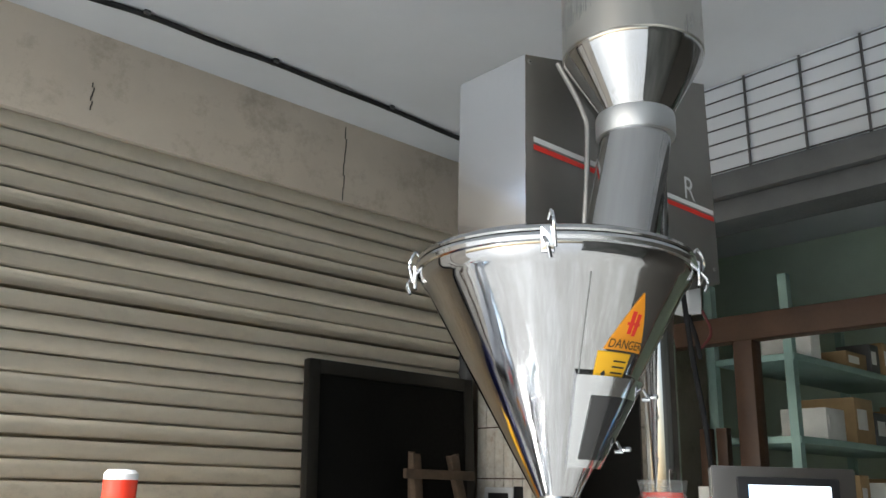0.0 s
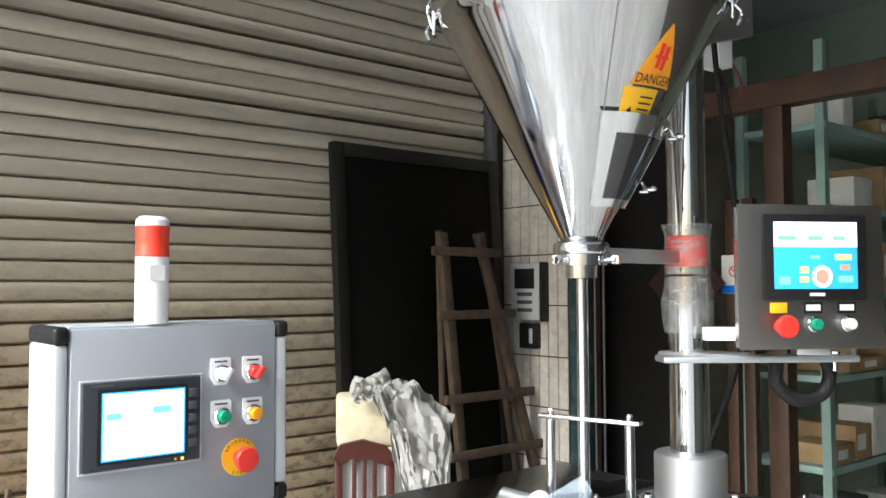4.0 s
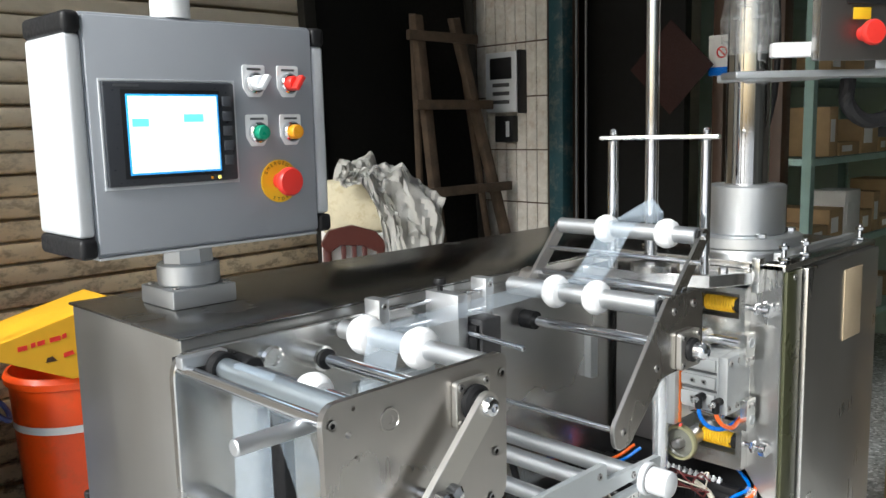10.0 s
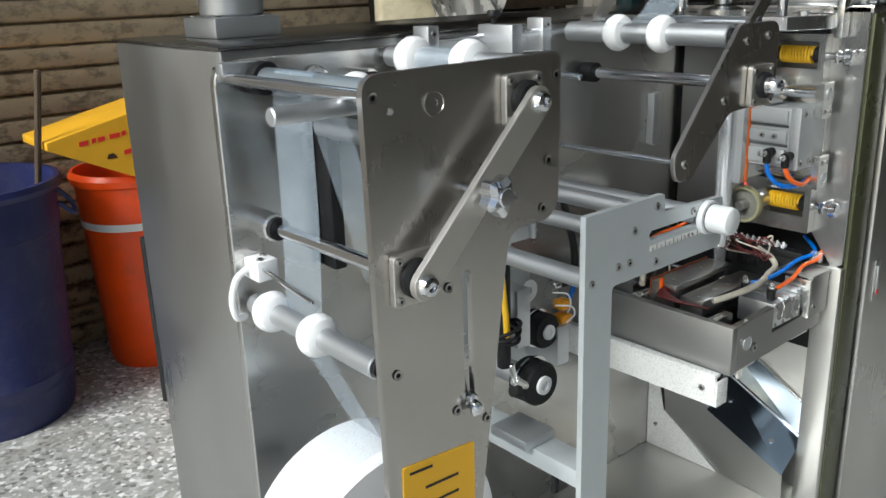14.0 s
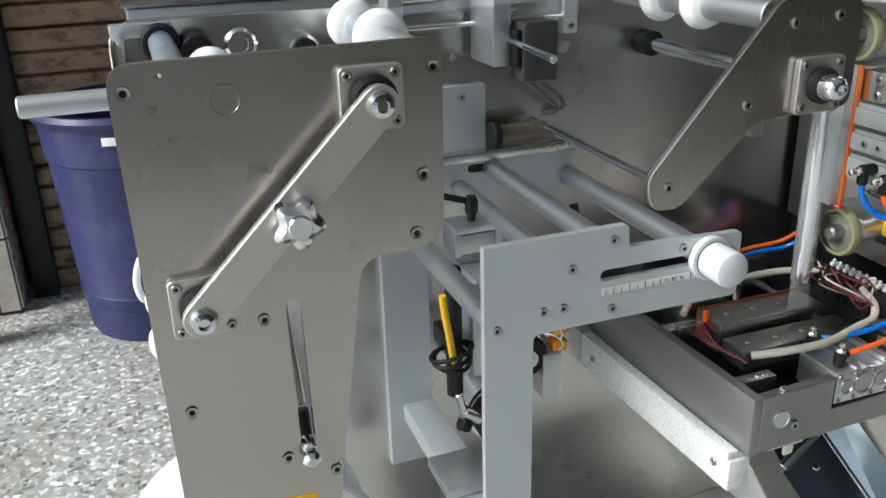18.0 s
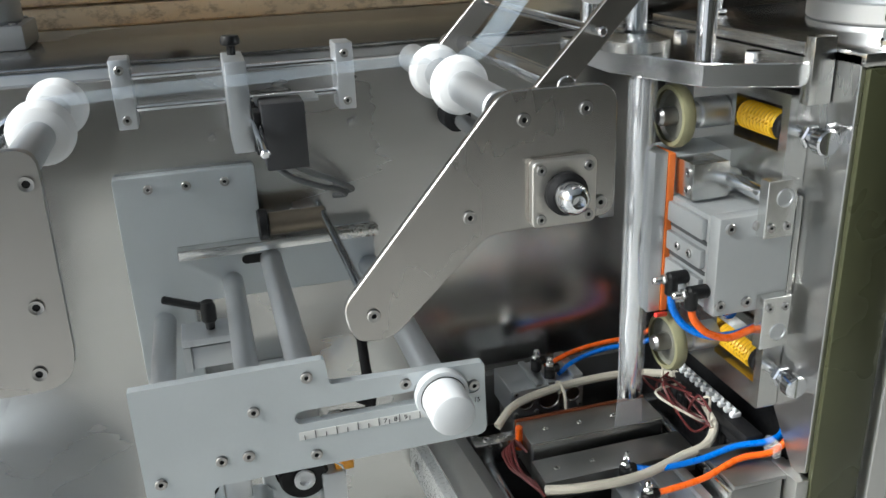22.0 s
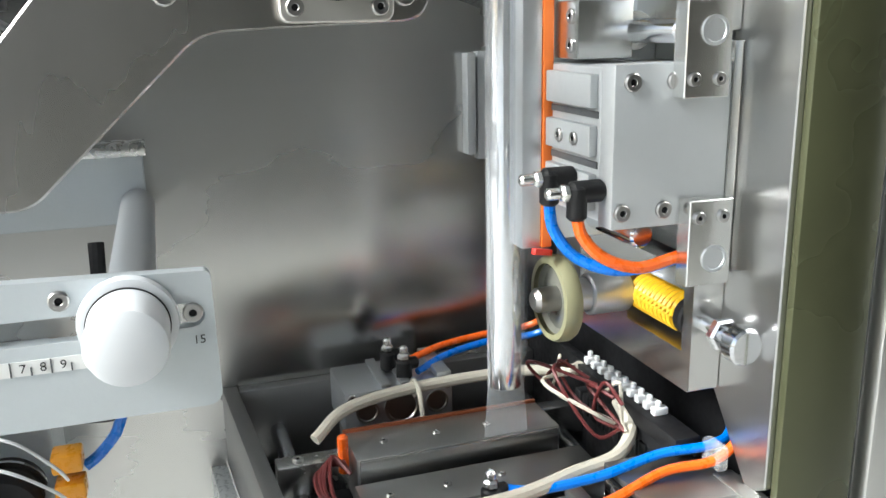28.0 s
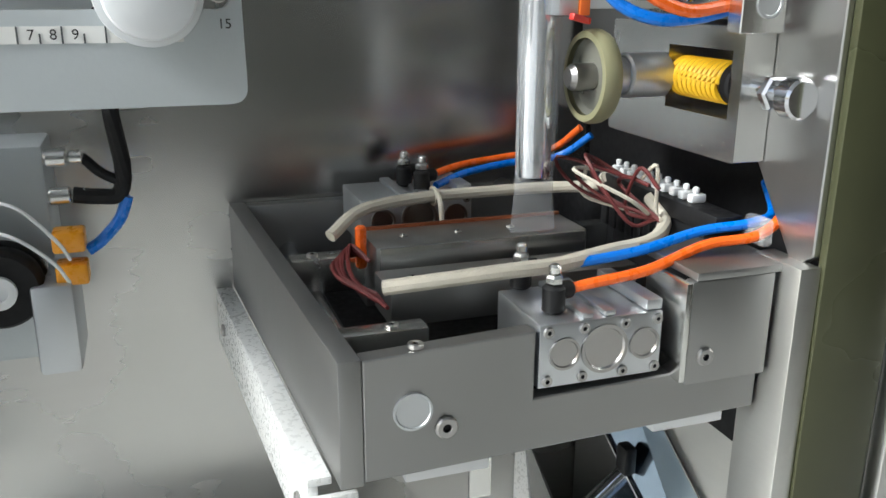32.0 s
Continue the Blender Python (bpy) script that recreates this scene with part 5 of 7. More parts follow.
part("knob_stem", rod((0.507, 0.882, 0.948), (0.507, 0.9148, 0.948), 0.006), CHROME, knob)
part("slot_pin", joined(rod((0.5058, 0.907, 0.722), (0.5058, 0.93, 0.722), 0.006), lathe([(0, 0), (0.008, 0), (0.0085, 0.004), (0.005, 0.008), (0, 0.008)], Matrix.Translation((0.5058, 0.907, 0.712)) @ FRONT, 20)), CHROME, unw)
# added polished rod stands in for the film's reflection in the slot
part("slot_glint", rod((0.5055, 0.94, 0.75), (0.502, 0.965, 0.86), 0.0055, 14), POLISHED, unw)
part("slot_spring", rod((0.5058, 0.926, 0.72), (0.5058, 0.935, 0.748), 0.006), BLACK, unw)
PB = 1.1998   # front of the cabinet's panel
part("tie_bar", rod((0.401, FA + 0.0082, 1.048), (0.401, PB, 1.048), 0.0065), CHROME, unw)
part("tie_boss", box(0.393, 0.452, 1.183, PB, 1.05, 1.064, 0.002), ALU, unw)
part("stub_rod", rod((0.325, 0.962, 1.036), (0.45, 0.962, 1.036), 0.0085), ALU, unw)
part("stub_holder", rod((0.445, FA + 0.0082, 1.036), (0.445, 0.972, 1.036), 0.006), ALU, unw)
roller(unw, 0.44, 1.045, 0.93, 1.19, 0.0125, steel("blue_grey_roller", (0.5, 0.56, 0.6), 0.4, (60, 60, 60)), tip=False)
part("roller_hub", rod((0.44, 1.17, 1.045), (0.44, PB, 1.045), 0.019, 24), RUBBER, unw)
roller(unw, 0.474, 1.036, FA + 0.0082, PB, 0.0085, CHROME, tip=False)
nylon_wheel(unw, 0.474, 1.045, 1.036, 0.021, 0.034)
part("roller_hub", rod((0.474, 1.165, 1.036), (0.474, PB, 1.036), 0.016, 24), RUBBER, unw)
roller(unw, 0.582, 1.027, 0.9062, PB, 0.0085, CHROME, "swing_shaft", False)
part("shaft_collar", lathe([(0, 0), (0.0165, 0), (0.0165, 0.028), (0.012, 0.03), (0, 0.03)], Matrix.Translation((0.582, PB, 1.027)) @ FRONT, 24), NICKEL, unw)
part("collar_seal", lathe([(0, 0), (0.0135, 0), (0.0135, 0.004), (0, 0.004)], Matrix.Translation((0.582, PB - 0.031, 1.027)) @ FRONT, 24), RUBBER, unw)
roller(unw, 0.628, 1.054, FA + 0.02, 1.19, 0.0125)
part("roller_pin", rod((0.628, FA + 0.0082, 1.054), (0.628, PB, 1.054), 0.005), CHROME, unw)
nylon_wheel(unw, 0.628, 1.143, 1.054, 0.026, 0.034)
nylon_wheel(unw, 0.628, 1.04, 1.054, 0.026, 0.034)
roller(unw, 0.431, 0.874, 0.9062, PB, 0.008, CHROME, "swing_shaft", False)
part("shaft_collar", lathe([(0, 0), (0.0165, 0), (0.0165, 0.034), (0.014, 0.036), (0, 0.036)], Matrix.Translation((0.431, PB, 0.874)) @ FRONT, 24), NICKEL, unw)
part("collar_seal", lathe([(0, 0), (0.0135, 0), (0.0135, 0.006), (0, 0.006)], Matrix.Translation((0.431, PB - 0.037, 0.874)) @ FRONT, 24), RUBBER, unw)
roller(unw, 0.408, 0.78, 0.94, 1.19, 0.0128)
part("roller_pin", rod((0.408, FA + 0.0082, 0.78), (0.408, PB, 0.78), 0.005), CHROME, unw)
nylon_wheel(unw, 0.408, 1.15, 0.78, 0.0245, 0.032)
nylon_wheel(unw, 0.408, 1.052, 0.78, 0.0245, 0.032)
# little roller behind the plate that carries the second run of film
roller(unw, 0.52, 0.98, 0.93, 1.19, 0.014)
part("roller_arm", box(0.512, 0.53, 1.17, PB, 0.8, 1.0, 0.003), BLACK, unw)
# film sensor with its white lead
sens = part("film_sensor", box(0.402, 0.43, 1.165, PB, 0.812, 0.838, 0.003), WHITE_PL, unw, "pale film sensor block")
screws(sens, [(0.41, 1.172, 0.8382), (0.422, 1.186, 0.8382)], 0.0045, UP)
part("sensor_rod", rod((0.41, 1.06, 0.815), (0.41, 1.168, 0.828), 0.0028, 10), CHROME, sens)
part("sensor_lead", hose([(0.402, 1.19, 0.825), (0.386, 1.19, 0.815), (0.378, 1.19, 0.79), (0.382, 1.19, 0.768), (0.396, 1.196, 0.765)], 0.0042), WHITE_PL, sens)
# film runs
part("film_run", ribbon([(0.420, 1.06, 0.786), (0.4255, 1.06, 0.9), (0.4265, 1.06, 1.0), (0.43, 1.06, 1.05), (0.44, 1.06, 1.0585), (0.452, 1.06, 1.05)], (0, 0.078, 0)), FILM, unw, "clear film run over the rollers")
part("film_run", ribbon([(0.452, 1.06, 1.05), (0.47, 1.06, 1.0), (0.5, 1.06, 0.9), (0.53, 1.06, 0.79)], (0, 0.075, 0)), FILM, unw, "clear film run over the rollers")
part("film_run", ribbon([(0.402, 1.06, 0.766), (0.412, 1.06, 0.7645), (0.421, 1.06, 0.757), (0.449, 1.05, 0.691), (0.478, 1.035, 0.622), (0.489, 1.03, 0.598)], (0, 0.062, 0)), FILM, unw, "clear film run from the reel")
part("film_run", ribbon([(0.545, 1.06, 0.8), (0.58, 1.06, 0.93), (0.605, 1.06, 1.03), (0.618, 1.06, 1.0665), (0.632, 1.06, 1.0685), (0.7, 1.06, 1.0715), (0.8, 1.06, 1.074), (0.9, 1.06, 1.0775), (0.955, 1.055, 1.0795)], (0, 0.06, 0)), FILM, unw, "clear film run across the machine")
RX, RZ = 0.455, 0.5
reel = thing("film_reel", (RX, 1.03, RZ), "white film reel on its spindle", "film reel")
part("reel_disc", lathe([(0, 0), (0.02, 0), (0.024, 0.004), (0.144, 0.004), (0.147, 0.0), (0.147, -0.012), (0, -0.012)], Matrix.Translation((RX, 0.985, RZ)) @ FRONT, 64), WHITE_PL, reel)
part("film_roll", lathe([(0.03, 0), (0.135, 0), (0.135, 0.1), (0.03, 0.1)], Matrix.Translation((RX, 1.098, RZ)) @ FRONT, 64), plain("wound_film", (0.7, 0.74, 0.78), 0.3, 0, 0.05, 400), reel)
part("spindle", rod((RX, 0.93, RZ), (RX, PB, RZ), 0.014), CHROME, reel)
for k in range(5):
    a = radians(118 + k * 6)
    part("print_bar", moved(box(-0.005, 0.005, -0.0004, 0, -0.003, 0.003, 0), Matrix.Translation((RX + 0.11 * math.cos(a), 0.9805, RZ + 0.11 * math.sin(a)))), BEAM_GREY, reel)
lab = solo("machine_label", outline(rounded([(0.411, 0.60), (0.508, 0.596), (0.509, 0.668), (0.412, 0.675)], 0.003), 0.9138, 0.9148, 0), LABEL_Y, "yellow printed label on the side plate", "label")
for x0, z0, w in ((0.42, 0.664, 0.03), (0.425, 0.62, 0.06), (0.44, 0.64, 0.045)):
    ob = part("print_bar", outline([(x0, z0), (x0 + w, z0 - 0.002), (x0 + w, z0 + 0.001), (x0, z0 + 0.003)], 0.9132, 0.9136, 0), INK, lab)

# ---- film guide with its cranked arm ----
gui = thing("film_guide", (0.95, 1.05, 0.9), "film guide with a cranked stainless arm plate and rollers", "film guide")
FB = 0.903
part("arm_plate", outline(rounded([(0.953, 1.08), (1.047, 1.08), (1.047, 0.974), (0.94, 0.97), (0.862, 0.896), (0.83, 0.896), (0.824, 0.928)], [0.022, 0.02, 0.015, 0.03, 0.022, 0.018, 0.02], 7), FB, FB + 0.007), PLATE, gui)
for p in ((0.97, 1.058), (1.02, 1.062), (1.034, 0.986), (0.926, 0.987), (0.847, 0.918)):
    shared("screw", SCREW, Matrix.Translation((p[0], FB - 0.0002, p[1])) @ FRONT @ Matrix.Scale(0.0055, 4), gui)
bearing_plate(gui, 1.0005, 1.0, FB, 0.0265, 0.017)
dome(gui, 1.0, 0.893, 1.0, 0.0125)
roller(gui, 1.0, 1.0, 0.894, PB, 0.0085, CHROME, "guide_shaft", False)
part("shaft_collar", lathe([(0, 0), (0.015, 0), (0.015, 0.026), (0, 0.026)], Matrix.Translation((1.0, PB, 1.0)) @ FRONT, 24), RUBBER, gui)
part("thin_rod", rod((0.847, FB + 0.0072, 0.918), (0.847, PB, 0.918), 0.0042), CHROME, gui)
roller(gui, 0.958, 1.064, FB + 0.016, 1.19, 0.0145)
part("roller_pin", rod((0.958, FB + 0.0072, 1.064), (0.958, PB, 1.064), 0.005), CHROME, gui)
nylon_wheel(gui, 0.958, 1.1, 1.064, 0.0255, 0.03)
nylon_wheel(gui, 0.958, 1.025, 1.064, 0.0255, 0.03)
roller(gui, 1.008, 1.078, FB + 0.0075, PB, 0.0085, CHROME, "steel_bar", False)
for y0 in (0.9115, 1.168):
    part("upper_link", outline(slot(0.985, 1.066, 1.066, 1.152, 0.011, 8), y0, y0 + 0.006, 0.0008), PLATE, gui)
part("link_foot", outline(slot(0.99, 1.06, 1.0, 1.075, 0.01, 8), 1.1742, PB, 0.0008), PLATE, gui)
roller(gui, 1.058, 1.152, 0.919, 1.166, 0.0125)
part("roller_pin", rod((1.058, 0.9058, 1.152), (1.058, 1.178, 1.152), 0.005), CHROME, gui)
nylon_wheel(gui, 1.058, 1.077, 1.152, 0.022, 0.03)
nylon_wheel(gui, 1.058, 0.97, 1.152, 0.022, 0.03)
part("thin_rod", rod((1.03, 0.897, 1.118), (1.03, 1.168, 1.118), 0.0038), CHROME, gui)
part("film_run", ribbon([(0.955, 1.035, 1.0797), (0.972, 1.035, 1.0785), (1.0, 1.03, 1.1), (1.04, 1.018, 1.158), (1.052, 1.012, 1.1665), (1.064, 1.012, 1.166)], (0, 0.055, 0)), FILM, gui, "clear film run up to the top roller")
bm = bmesh.new()
vs = [bm.verts.new(p) for p in ((1.064, 0.982, 1.166), (1.064, 1.066, 1.166), (1.112, 1.056, 1.182), (1.122, 1.036, 1.198), (1.118, 1.012, 1.176), (1.128, 1.0, 1.06), (1.15, 1.0, 1.06))]
bm.faces.new((vs[0], vs[1], vs[2], vs[3], vs[4]))
bm.faces.new((vs[0], vs[4], vs[5]))
bmesh.ops.solidify(bm, geom=list(bm.faces), thickness=0.0006)
part("film_fold", bm, FILM, gui, "clear film folded over the forming shoulder")
gui.location.x += 0.0095

# ---- sensor bridge on the panel ----
bri = thing("sensor_bridge", (0.785, 1.18, 1.05), "aluminium sensor bridge on two panel brackets", "sensor bridge")
for x in (0.682, 0.893):
    part("bracket", box(x - 0.009, x + 0.009, 1.168, PB, 1.022, 1.088, 0.0015), ALU, bri)
    screws(bri, [(x, 1.1678, 1.031), (x, 1.1678, 1.078)], 0.0045)
for z in (1.07, 1.04):
    part("cross_rod", rod((0.69, 1.178, z), (0.885, 1.178, z), 0.0035, 12), CHROME, bri)
part("slide_block", box(0.775, 0.795, 1.12, 1.186, 1.0, 1.085, 0.0015), ALU, bri)
part("clamp_knob", lathe([(0, 0), (0.004, 0), (0.004, 0.008), (0.009, 0.01), (0.0095, 0.014), (0.008, 0.018), (0, 0.018)], Matrix.Translation((0.785, 1.165, 1.085)), 10), BLACK, bri)
part("photo_sensor", box(0.802, 0.842, 1.1, 1.135, 0.985, 1.048, 0.002), plain("dark_sensor_case", (0.05, 0.05, 0.053), 0.4), bri)
part("sensor_foot", box(0.7952, 0.8018, 1.105, 1.13, 1.0, 1.04, 0.001), BLACK, bri)
part("probe", rod((0.797, 1.02, 1.022), (0.797, 1.12, 1.028), 0.0042), CHROME, bri)
part("film_plate", box(0.8, 0.86, 1.135, 1.17, 1.04, 1.043, 0.0005), ALU, bri)
LEAD = plain("grey_lead_sheath", (0.16, 0.165, 0.17), 0.35, 0, 0.1)
part("sensor_lead", hose([(0.81, 1.118, 0.986), (0.825, 1.12, 0.972), (0.85, 1.14, 0.955), (0.878, 1.17, 0.938), (0.886, 1.19, 0.926), (0.874, 1.197, 0.924)], 0.003), LEAD, bri)
part("sensor_lead", hose([(0.826, 1.118, 0.986), (0.842, 1.125, 0.974), (0.87, 1.15, 0.955), (0.892, 1.18, 0.935), (0.889, 1.195, 0.928)], 0.003), LEAD, bri)

# ---- grey folding frame ----
fra = thing("folding_frame", (0.8, 1.05, 0.326), "grey anodised folding frame with guide bars and a round knob", "frame")
fp = part("front_plate", outline(rounded([(0.671, 0.888), (0.671, 0.33), (0.72, 0.33), (0.72, 0.794), (0.945, 0.794), (0.944, 0.862), (0.8175, 0.866), (0.8155, 0.889)], [0.002, 0, 0, 0.008, 0.008, 0.004, 0.004, 0.004]), 0.901, 0.909, 0.0008, [slot(0.794, 0.841, 0.934, 0.841, 0.006)]), ALU_PAINT, fra)
for p in ((0.758, 0.854), (0.683, 0.806), (0.7295, 0.816), (0.75, 0.816), (0.802, 0.806), (0.8005, 0.876), (0.8775, 0.855), (0.9345, 0.8425)):
    shared("screw", SCREW, Matrix.Translation((p[0], 0.9008, p[1])) @ FRONT @ Matrix.Scale(0.0048, 4), fra)
sc = part("scale_strip", box(0.79, 0.919, 0.9002, 0.9008, 0.8215, 0.8285, 0), PAPER, fp, "white scale strip")
for k in range(14):
    part("scale_tick", box(0.794 + k * 0.0085, 0.7947 + k * 0.0085, 0.8998, 0.9001, 0.8215, 0.8285 if k % 2 else 0.8255, 0), BEAM_GREY, fp)
for t_, x_ in (("7", 0.859), ("8", 0.8675), ("9", 0.876), ("15", 0.9365)):
    part("scale_figure", moved(words(t_, 0.006), Matrix.Translation((x_, 0.8996, 0.8232 if t_ != "15" else 0.827)) @ FRONT), INK, fp)
kn = part("clamp_knob", lathe([(0, 0), (0.022, 0), (0.0225, 0.004), (0.022, 0.008), (0.018, 0.0085), (0.018, 0.035), (0.017, 0.0385), (0.014, 0.04), (0, 0.0405)], Matrix.Translation((0.906, 0.9005, 0.842)) @ FRONT, 40), GREY_PL, fra, "pale grey round clamp knob")
part("knob_groove", lathe([(0.0182, 0), (0.0187, 0.0), (0.0187, 0.001), (0.0182, 0.001)], Matrix.Translation((0.906, 0.8915, 0.842)) @ FRONT, 40), BLACK, kn)
rp = part("rear_plate", outline(rounded([(0.655, 0.97), (0.655, 0.47), (0.715, 0.47), (0.715, 0.827), (0.913, 0.827), (0.913, 0.889), (0.794, 0.889), (0.794, 0.97)], [0.004, 0, 0, 0.004, 0.004, 0.004, 0.002, 0.004]), 1.188, PB - 0.0002, 0.0008), ALU_PAINT, fra)
screws(rp, [(0.688, 1.1878, 0.956), (0.725, 1.1878, 0.956), (0.763, 1.1878, 0.956)], 0.0048)
part("steel_rail", box(0.707, 0.916, 1.172, 1.1878, 0.881, 0.892, 0.001), NICKEL, rp)
part("rail_motor", rod((0.8, 1.165, 0.912), (0.86, 1.165, 0.912), 0.012, 24), plain("dull_bronze", (0.2, 0.17, 0.13), 0.4, 0.8), fra)
part("motor_cap", rod((0.79, 1.165, 0.912), (0.8, 1.165, 0.912), 0.0165, 24), BLACK, fra)
# thin black shape on the plate stands in for the slot's dark inside
part("rear_slot", outline(slot(0.775, 0.868, 0.8, 0.868, 0.005), 1.1872, 1.1879, 0), BLACK, rp)
for x, z, r in ((0.8, 0.866, 0.0115), (0.758, 0.846, 0.0105), (0.683, 0.81, 0.0115), (0.906, 0.842, 0.0125)):
    part("guide_bar", rod((x, 0.9092, z), (x, 1.1878, z), r, 24), ALU, fra)
part("slide_bracket", joined(box(0.704, 0.759, 1.06, 1.1, 0.838, 0.845, 0.001), box(0.704, 0.711, 1.06, 1.1, 0.812, 0.8378, 0.001), box(0.752, 0.759, 1.06, 1.1, 0.812, 0.8378, 0.001), box(0.7112, 0.7518, 1.066, 1.074, 0.812, 0.834, 0.001)), ALU, fra)
part("lever", joined(lathe([(0, 0), (0.004, 0), (0.0045, 0.006), (0.007, 0.009), (0.0075, 0.022), (0.0055, 0.028), (0, 0.029)], Matrix.Translation((0.731, 1.08, 0.8452)), 14), rod((0.733, 1.079, 0.866), (0.691, 1.088, 0.878), 0.0038, 12)), BLACK, fra, "black clamping lever")
part("foot_bar", box(0.675, 0.717, 0.9092, PB, 0.535, 0.56, 0.002), ALU_PAINT, fra)
part("foot_lug", box(0.7102, 0.735, 0.915, 0.96, 0.525, 0.545, 0.002), ALU, fra)
part("foot_plate", box(0.66, 0.715, 0.985, 1.05, 0.5605, 0.575, 0.002), ALU, fra)
part("foot_grip", hose([(0.70, 0.97, 0.535), (0.695, 0.965, 0.515), (0.69, 0.962, 0.5)], 0.005), BLACK, fra)

# ---- film puller with rubber wheels, behind the frame ----
pul = thing("film_puller", (0.78, 1.1, 0.57), "film puller with black rubber wheels and air leads", "film puller")
part("mount", box(0.76, 0.83, 1.14, PB, 0.585, 0.74, 0.003), ALU_PAINT, pul)
part("air_block", box(0.722, 0.748, 1.06, 1.13, 0.66, 0.745, 0.003), ALU, pul)
part("block_link", box(0.727, 0.743, 1.1302, 1.1398, 0.67, 0.73, 0.001), ALU, pul)
part("pillar", rod((0.702, 1.066, 0.64), (0.702, 1.066, 0.8), 0.0095), BLACK, pul)
for x, y, z, r in ((0.8015, 1.116, 0.658, 0.026), (0.753, 1.08, 0.604, 0.032)):
    w = part("rubber_wheel", lathe([(0, 0), (r * 0.9, 0), (r, 0.004), (r, 0.014), (r * 0.95, 0.016), (r * 0.95, 0.02), (r, 0.022), (r, 0.034), (r * 0.9, 0.038), (r * 0.5, 0.038), (0, 0.038)], Matrix.Translation((x, y, z)) @ FRONT, 32), RUBBER, pul)
    part("wheel_hub", lathe([(0, 0), (r * 0.42, 0), (r * 0.42, 0.004), (r * 0.3, 0.005), (r * 0.22, 0.005), (r * 0.2, 0.001), (0, 0.001)], Matrix.Translation((x, y - 0.0382, z)) @ FRONT, 24), WHITE_PL, w)
    part("wheel_ring", lathe([(r * 0.98, 0), (r * 1.12, 0), (r * 1.12, 0.003), (r * 0.98, 0.003)], Matrix.Translation((x, y - 0.015, z)) @ FRONT, 32), CHROME, w)
    part("wheel_shaft", rod((x, y, z), (x, 1.1398, z), r * 0.5), ALU, pul)
part("small_wheel", lathe([(0, 0), (0.016, 0), (0.016, 0.01), (0.006, 0.01), (0.006, 0.006), (0, 0.006)], Matrix.Translation((0.755, 1.08, 0.735)) @ FRONT, 24), ALU, pul)
part("wheel_axle", rod((0.755, 1.08, 0.735), (0.755, 1.1398, 0.735), 0.005), ALU, pul)
part("sensor_face", box(0.812, 0.838, 1.075, 1.1398, 0.598, 0.66, 0.003), ALU, pul)
for z in (0.686, 0.664):
    part("air_fitting", box(0.828, 0.848, 1.08, 1.1, z - 0.007, z + 0.007, 0.002), AMBER, pul, "orange air fitting")
for z in (0.738, 0.713):
    part("plug", joined(rod((0.828, 1.1, z), (0.842, 1.1, z), 0.006, 12), rod((0.842, 1.1, z), (0.852, 1.1, z), 0.0045, 12)), NICKEL, pul)
part("black_lead", hose([(0.878, 1.12, 0.83), (0.878, 1.1, 0.77), (0.882, 1.1, 0.73), (0.878, 1.1, 0.712), (0.865, 1.1, 0.711), (0.85, 1.1, 0.713)], 0.0055), RUBBER, pul)
part("black_lead", hose([(0.88, 1.1, 0.72), (0.868, 1.1, 0.727), (0.858, 1.1, 0.737), (0.85, 1.1, 0.738)], 0.0035), RUBBER, pul)
part("air_lead", hose([(0.876, 1.1, 0.71), (0.87, 1.1, 0.695), (0.858, 1.098, 0.682), (0.848, 1.095, 0.676)], 0.004), BLUE_TUBE, pul)
part("pale_lead", hose([(0.795, 1.07, 0.72), (0.815, 1.06, 0.715), (0.833, 1.07, 0.69), (0.838, 1.08, 0.675)], 0.0012, 6), WHITE_PL, pul)
part("pale_lead", hose([(0.79, 1.06, 0.705), (0.812, 1.05, 0.7), (0.83, 1.06, 0.68), (0.836, 1.08, 0.66)], 0.0012, 6), WHITE_PL, pul)
part("yellow_lead", hose([(0.684, 1.05, 0.776), (0.687, 1.05, 0.75), (0.693, 1.052, 0.715), (0.697, 1.055, 0.69)], 0.0042), YELLOW, pul)
for k in range(3):
    ring = [(0.697 + (0.02 + 0.002 * k) * math.cos(a), 1.06 + 0.02 * math.sin(a), 0.69 + 0.005 * k + 0.006 * math.sin(a + k)) for a in [radians(i * 36) for i in range(11)]]
    part("black_lead", hose(ring, 0.0026, 8, 4), RUBBER, pul)
for ob in pul.children:
    if ob.name.split(".")[0] in ("sensor_face", "air_fitting", "plug", "air_lead", "pale_lead"):
        ob.location.x += 0.007
part("lead_clip", box(0.702, 0.7145, 1.075, 1.1398, 0.675, 0.70, 0.002), BLACK, pul)
part("speed_fitting", joined(rod((0.705, 1.05, 0.625), (0.728, 1.05, 0.61), 0.008, 14), rod((0.7, 1.05, 0.65), (0.706, 1.05, 0.622), 0.0045, 10)), NICKEL, pul)
part("fitting_cap", rod((0.7, 1.048, 0.612), (0.712, 1.048, 0.606), 0.009, 14), BLACK, pul)

# ---- filler outlet: top plate, posts, film tube ----
out = thing("forming_head", (1.16, 1.0, 1.058), "forming head plate with two posts and a cross bar", "forming head")
bm = outline([(1.12, 1.05), (1.157, 0.948), (1.226, 0.913), (1.247, 0.913), (1.247, 1.16), (1.12, 1.16)], 1.058, 1.078, 0.001)
moved(bm, Matrix(((1, 0, 0, 0), (0, 0, 1, 0), (0, 1, 0, 0), (0, 0, 0, 1))))
part("head_plate", bm, POLISHED, out)
part("head_bracket", box(1.226, 1.247, 0.9, 0.9128, 1.045, 1.1, 0.001), NICKEL, out)
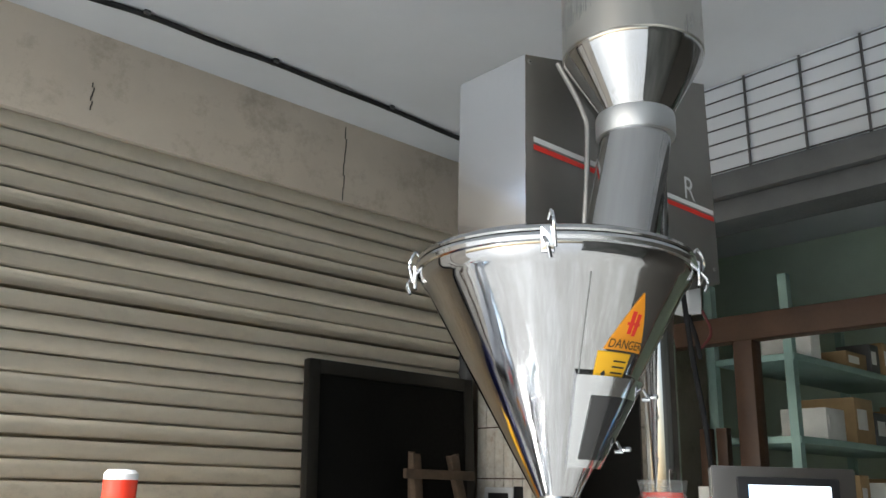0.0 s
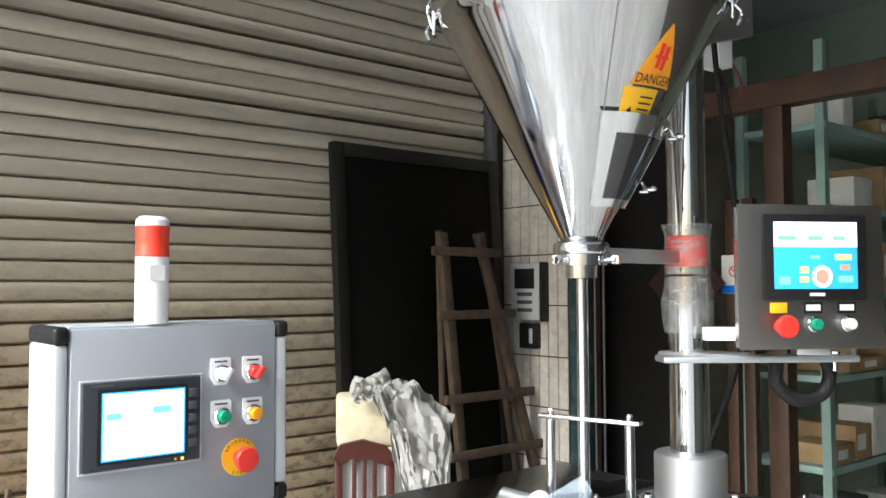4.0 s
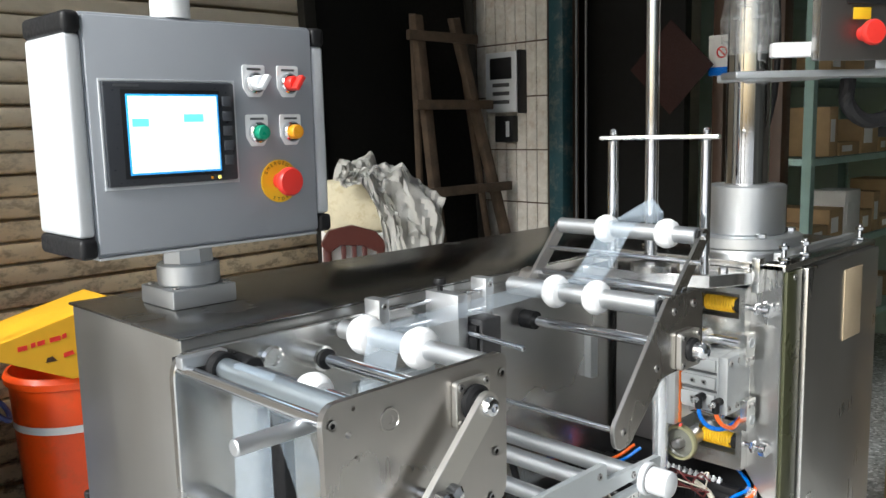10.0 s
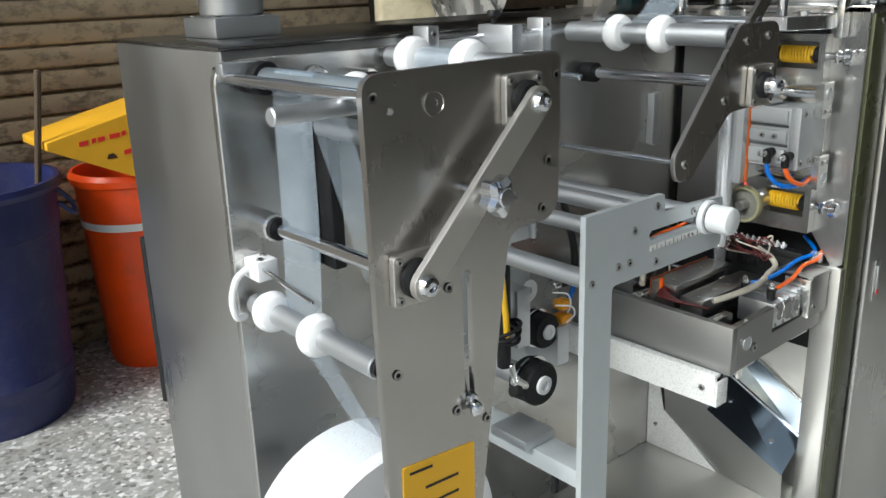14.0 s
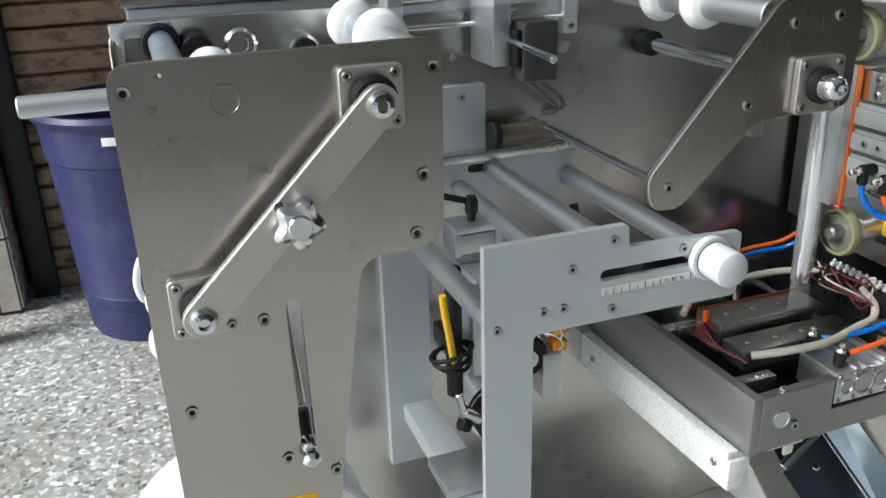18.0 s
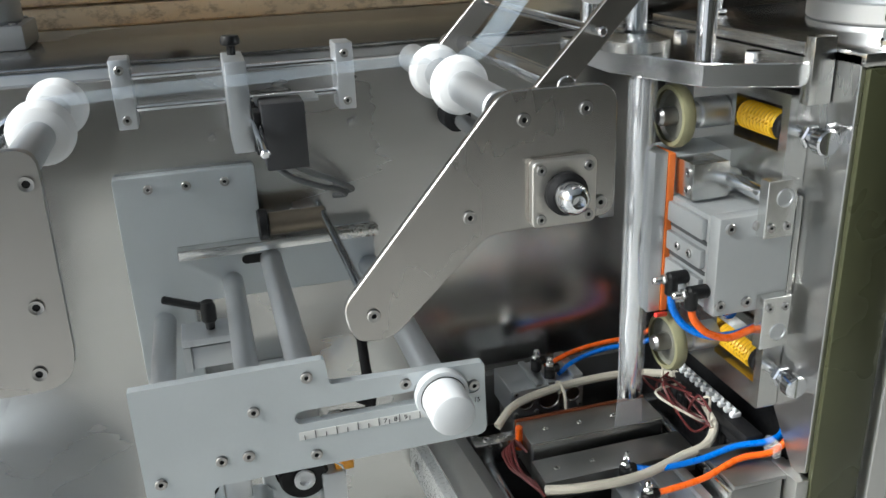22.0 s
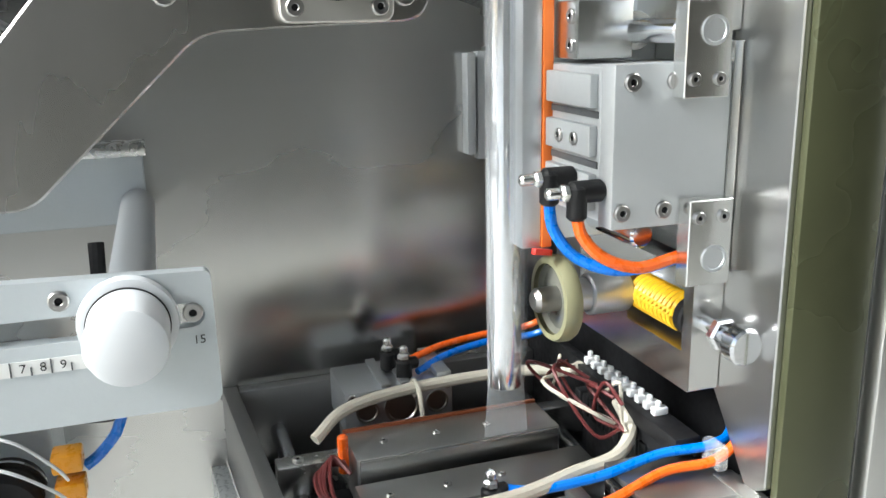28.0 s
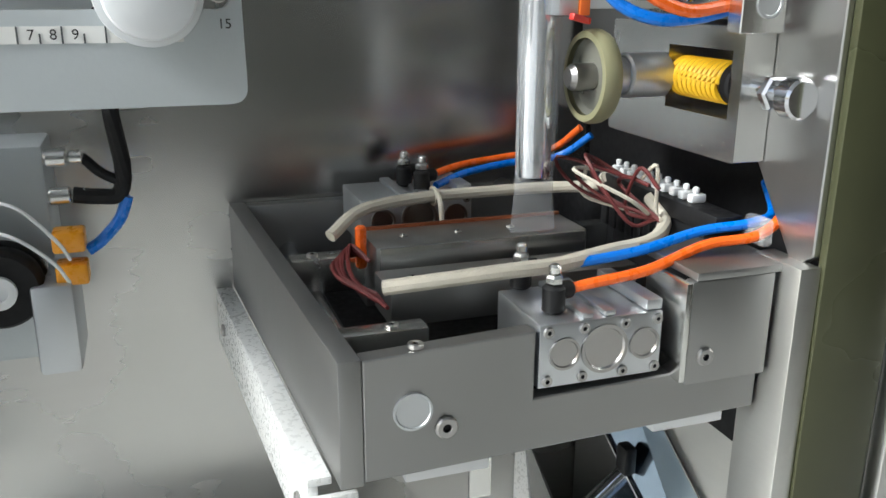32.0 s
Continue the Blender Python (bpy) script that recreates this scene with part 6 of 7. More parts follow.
part("head_back", box(1.2, 1.247, 1.1602, PB, 1.05, 1.078, 0.001), NICKEL, out)
for x, y in ((1.114 + 0.012, 1.105), (1.166, 0.962)):
    part("post", rod((x, y, 1.0782), (x, y, 1.288), 0.0085, 20), CHROME, out)
    part("post_cap", lathe([(0, 0), (0.005, 0), (0.006, 0.006), (0.004, 0.01), (0, 0.011)], Matrix.Translation((x, y, 1.296)), 16), CHROME, out)
d = (Vector((1.166, 0.962, 0)) - Vector((1.126, 1.105, 0))).normalized()
part("cross_bar", moved(box(-0.022, 0.17, -0.011, 0.011, 1.2882, 1.2958, 0.004), Matrix.Translation((1.126, 1.105, 0)) @ Matrix.Rotation(math.atan2(d.y, d.x), 4, "Z")), NICKEL, out)
for x, y in ((1.142, 1.03), (1.205, 0.95), (1.225, 1.1), (1.17, 1.09), (1.2, 1.02)):
    shared("hex_bolt", HEX, Matrix.Translation((x, y, 1.0785)) @ Matrix.Scale(0.0075, 4), out)
part("outlet_flange", lathe([(0.0105, 1.0785), (0.032, 1.0785), (0.032, 1.088), (0.018, 1.093), (0.0115, 1.094)], AX, 32), NICKEL, out)
tube = thing("film_tube", (1.143, 1.03, 0.68), "clear film tube drawn down over the steel filling pipe", "film tube")
TX, TY = 1.143, 1.022
part("filling_pipe", rod((TX, TY, 0.722), (TX, TY, 1.0578), 0.0118, 24), CHROME, tube)
bm = bmesh.new()
rings = []
for z, rx, ry in ((1.055, 0.0135, 0.0135), (0.95, 0.0137, 0.0137), (0.85, 0.0137, 0.0137), (0.78, 0.0138, 0.013), (0.735, 0.014, 0.012), (0.72, 0.0145, 0.007), (0.7, 0.0165, 0.002), (0.684, 0.0175, 0.0008)):
    rings.append([bm.verts.new((TX + 0.004 * (1.06 - z) + rx * math.cos(2 * math.pi * k / 24) * 0.96 + 0.0005 * math.sin(k * 3 + z * 60), TY + ry * math.sin(2 * math.pi * k / 24), z)) for k in range(24)])
for a, c in zip(rings, rings[1:]):
    for k in range(24):
        bm.faces.new((a[k], a[(k + 1) % 24], c[(k + 1) % 24], c[k]))
part("film_sleeve", bm, clear("film_sleeve", (0.9, 0.92, 0.94), 0.05, 0.18), tube)
part("seam_fin", ribbon([(TX + 0.013, TY + 0.004, 1.05), (TX + 0.0135, TY + 0.004, 0.9), (TX + 0.014, TY + 0.004, 0.74)], (0.007, 0.003, 0)), FILM, tube)

# ---- upright sealing unit ----
ver = thing("upright_sealer", (1.2, 0.97, 0.74), "upright sealing unit with an air cylinder and belt wheels", "sealing unit")
part("slide_plate", box(1.241, 1.2475, 0.918, 1.05, 0.826, 0.96, 0.001), NICKEL, ver)
part("slide_edge", box(1.2476, 1.2625, 0.9185, 0.93, 0.826, 0.96, 0.001), WHITE_SHEET, ver)
part("backing", box(1.2635, 1.2795, 0.94, 1.19, 0.74, 1.05, 0.001), DARKSTEEL, ver)
DISC = clear("smoky_wheel_plastic", (0.2, 0.2, 0.17), 0.2, 0.75)
# darkened spring yellow, for the shade seen between the coils
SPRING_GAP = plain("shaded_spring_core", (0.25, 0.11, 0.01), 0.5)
for z0, z1, zc in ((0.745, 0.8235, 0.79), (0.965, 1.05, 1.019)):
    fr = part("spring_frame", outline(rounded([(0.922, z0), (1.07, z0), (1.07, z1), (0.922, z1)], 0.002), 1.2262, 1.2475, 0, [[(0.932, zc - 0.02), (0.932, zc + 0.02), (0.998, zc + 0.02), (0.998, zc - 0.02)]]), NICKEL, ver)
    fr.matrix_basis = Matrix(((0, 1, 0, 0), (1, 0, 0, 0), (0, 0, 1, 0), (0, 0, 0, 1)))
    coil = [(1.2365 + 0.0112 * math.cos(k * 0.6), 0.994 - 0.052 * k / 110, zc + 0.0112 * math.sin(k * 0.6)) for k in range(111)]
    sp_ = part("spring", hose(coil, 0.0022, 6, 2), YELLOW, ver, "yellow coil spring")
    # added rod that fills the coil with its own shade colour
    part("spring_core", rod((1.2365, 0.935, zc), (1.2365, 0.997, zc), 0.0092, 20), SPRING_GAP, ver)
    part("spring_seat", rod((1.2365, 0.9325, zc), (1.2365, 0.941, zc), 0.0128, 24), BLACK, ver)
    part("adjusting_bolt", joined(rod((1.2375, 0.896, zc - 0.002), (1.2365, 0.9322, zc), 0.0052, 14), rod((1.2378, 0.904, zc - 0.002), (1.2377, 0.911, zc - 0.002), 0.0105, 6), rod((1.2382, 0.884, zc - 0.003), (1.2379, 0.896, zc - 0.003), 0.0115, 20)), CHROME, ver)
    xw, yw = 1.172, (1.002 if z0 < 0.9 else 1.016)
    wh = part("belt_wheel", lathe([(0.0245, 0), (0.0285, 0.0), (0.03, 0.003), (0.03, 0.009), (0.0285, 0.012), (0.0245, 0.012)], Matrix.Translation((xw + 0.007, yw, zc)) @ LEFT, 36), PU, ver, "olive polyurethane belt wheel")
    part("wheel_disc", lathe([(0, 0.001), (0.0244, 0.001), (0.0244, 0.008), (0.021, 0.0055), (0.011, 0.0055), (0, 0.0055)], Matrix.Translation((xw + 0.0065, yw, zc)) @ LEFT, 28), DISC, wh, "smoky plastic wheel disc")
    part("wheel_nut", lathe([(0, 0.0056), (0.0088, 0.0056), (0.0085, 0.02), (0.006, 0.023), (0, 0.023)], Matrix.Translation((xw + 0.0065, yw, zc)) @ LEFT, 20), SCREW_STEEL, wh)
    part("wheel_shaft", joined(rod((xw + 0.007, yw, zc), (1.21, yw, zc), 0.0115, 20), rod((1.195, yw, zc), (1.226, yw, zc), 0.0145, 20)), ALU, ver)
part("rail_block", box(1.1455, 1.1592, 0.998, 1.04, 0.828, 0.99, 0.001), ALU, ver)
part("heat_strip", box(1.1595, 1.1665, 0.997, 1.03, 0.828, 0.988, 0.0005), plain("orange_heat_strip", (0.85, 0.2, 0.03), 0.5), ver, "orange heat resistant strip")
part("panel_rail", joined(box(1.177, 1.1845, 1.186, PB, 0.863, 0.948, 0.0005), box(1.1875, 1.205, 1.19, PB, 0.858, 0.949, 0.0005)), CYL_GREY, ver)
part("rail_side", box(1.1668, 1.2408, 1.0, 1.05, 0.832, 0.985, 0.001), ALU_PAINT, ver)
cyl = part("air_cylinder", box(1.166, 1.2405, 0.934, 0.9998, 0.858, 0.947, 0.0015), CYL_GREY, ver, "grey anodised compact air cylinder")
part("end_plate", box(1.1655, 1.2407, 0.918, 0.9338, 0.856, 0.949, 0.0015), CYL_GREY, cyl)
# raised dark strips stand in for the shade inside the grooves
for z in (0.889, 0.918):
    part("groove", box(1.1652, 1.1662, 0.936, 0.998, z, z + 0.004, 0), BEAM_GREY, cyl)
part("side_rib", box(1.1605, 1.1658, 0.937, 0.996, 0.924, 0.943, 0.001), CYL_GREY, cyl)
part("side_rib", box(1.1605, 1.1658, 0.937, 0.996, 0.896, 0.914, 0.001), CYL_GREY, cyl)
part("side_rib", box(1.1605, 1.1658, 0.937, 0.996, 0.864, 0.886, 0.001), CYL_GREY, cyl)
for y, z in ((0.955, 0.905), (0.975, 0.905), (0.955, 0.876), (0.975, 0.876)):
    shared("screw", SCREW, Matrix.Translation((1.1603, y, z)) @ LEFT @ Matrix.Scale(0.0042, 4), cyl)
for x, z in ((1.176, 0.939), (1.203, 0.939), (1.172, 0.866), (1.199, 0.866)):
    shared("screw", SCREW, Matrix.Translation((x, 0.9178, z)) @ FRONT @ Matrix.Scale(0.0052, 4), cyl)
part("rod_block", box(1.168, 1.205, 0.968, 0.9998, 0.95, 0.984, 0.001), NICKEL, ver)
screws(ver, [(1.1678, 0.976, 0.958), (1.1678, 0.976, 0.975)], 0.0045, LEFT)
part("rod_bush", lathe([(0.0075, 0), (0.0115, 0), (0.0115, 0.03), (0.0075, 0.03)], Matrix.Translation((1.208, 0.9995, 0.966)) @ FRONT, 28), NICKEL, ver)
part("guide_rod", rod((1.208, 0.918, 0.966), (1.208, 0.998, 0.966), 0.0072, 20), CHROME, ver)
for x0, x1, z0, z1 in ((1.201, 1.23, 0.93, 0.982), (1.209, 1.238, 0.821, 0.872)):
    br = part("end_bracket", outline(rounded([(x0, z0), (x1, z0), (x1, z1), (x0, z1)], 0.001), 0.9055, 0.9175, 0.0006), NICKEL, ver)
    zc = z1 - 0.016 if z0 > 0.9 else z0 + 0.016
    part("bracket_bore", lathe([(0, 0.0004), (0.0062, 0.0004), (0.0066, 0.001), (0.0082, 0.001), (0.0082, -0.001), (0, -0.001)], Matrix.Translation(((x0 + x1) / 2 + 0.003, 0.9054, zc)) @ FRONT, 24), ALU, br)
    zs = z0 + 0.01 if z0 > 0.9 else z1 - 0.01
    for xs in (x0 + 0.006, x1 - 0.007):
        shared("screw", SCREW, Matrix.Translation((xs, 0.9052, zs)) @ FRONT @ Matrix.Scale(0.0038, 4), br)
part("lower_rod", rod((1.2, 0.94, 0.845), (1.2, 1.0, 0.845), 0.008, 16), CHROME, ver)
for (x, y, z), c in (((1.1445, 0.956, 0.882), BLUE_TUBE), ((1.149, 0.929, 0.878), ORANGE_TUBE)):
    el = part("elbow_fitting", joined(rod((x - 0.004, y, z), (x + 0.0165, y, z), 0.0066, 14), rod((x, y - 0.001, z + 0.004), (x, y - 0.001, z - 0.016), 0.006, 14)), BLACK, ver, "black elbow fitting")
    part("fitting_tip", joined(rod((x - 0.010, y, z), (x - 0.0042, y, z), 0.0052, 6), rod((x - 0.019, y, z), (x - 0.010, y, z), 0.0036, 12)), NICKEL, el)
part("air_hose", hose([(1.1445, 0.955, 0.868), (1.146, 0.952, 0.852), (1.156, 0.944, 0.836), (1.175, 0.934, 0.828), (1.198, 0.928, 0.829), (1.222, 0.926, 0.835)], 0.0036), BLUE_TUBE, ver, "blue air hose")
part("air_hose", hose([(1.149, 0.928, 0.864), (1.152, 0.925, 0.852), (1.163, 0.92, 0.84), (1.183, 0.917, 0.833), (1.205, 0.9195, 0.835), (1.222, 0.9215, 0.838)], 0.0036), ORANGE_TUBE, ver, "orange air hose")
part("red_tag", moved(box(0, 0.016, -0.002, 0.002, 0, 0.004, 0.0005), pose(1.15, 0.99, 0.826, 0, 12, 20)), RED, ver)

# ---- cross sealing tray ----
tray = thing("sealing_tray", (1.1, 1.05, 0.53), "dark steel cross sealing tray with hoses and wires", "sealing unit")
part("front_wall", outline([(0.992, 0.594), (1.236, 0.6), (1.236, 0.632), (1.088, 0.628), (1.088, 0.668), (0.992, 0.664)], 0.892, 0.904, 0.0008), DARKSTEEL, tray)
bm = box(0.979, 0.9918, 0.892, 1.1996, 0.592, 0.665, 0.001)
for v in bm.verts:
    v.co += (v.co.y - 0.892) * Vector((-0.075, 0, 0.035))
part("side_wall", bm, DARKSTEEL, tray)
part("rear_wall", box(0.97, 1.24, 1.187, 1.1996, 0.59, 0.675, 0.001), DARKSTEEL, tray)
# black bottom puts the shade inside the tray into the colour
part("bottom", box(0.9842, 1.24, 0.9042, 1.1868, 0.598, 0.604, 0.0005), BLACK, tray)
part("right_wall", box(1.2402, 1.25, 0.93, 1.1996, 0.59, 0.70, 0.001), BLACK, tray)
rb = part("right_box", box(1.179, 1.234, 0.8835, 0.8915, 0.626, 0.689, 0.001), DARKSTEEL, tray)
part("box_side", box(1.175, 1.1788, 0.8835, 0.925, 0.628, 0.688, 0.0005), NICKEL, tray)
part("box_lid", box(1.181, 1.243, 0.883, 0.945, 0.6892, 0.694, 0.0005), DARKSTEEL, tray)
screws(tray, [(1.1905, 0.8833, 0.643)], 0.0055)
screws(tray, [(1.037, 0.8918, 0.62)], 0.0065)
screws(tray, [(1.022, 0.898, 0.6662)], 0.0045, UP)
part("round_plug", lathe([(0, 0.0006), (0.0092, 0.0006), (0.0097, 0.0014), (0.0108, 0.0014), (0.0108, -0.001), (0, -0.001)], Matrix.Translation((1.0185, 0.8918, 0.632)) @ FRONT, 28), ALU, tray)
bm = joined(box(0.957, 0.9706, 0.905, 1.1996, 0.594, 0.599, 0.0008), box(0.957, 0.963, 0.905, 1.1996, 0.55, 0.594, 0.0008), box(0.957, 0.984, 0.901, 0.9049, 0.55, 0.589, 0.0008))
for v in bm.verts:
    v.co += (v.co.y - 0.882) * Vector((-0.075, 0, 0.035)) + Vector((0.008, 0, -0.006))
part("angle_bar", bm, WHITE_WEDGE, tray, "bright angle bar below the tray")
screws(tray, [(0.9615, 0.925, 0.57), (0.9432, 1.17, 0.578)], 0.005, LEFT)


def valve(x0, y0, z0, w, d, h, parent, name):
    v = part(name, box(x0, x0 + w, y0, y0 + d, z0, z0 + h, 0.0015), ALU, parent, "machined aluminium valve block")
    for k in range(2):
        part("valve_rib", box(x0 + w * (0.34 + 0.18 * k), x0 + w * (0.43 + 0.18 * k), y0 + 0.001, y0 + d - 0.001, z0 + h + 0.0002, z0 + h + 0.0035, 0.0008), ALU, v)
    part("valve_edge", box(x0 + w * 0.86, x0 + w, y0 + 0.001, y0 + d, z0 + h + 0.0002, z0 + h + 0.007, 0.0015), ALU, v)
    for fx, r in ((0.2, 0.0095), (0.52, 0.0145), (0.85, 0.0095)):
        part("valve_port", lathe([(0, 0), (r * 0.8, 0), (r * 0.86, 0.0012), (r, 0.0012), (r, -0.002), (0, -0.002)], Matrix.Translation((x0 + w * fx, y0 - 0.0002, z0 + h * 0.52)) @ FRONT, 28), SCREW_STEEL, v)
    for fx in (0.07, 0.35, 0.68, 0.95):
        for fz in (0.12, 0.88):
            shared("screw", SCREW, Matrix.Translation((x0 + w * fx, y0 - 0.0002, z0 + h * fz)) @ FRONT @ Matrix.Scale(0.0032, 4), v)
    return v


valve(1.0905, 0.893, 0.6325, 0.077, 0.06, 0.038, tray, "valve_block")
valve(1.045, 1.115, 0.655, 0.09, 0.06, 0.036, tray, "valve_block")
part("valve_packing", box(1.05, 1.13, 1.12, 1.17, 0.5985, 0.6548, 0.001), DARKSTEEL, tray)
for x, y, z in ((1.105, 0.952, 0.671), (1.106, 0.909, 0.671), (1.09, 1.15, 0.692), (1.098, 1.128, 0.692)):
    f = part("air_fitting", joined(rod((x, y, z), (x, y, z + 0.016), 0.0066, 14), rod((x, y, z + 0.012), (x + 0.012, y + 0.002, z + 0.012), 0.0052, 12)), BLACK, tray, "black air fitting")
    part("fitting_nut", joined(rod((x, y, z + 0.016), (x, y, z + 0.022), 0.0052, 6), rod((x, y, z + 0.022), (x, y, z + 0.028), 0.0036, 12)), NICKEL, f)
part("heater_bar", box(1.03, 1.2, 0.975, 1.015, 0.645, 0.669, 0.001), BAR_STEEL, tray)
part("heater_bar", box(1.035, 1.19, 1.028, 1.072, 0.64, 0.68, 0.001), BAR_STEEL, tray)
part("bar_edge", box(1.037, 1.188, 1.0255, 1.0278, 0.658, 0.6795, 0.0004), NICKEL, tray)
part("heater_cap", joined(box(1.0345, 1.19, 1.0722, 1.075, 0.64, 0.682, 0.0005)), plain("copper_strip", (0.4, 0.13, 0.06), 0.4, 0.8), tray)
for k, x in enumerate((1.05, 1.09, 1.13)):
    screws(tray, [(x, 0.995, 0.6692), (x + 0.01, 1.05, 0.6802)], 0.003, UP)
part("orange_plug", rod((1.03, 1.05, 0.66), (1.03, 1.05, 0.69), 0.004, 10), ORANGE_TUBE, tray)
for x in (1.0, 1.222):
    part("guide_rod", rod((x, 0.9142, 0.635), (x, 1.1868, 0.635), 0.0075, 16), CHROME, tray)
part("cross_bar", box(0.9842, 1.06, 1.062, 1.08, 0.64, 0.665, 0.001), NICKEL, tray)
part("cross_bar", box(0.9842, 1.04, 0.93, 0.945, 0.638, 0.662, 0.001), NICKEL, tray)
part("cross_bar", box(1.15, 1.24, 1.085, 1.1, 0.64, 0.665, 0.001), NICKEL, tray)
for p in ((1.02, 0.937, 0.6622), (1.0, 1.071, 0.6652), (1.17, 1.092, 0.6652), (1.19, 1.092, 0.6652)):
    screws(tray, [p], 0.0042, UP)
part("sleeved_cable", hose([(1.02, 0.952, 0.68), (1.045, 0.938, 0.686), (1.085, 0.928, 0.691), (1.12, 0.933, 0.69), (1.16, 0.944, 0.691), (1.195, 0.953, 0.692), (1.218, 0.975, 0.697), (1.222, 1.0, 0.707)], 0.0047), SLEEVE, tray, "cream sleeved heater cable")
part("sleeved_cable", hose([(1.014, 1.075, 0.677), (1.04, 1.09, 0.69), (1.085, 1.102, 0.693), (1.14, 1.11, 0.692), (1.19, 1.106, 0.693), (1.225, 1.085, 0.697), (1.222, 1.06, 0.71)], 0.0046), SLEEVE, tray, "cream sleeved heater cable")
part("cable_tie", lathe([(0.0056, -0.001), (0.0075, -0.001), (0.0075, 0.001), (0.0056, 0.001)], aim((1.1, 1.105, 0.693), (1.2, 1.113, 0.693)), 16), SLEEVE, tray)
part("tie_tail", hose([(1.1, 1.099, 0.699), (1.1, 1.088, 0.69), (1.1, 1.084, 0.672), (1.1, 1.084, 0.664)], 0.002, 6), SLEEVE, tray)
rngw = random.Random(8)
for k in range(9):
    a, c = Vector((1.205, 1.06 - 0.012 * k, 0.722)), Vector((1.205 + rngw.uniform(-0.02, 0.01), 1.0 + rngw.uniform(-0.05, 0.04), 0.70 + rngw.uniform(0, 0.015)))
    mid = (a + c) / 2 + Vector((rngw.uniform(-0.035, 0.0), rngw.uniform(-0.02, 0.02), rngw.uniform(0.0, 0.03)))
    part("heater_wire", hose([a, mid, c, (1.21, 0.965 + rngw.uniform(0, 0.02), 0.7)], 0.0014, 6, 6), MAROON if k % 3 else SLEEVE, tray)
for k in range(7):
    part("heater_wire", hose([(1.03, 1.05 - 0.004 * k, 0.672), (1.008 + 0.002 * k, 1.04, 0.668 + 0.002 * k), (1.006 + rngw.uniform(0, 0.01), 1.01, 0.668), (1.024, 0.985 - 0.004 * k, 0.664)], 0.0015, 6, 6), MAROON, tray)
part("terminal_base", box(1.221, 1.2398, 0.925, 1.07, 0.70, 0.712, 0.001), BLACK, tray)
part("terminal_stand", box(1.224, 1.2398, 0.94, 1.05, 0.5985, 0.6998, 0.001), BLACK, tray)
for k in range(10):
    y = 0.958 + k * 0.0108
    t_ = part("terminal", box(1.226, 1.237, y, y + 0.006, 0.7122, 0.718, 0.0012), WHITE_PL, tray)
    part("terminal_post", rod((1.2305, y + 0.003, 0.7181), (1.2305, y + 0.003, 0.7225), 0.0022, 8), WHITE_PL, t_)
part("air_hose", hose([(1.116, 0.954, 0.683), (1.13, 0.938, 0.688), (1.17, 0.93, 0.694), (1.21, 0.926, 0.704), (1.24, 0.917, 0.709), (1.262, 0.925, 0.712), (1.275, 0.95, 0.725)], 0.0032), BLUE_TUBE, tray, "blue air hose")
part("air_hose", hose([(1.117, 0.911, 0.683), (1.13, 0.908, 0.686), (1.165, 0.908, 0.69), (1.205, 0.912, 0.7), (1.238, 0.906, 0.705), (1.258, 0.91, 0.72), (1.272, 0.93, 0.75)], 0.0032), ORANGE_TUBE, tray, "orange air hose")
part("air_hose", hose([(1.11, 1.13, 0.695), (1.14, 1.145, 0.70), (1.18, 1.15, 0.705), (1.22, 1.14, 0.71), (1.24, 1.12, 0.73)], 0.003), BLUE_TUBE, tray, "blue air hose")
part("air_hose", hose([(1.102, 1.152, 0.695), (1.14, 1.158, 0.704), (1.18, 1.16, 0.708), (1.22, 1.15, 0.715), (1.235, 1.13, 0.735)], 0.003), ORANGE_TUBE, tray, "orange air hose")
part("hose_clamp", joined(box(1.236, 1.244, 0.9, 0.92, 0.698, 0.7155, 0.003)), WRAP, tray)
part("drag_chain", joined(*[box(1.222, 1.2398, 0.95 + k * 0.012, 0.9595 + k * 0.012, 0.672, 0.69, 0.002) for k in range(10)]), BLACK, tray)

# ---- discharge chutes below the tray ----
chu = thing("discharge_chute", (1.23, 1.04, 0.262), "folded steel discharge chute in blue film beside bright sheet walls", "chute")


def sheet(points, thick=0.003):
    b2 = bmesh.new()
    b2.faces.new([b2.verts.new(p) for p in points])
    bmesh.ops.recalc_face_normals(b2, faces=list(b2.faces))
    bmesh.ops.solidify(b2, geom=list(b2.faces), thickness=thick)
    return b2


def edge_left(y):
    return Vector((1.2, y, 0.32 + 0.45 * (y - 0.9)))


def edge_fold(y):
    return Vector((1.262, y, 0.364 + 0.5 * (y - 0.9)))


def edge_wall(y):
    return Vector((1.2815, y, 0.41 + 0.6 * (y - 0.9)))


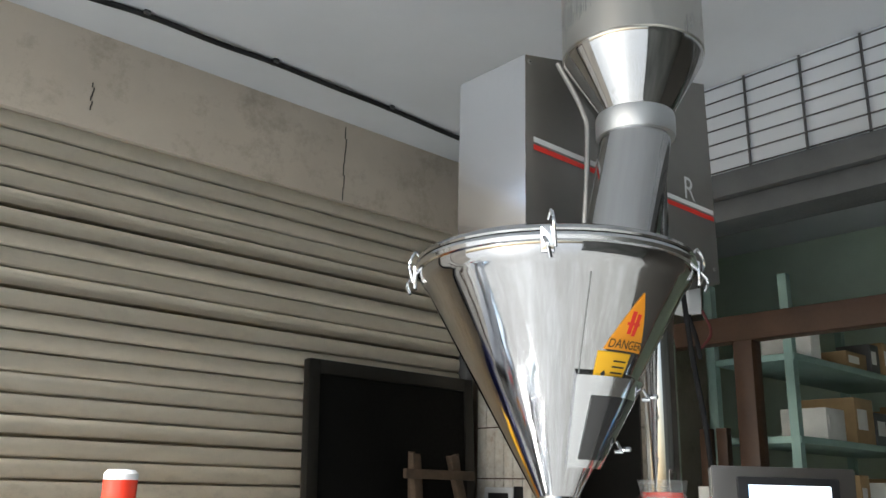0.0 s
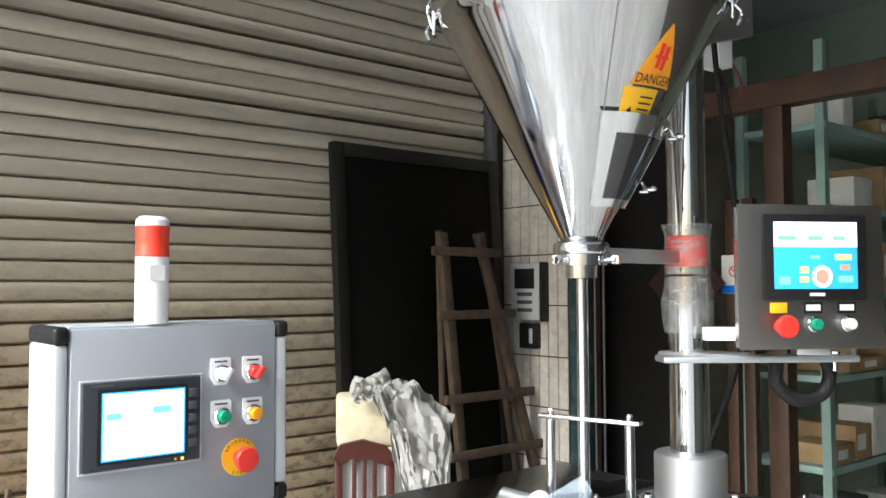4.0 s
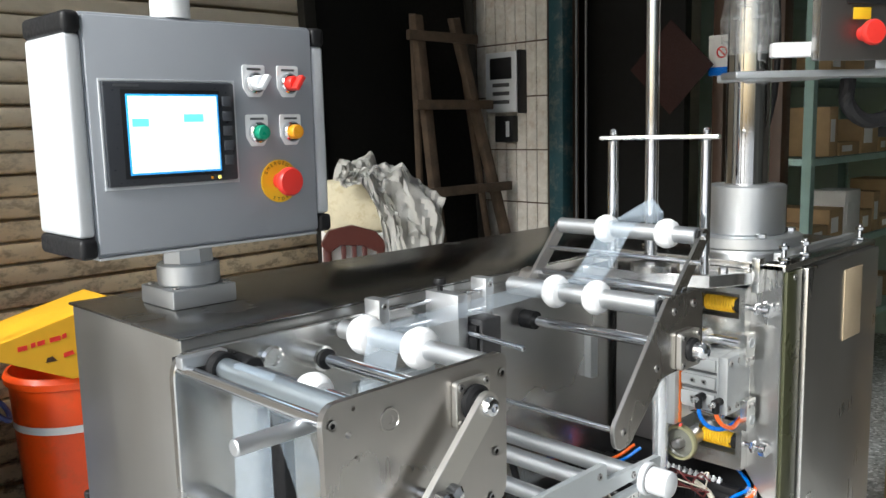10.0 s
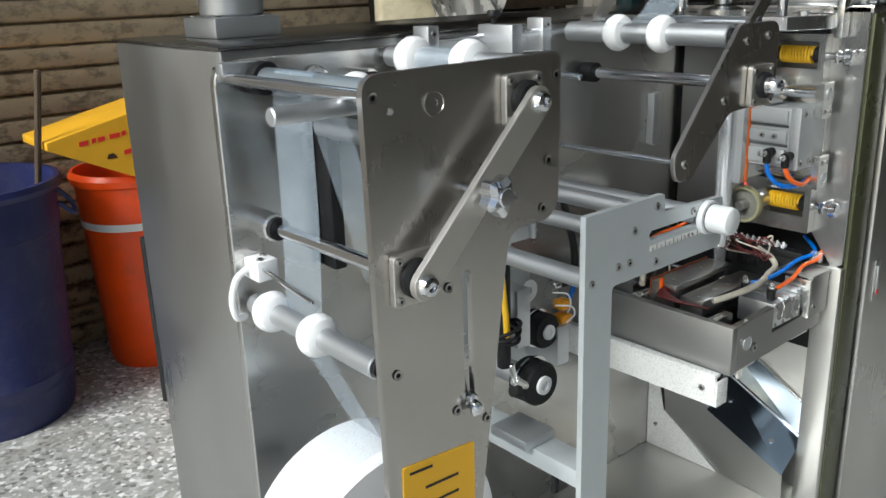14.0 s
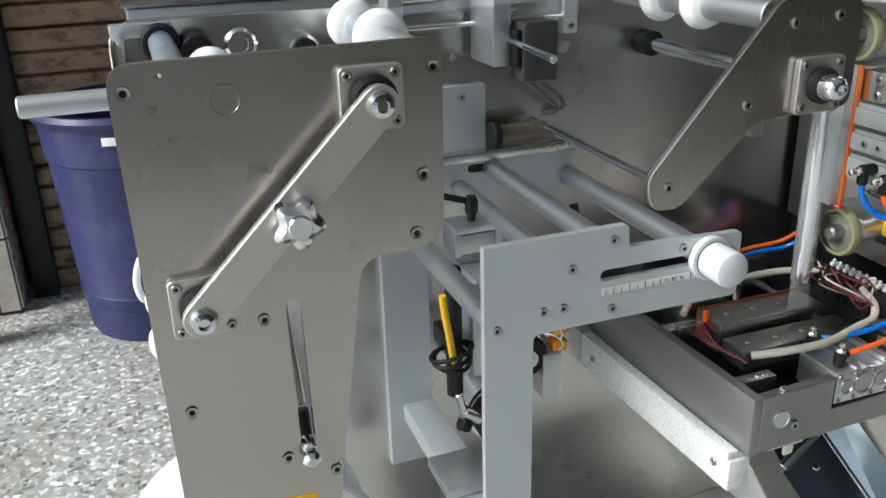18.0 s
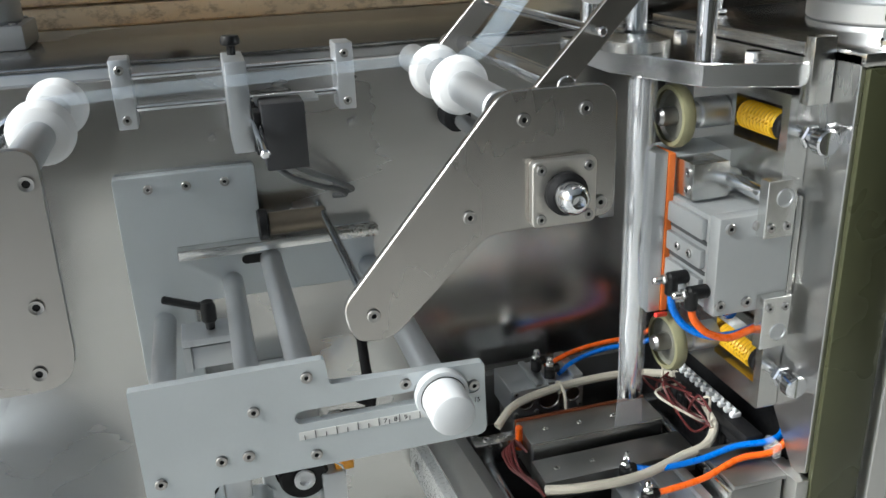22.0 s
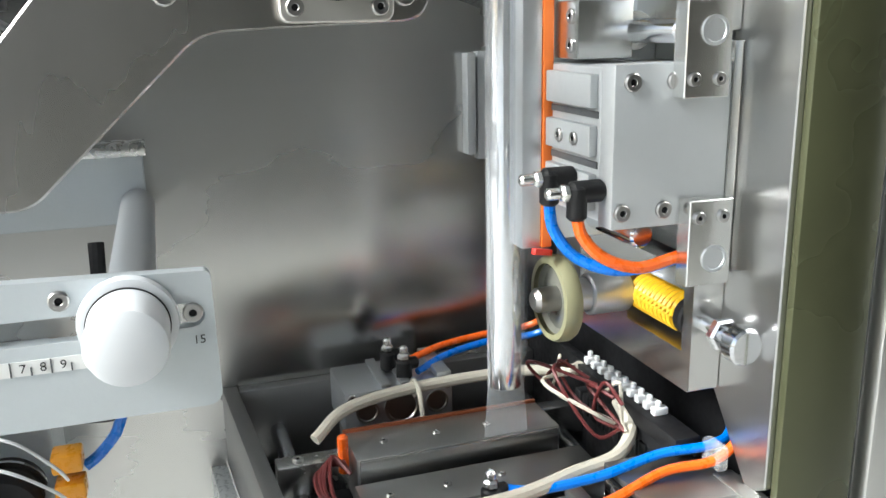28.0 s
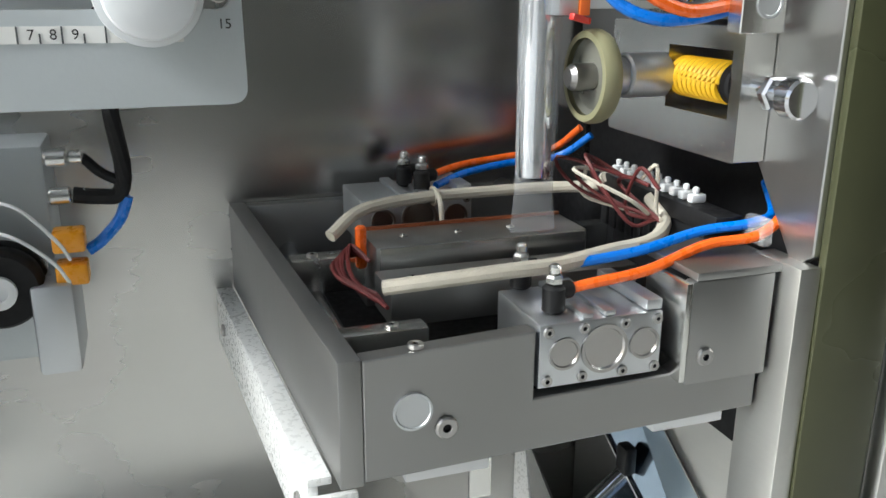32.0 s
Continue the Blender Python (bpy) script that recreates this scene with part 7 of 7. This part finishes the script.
part("chute_floor", sheet((edge_left(0.912), edge_fold(0.912), edge_fold(1.06), edge_left(1.06))), CHUTE, chu, "chute floor under pale blue film")
part("chute_side", sheet((edge_fold(0.912), edge_wall(0.912), edge_wall(1.15), edge_fold(1.15))), CHUTE, chu, "chute side under pale blue film")
up = Vector((-0.003, 0, 0.0045))
part("fold_bead", rod(edge_fold(0.912) + up, edge_fold(1.15) + up, 0.0022), CHROME, chu, "bright fold line")
part("side_rim", rod(edge_wall(0.912) + up, edge_wall(1.15) + up, 0.0014), NICKEL, chu)
part("top_roll", rod(edge_left(1.064) + Vector((0, 0, 0.006)), edge_fold(1.064) + Vector((0, 0, 0.006)), 0.007), CHROME, chu)
part("top_clip", box(1.25, 1.262, 1.05, 1.066, 0.452, 0.478, 0.003), BLACK, chu)
nf = (edge_fold(1.0) - edge_left(1.0)).cross(Vector((0, 1, 0.47))).normalized()
nf = nf if nf.z > 0 else -nf
for y, k, at, to in ((0.95, 0.45, edge_left, edge_fold), (1.035, 0.55, edge_left, edge_fold)):
    c = at(y).lerp(to(y), k)
    shared("screw", HEX, Matrix.Translation(c + nf * 0.0032) @ nf.to_track_quat("Z", "Y").to_matrix().to_4x4() @ Matrix.Scale(0.005, 4), chu)
# walls beside the chute and along the tower, bright reflections put into their colour
part("side_wall", sheet(((1.219, 1.199, 0.2625), (1.219, 1.199, 0.5), (1.224, 1.166, 0.343), (1.222, 1.045, 0.2625)), 0.002), WHITE_WEDGE, chu, "sheet wall with its bright reflection put into the colour")
part("lean_wall", sheet((edge_left(1.166) + Vector((0.012, 0, 0)), edge_left(0.912), Vector((1.208, 0.912, 0.2625)), Vector((1.2225, 1.042, 0.2625)), Vector((1.2245, 1.164, 0.341))), 0.002), WHITE_SHEET, chu, "bright leaning wall below the chute")
screws(chu, [(1.2165, 1.18, 0.31)], 0.004, LEFT)
part("hanger", box(1.066, 1.08, 0.93, 0.934, 0.545, 0.5978, 0.001), NICKEL, chu)
part("white_stop", box(1.018, 1.068, 0.905, 0.93, 0.581, 0.5978, 0.001), WHITE_PL, chu)
part("white_stop", box(1.175, 1.225, 0.905, 0.93, 0.585, 0.5978, 0.001), WHITE_PL, chu)
# added plate over the tower's side, paler in place of its bright reflection
part("side_glow_sheet", box(1.2825, 1.2862, 0.9085, 1.195, 0.2625, 0.534, 0.0005), WHITE_SHEET, chu, "added sheet with the tower side's bright reflection in its colour")
